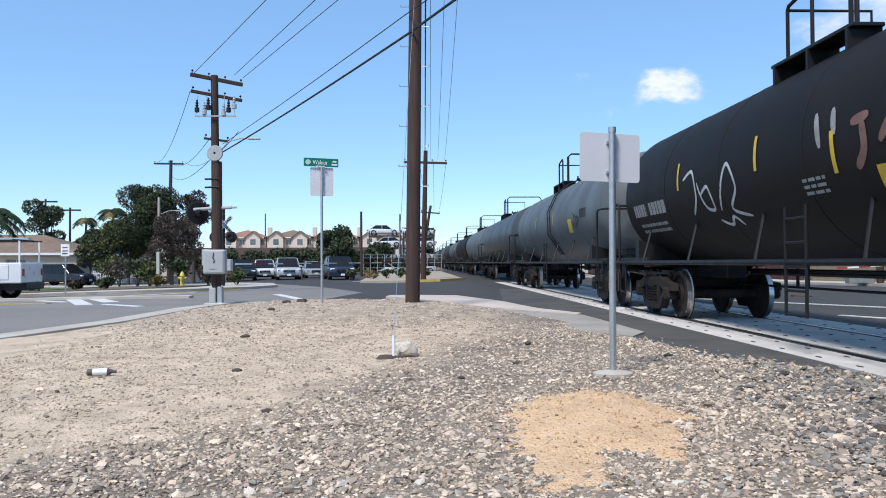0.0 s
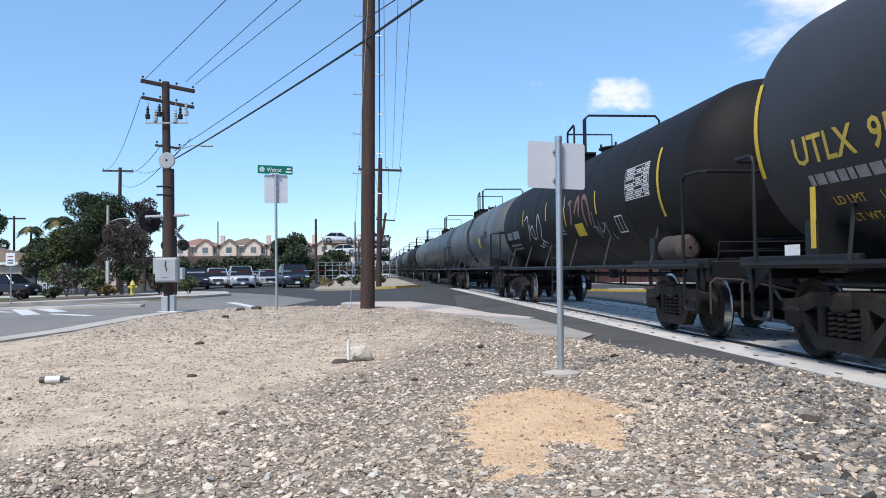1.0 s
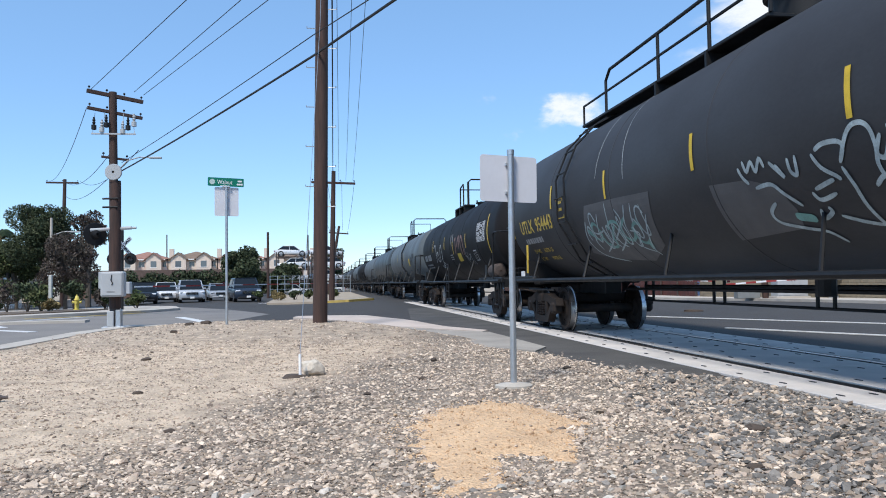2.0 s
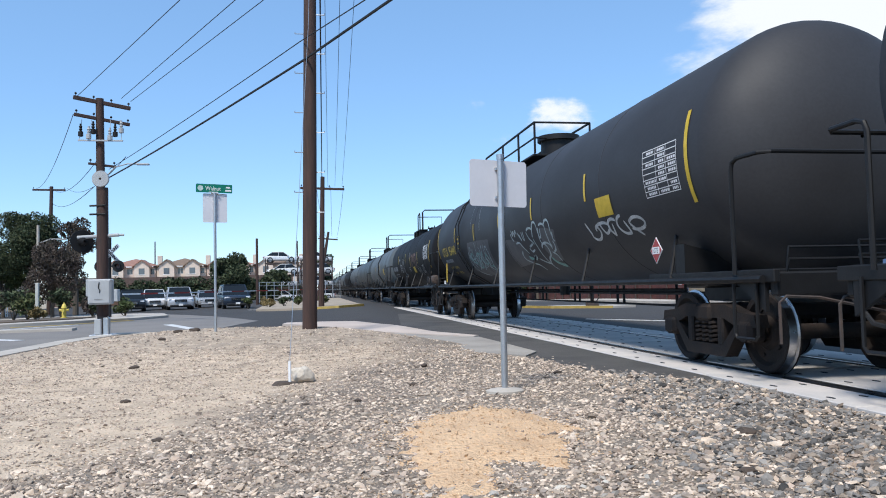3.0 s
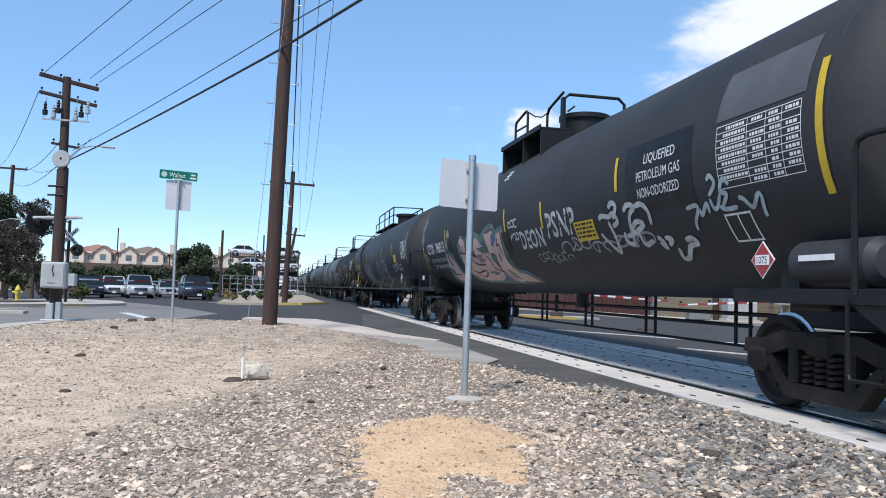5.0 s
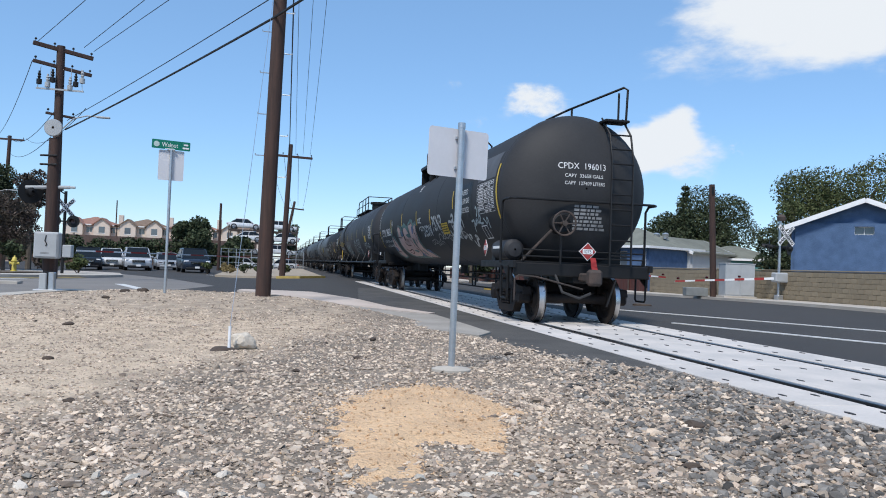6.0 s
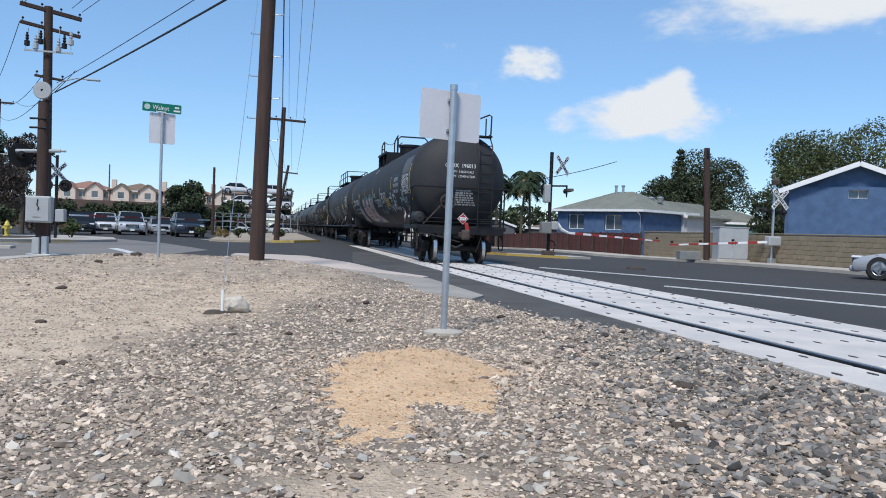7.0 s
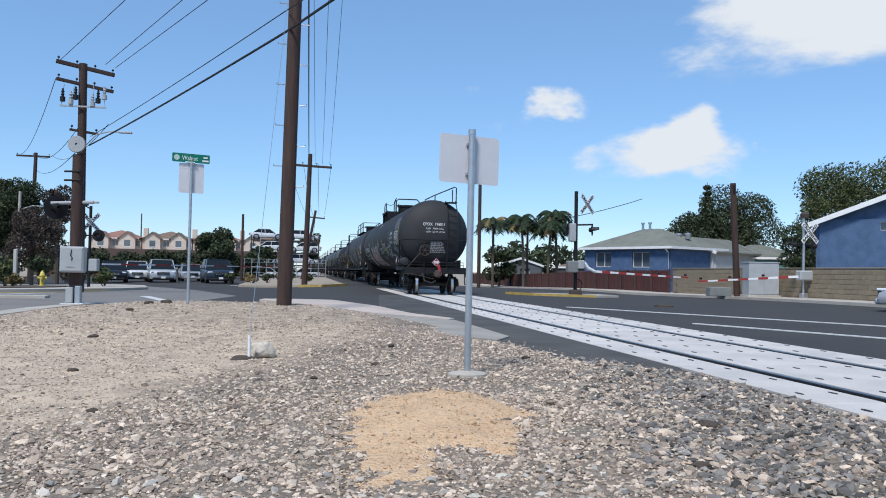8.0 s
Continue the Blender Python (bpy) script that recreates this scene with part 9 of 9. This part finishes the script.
# near field dense, farther field sparser and coarser
for seed, count, box_, keep, rad in (
        (1, 72000, (-9.6, -1.6, 0.9, 6.0), keep_gravel, sizes(0.006, 0.0122, 0.042)),
        (2, 33000, (-10.5, -1.9, 6.0, 12.0), keep_gravel, sizes(0.007, 0.0135, 0.038)),
        (3, 15000, (-11.2, -2.6, 12.0, 20.6), lambda x, y: 0.7 - 0.3 * dust_at(x, y), sizes(0.008, 0.013, 0.032)),
        (5, 13000, (-10.5, -1.6, -4.0, 1.2), lambda x, y: max(0.1, 0.8 - 0.7 * dust_at(x, y)), sizes(0.009, 0.0165, 0.045)),
        (4, 11000, (-11.3, -5.4, 1.6, 12.0), lambda x, y: 0.75 - 0.35 * dust_at(x, y), sizes(0.004, 0.0068, 0.018))):
    p, r_ = scatter(seed, count, *box_, keep, rad)
    p[:, 2] += r_ * 0.12
    rr_ = np.random.RandomState(seed + 50)
    lots.append((p, r_, rr_.choice([0, 1], len(p), p=[0.62, 0.38])))
P = np.concatenate([a[0] for a in lots])
Rr = np.concatenate([a[1] for a in lots])
I = np.concatenate([a[2] for a in lots])
near = np.where((P[:, 1] < 3.6) & (P[:, 1] > 1.8) & (np.abs(P[:, 0] + 5.0) < 1.7) & (Rr > 0.024))[0][:230]
rest = np.setdiff1d(np.arange(len(P)), near)
tagged(part("pebbles", stones("pebbles", P[rest], Rr[rest], [STONE_LIGHT, STONE_BROWN], I[rest], 5, 0.5), None, gravel_bed), kind="stuff")
BP, BR = scatter(7, 33000, -5.6, -1.42, 0.8, 8.6, lambda x, y: smoothstep(-0.6, 0.6, ballast_edge(x, y)), sizes(0.008, 0.0165, 0.042))
BP[:, 2] += BR * 0.25
tagged(part("ballast", stones("ballast", BP, BR, [STONE_BLUE, STONE_LIGHT, STONE_BROWN], np.random.RandomState(3).choice(3, len(BP), p=[0.66, 0.16, 0.18]), 8, 0.6), None, gravel_bed), kind="stuff")
lumps = [stones("stone", np.zeros((1, 3)), np.ones(1), [material("loose_stone_%s" % k, c, 0.85, scale=20, vary=0.2, fine=150, bump=0.2, per_object=0.4)], np.zeros(1, int), 60 + k) for k, c in enumerate(((0.54, 0.48, 0.41), (0.34, 0.28, 0.23), (0.48, 0.44, 0.38), (0.28, 0.25, 0.22)))]
rl = random.Random(2)
for k, i in enumerate(near):
    ob = part("pebble", lumps[rl.randrange(4)], None, gravel_bed, at=pose(*P[i], 0, 0, rl.uniform(0, 360)))
    ob.scale = (Rr[i],) * 3

# crumbs of sand and dark clods on and round the patch
CP, CR = scatter(21, 6000, -5.8, -3.5, 3.0, 6.7, lambda x, y: 0.85 * smoothstep(-0.05, 0.0, sand_depth(x, y)), sizes(0.003, 0.007, 0.03))
CP[:, 2] += np.maximum(0, np.array([sand_depth(x, y) for x, y in CP[:, :2]])) + CR * 0.1
tagged(part("crumbs", stones("crumbs", CP, CR, [SAND, STONE_BROWN, STONE_LIGHT], np.random.RandomState(4).choice(3, len(CP), p=[0.93, 0.04, 0.03]), 9, 0.6), None, gravel_bed), kind="stuff")

GP, GR = scatter(31, 75000, -10.5, -2.0, -3.0, 13.0, lambda x, y: 0.0 if on_sand(x, y) else 1.0 - 0.8 * smoothstep(0, 0.8, ballast_edge(x, y)), sizes(0.005, 0.0095, 0.02))
GP[:, 2] += 0.002
tagged(part("grit", grit("grit", GP, GR, [STONE_LIGHT, STONE_BROWN], np.random.RandomState(6).choice(2, len(GP), p=[0.6, 0.4]), 12), None, gravel_bed), kind="stuff")


# ---- what moves ----
silver_at = Vector((13.8, 19.1, -0.02))


def motions():
    for car in cars:
        y0 = car["y35"]
        walk(car, [(t, pose(0, y0 + V * (t - Y35), 0)) for t in (0, 2, 4, 6, 8)])
    d = Vector((-0.5, 0.866, 0))
    walk(silver, [(t, pose(silver_at.x + d.x * u, silver_at.y + d.y * u, silver_at.z, 0, 0, 210)) for t, u in ((0, -22.0), (4, -7.5), (6, -1.9), (6.5, -0.9), (7, -0.25), (7.5, 0), (8, 0))])
    turn = math.degrees(V / WHEEL_R)
    for w in sets_c + sets_u + sets_a + sets_b:
        y = w.location.y
        walk(w, [(k / 15, pose(0, y, WHEEL_R, -turn * k / 15)) for k in range(121)])


motions()
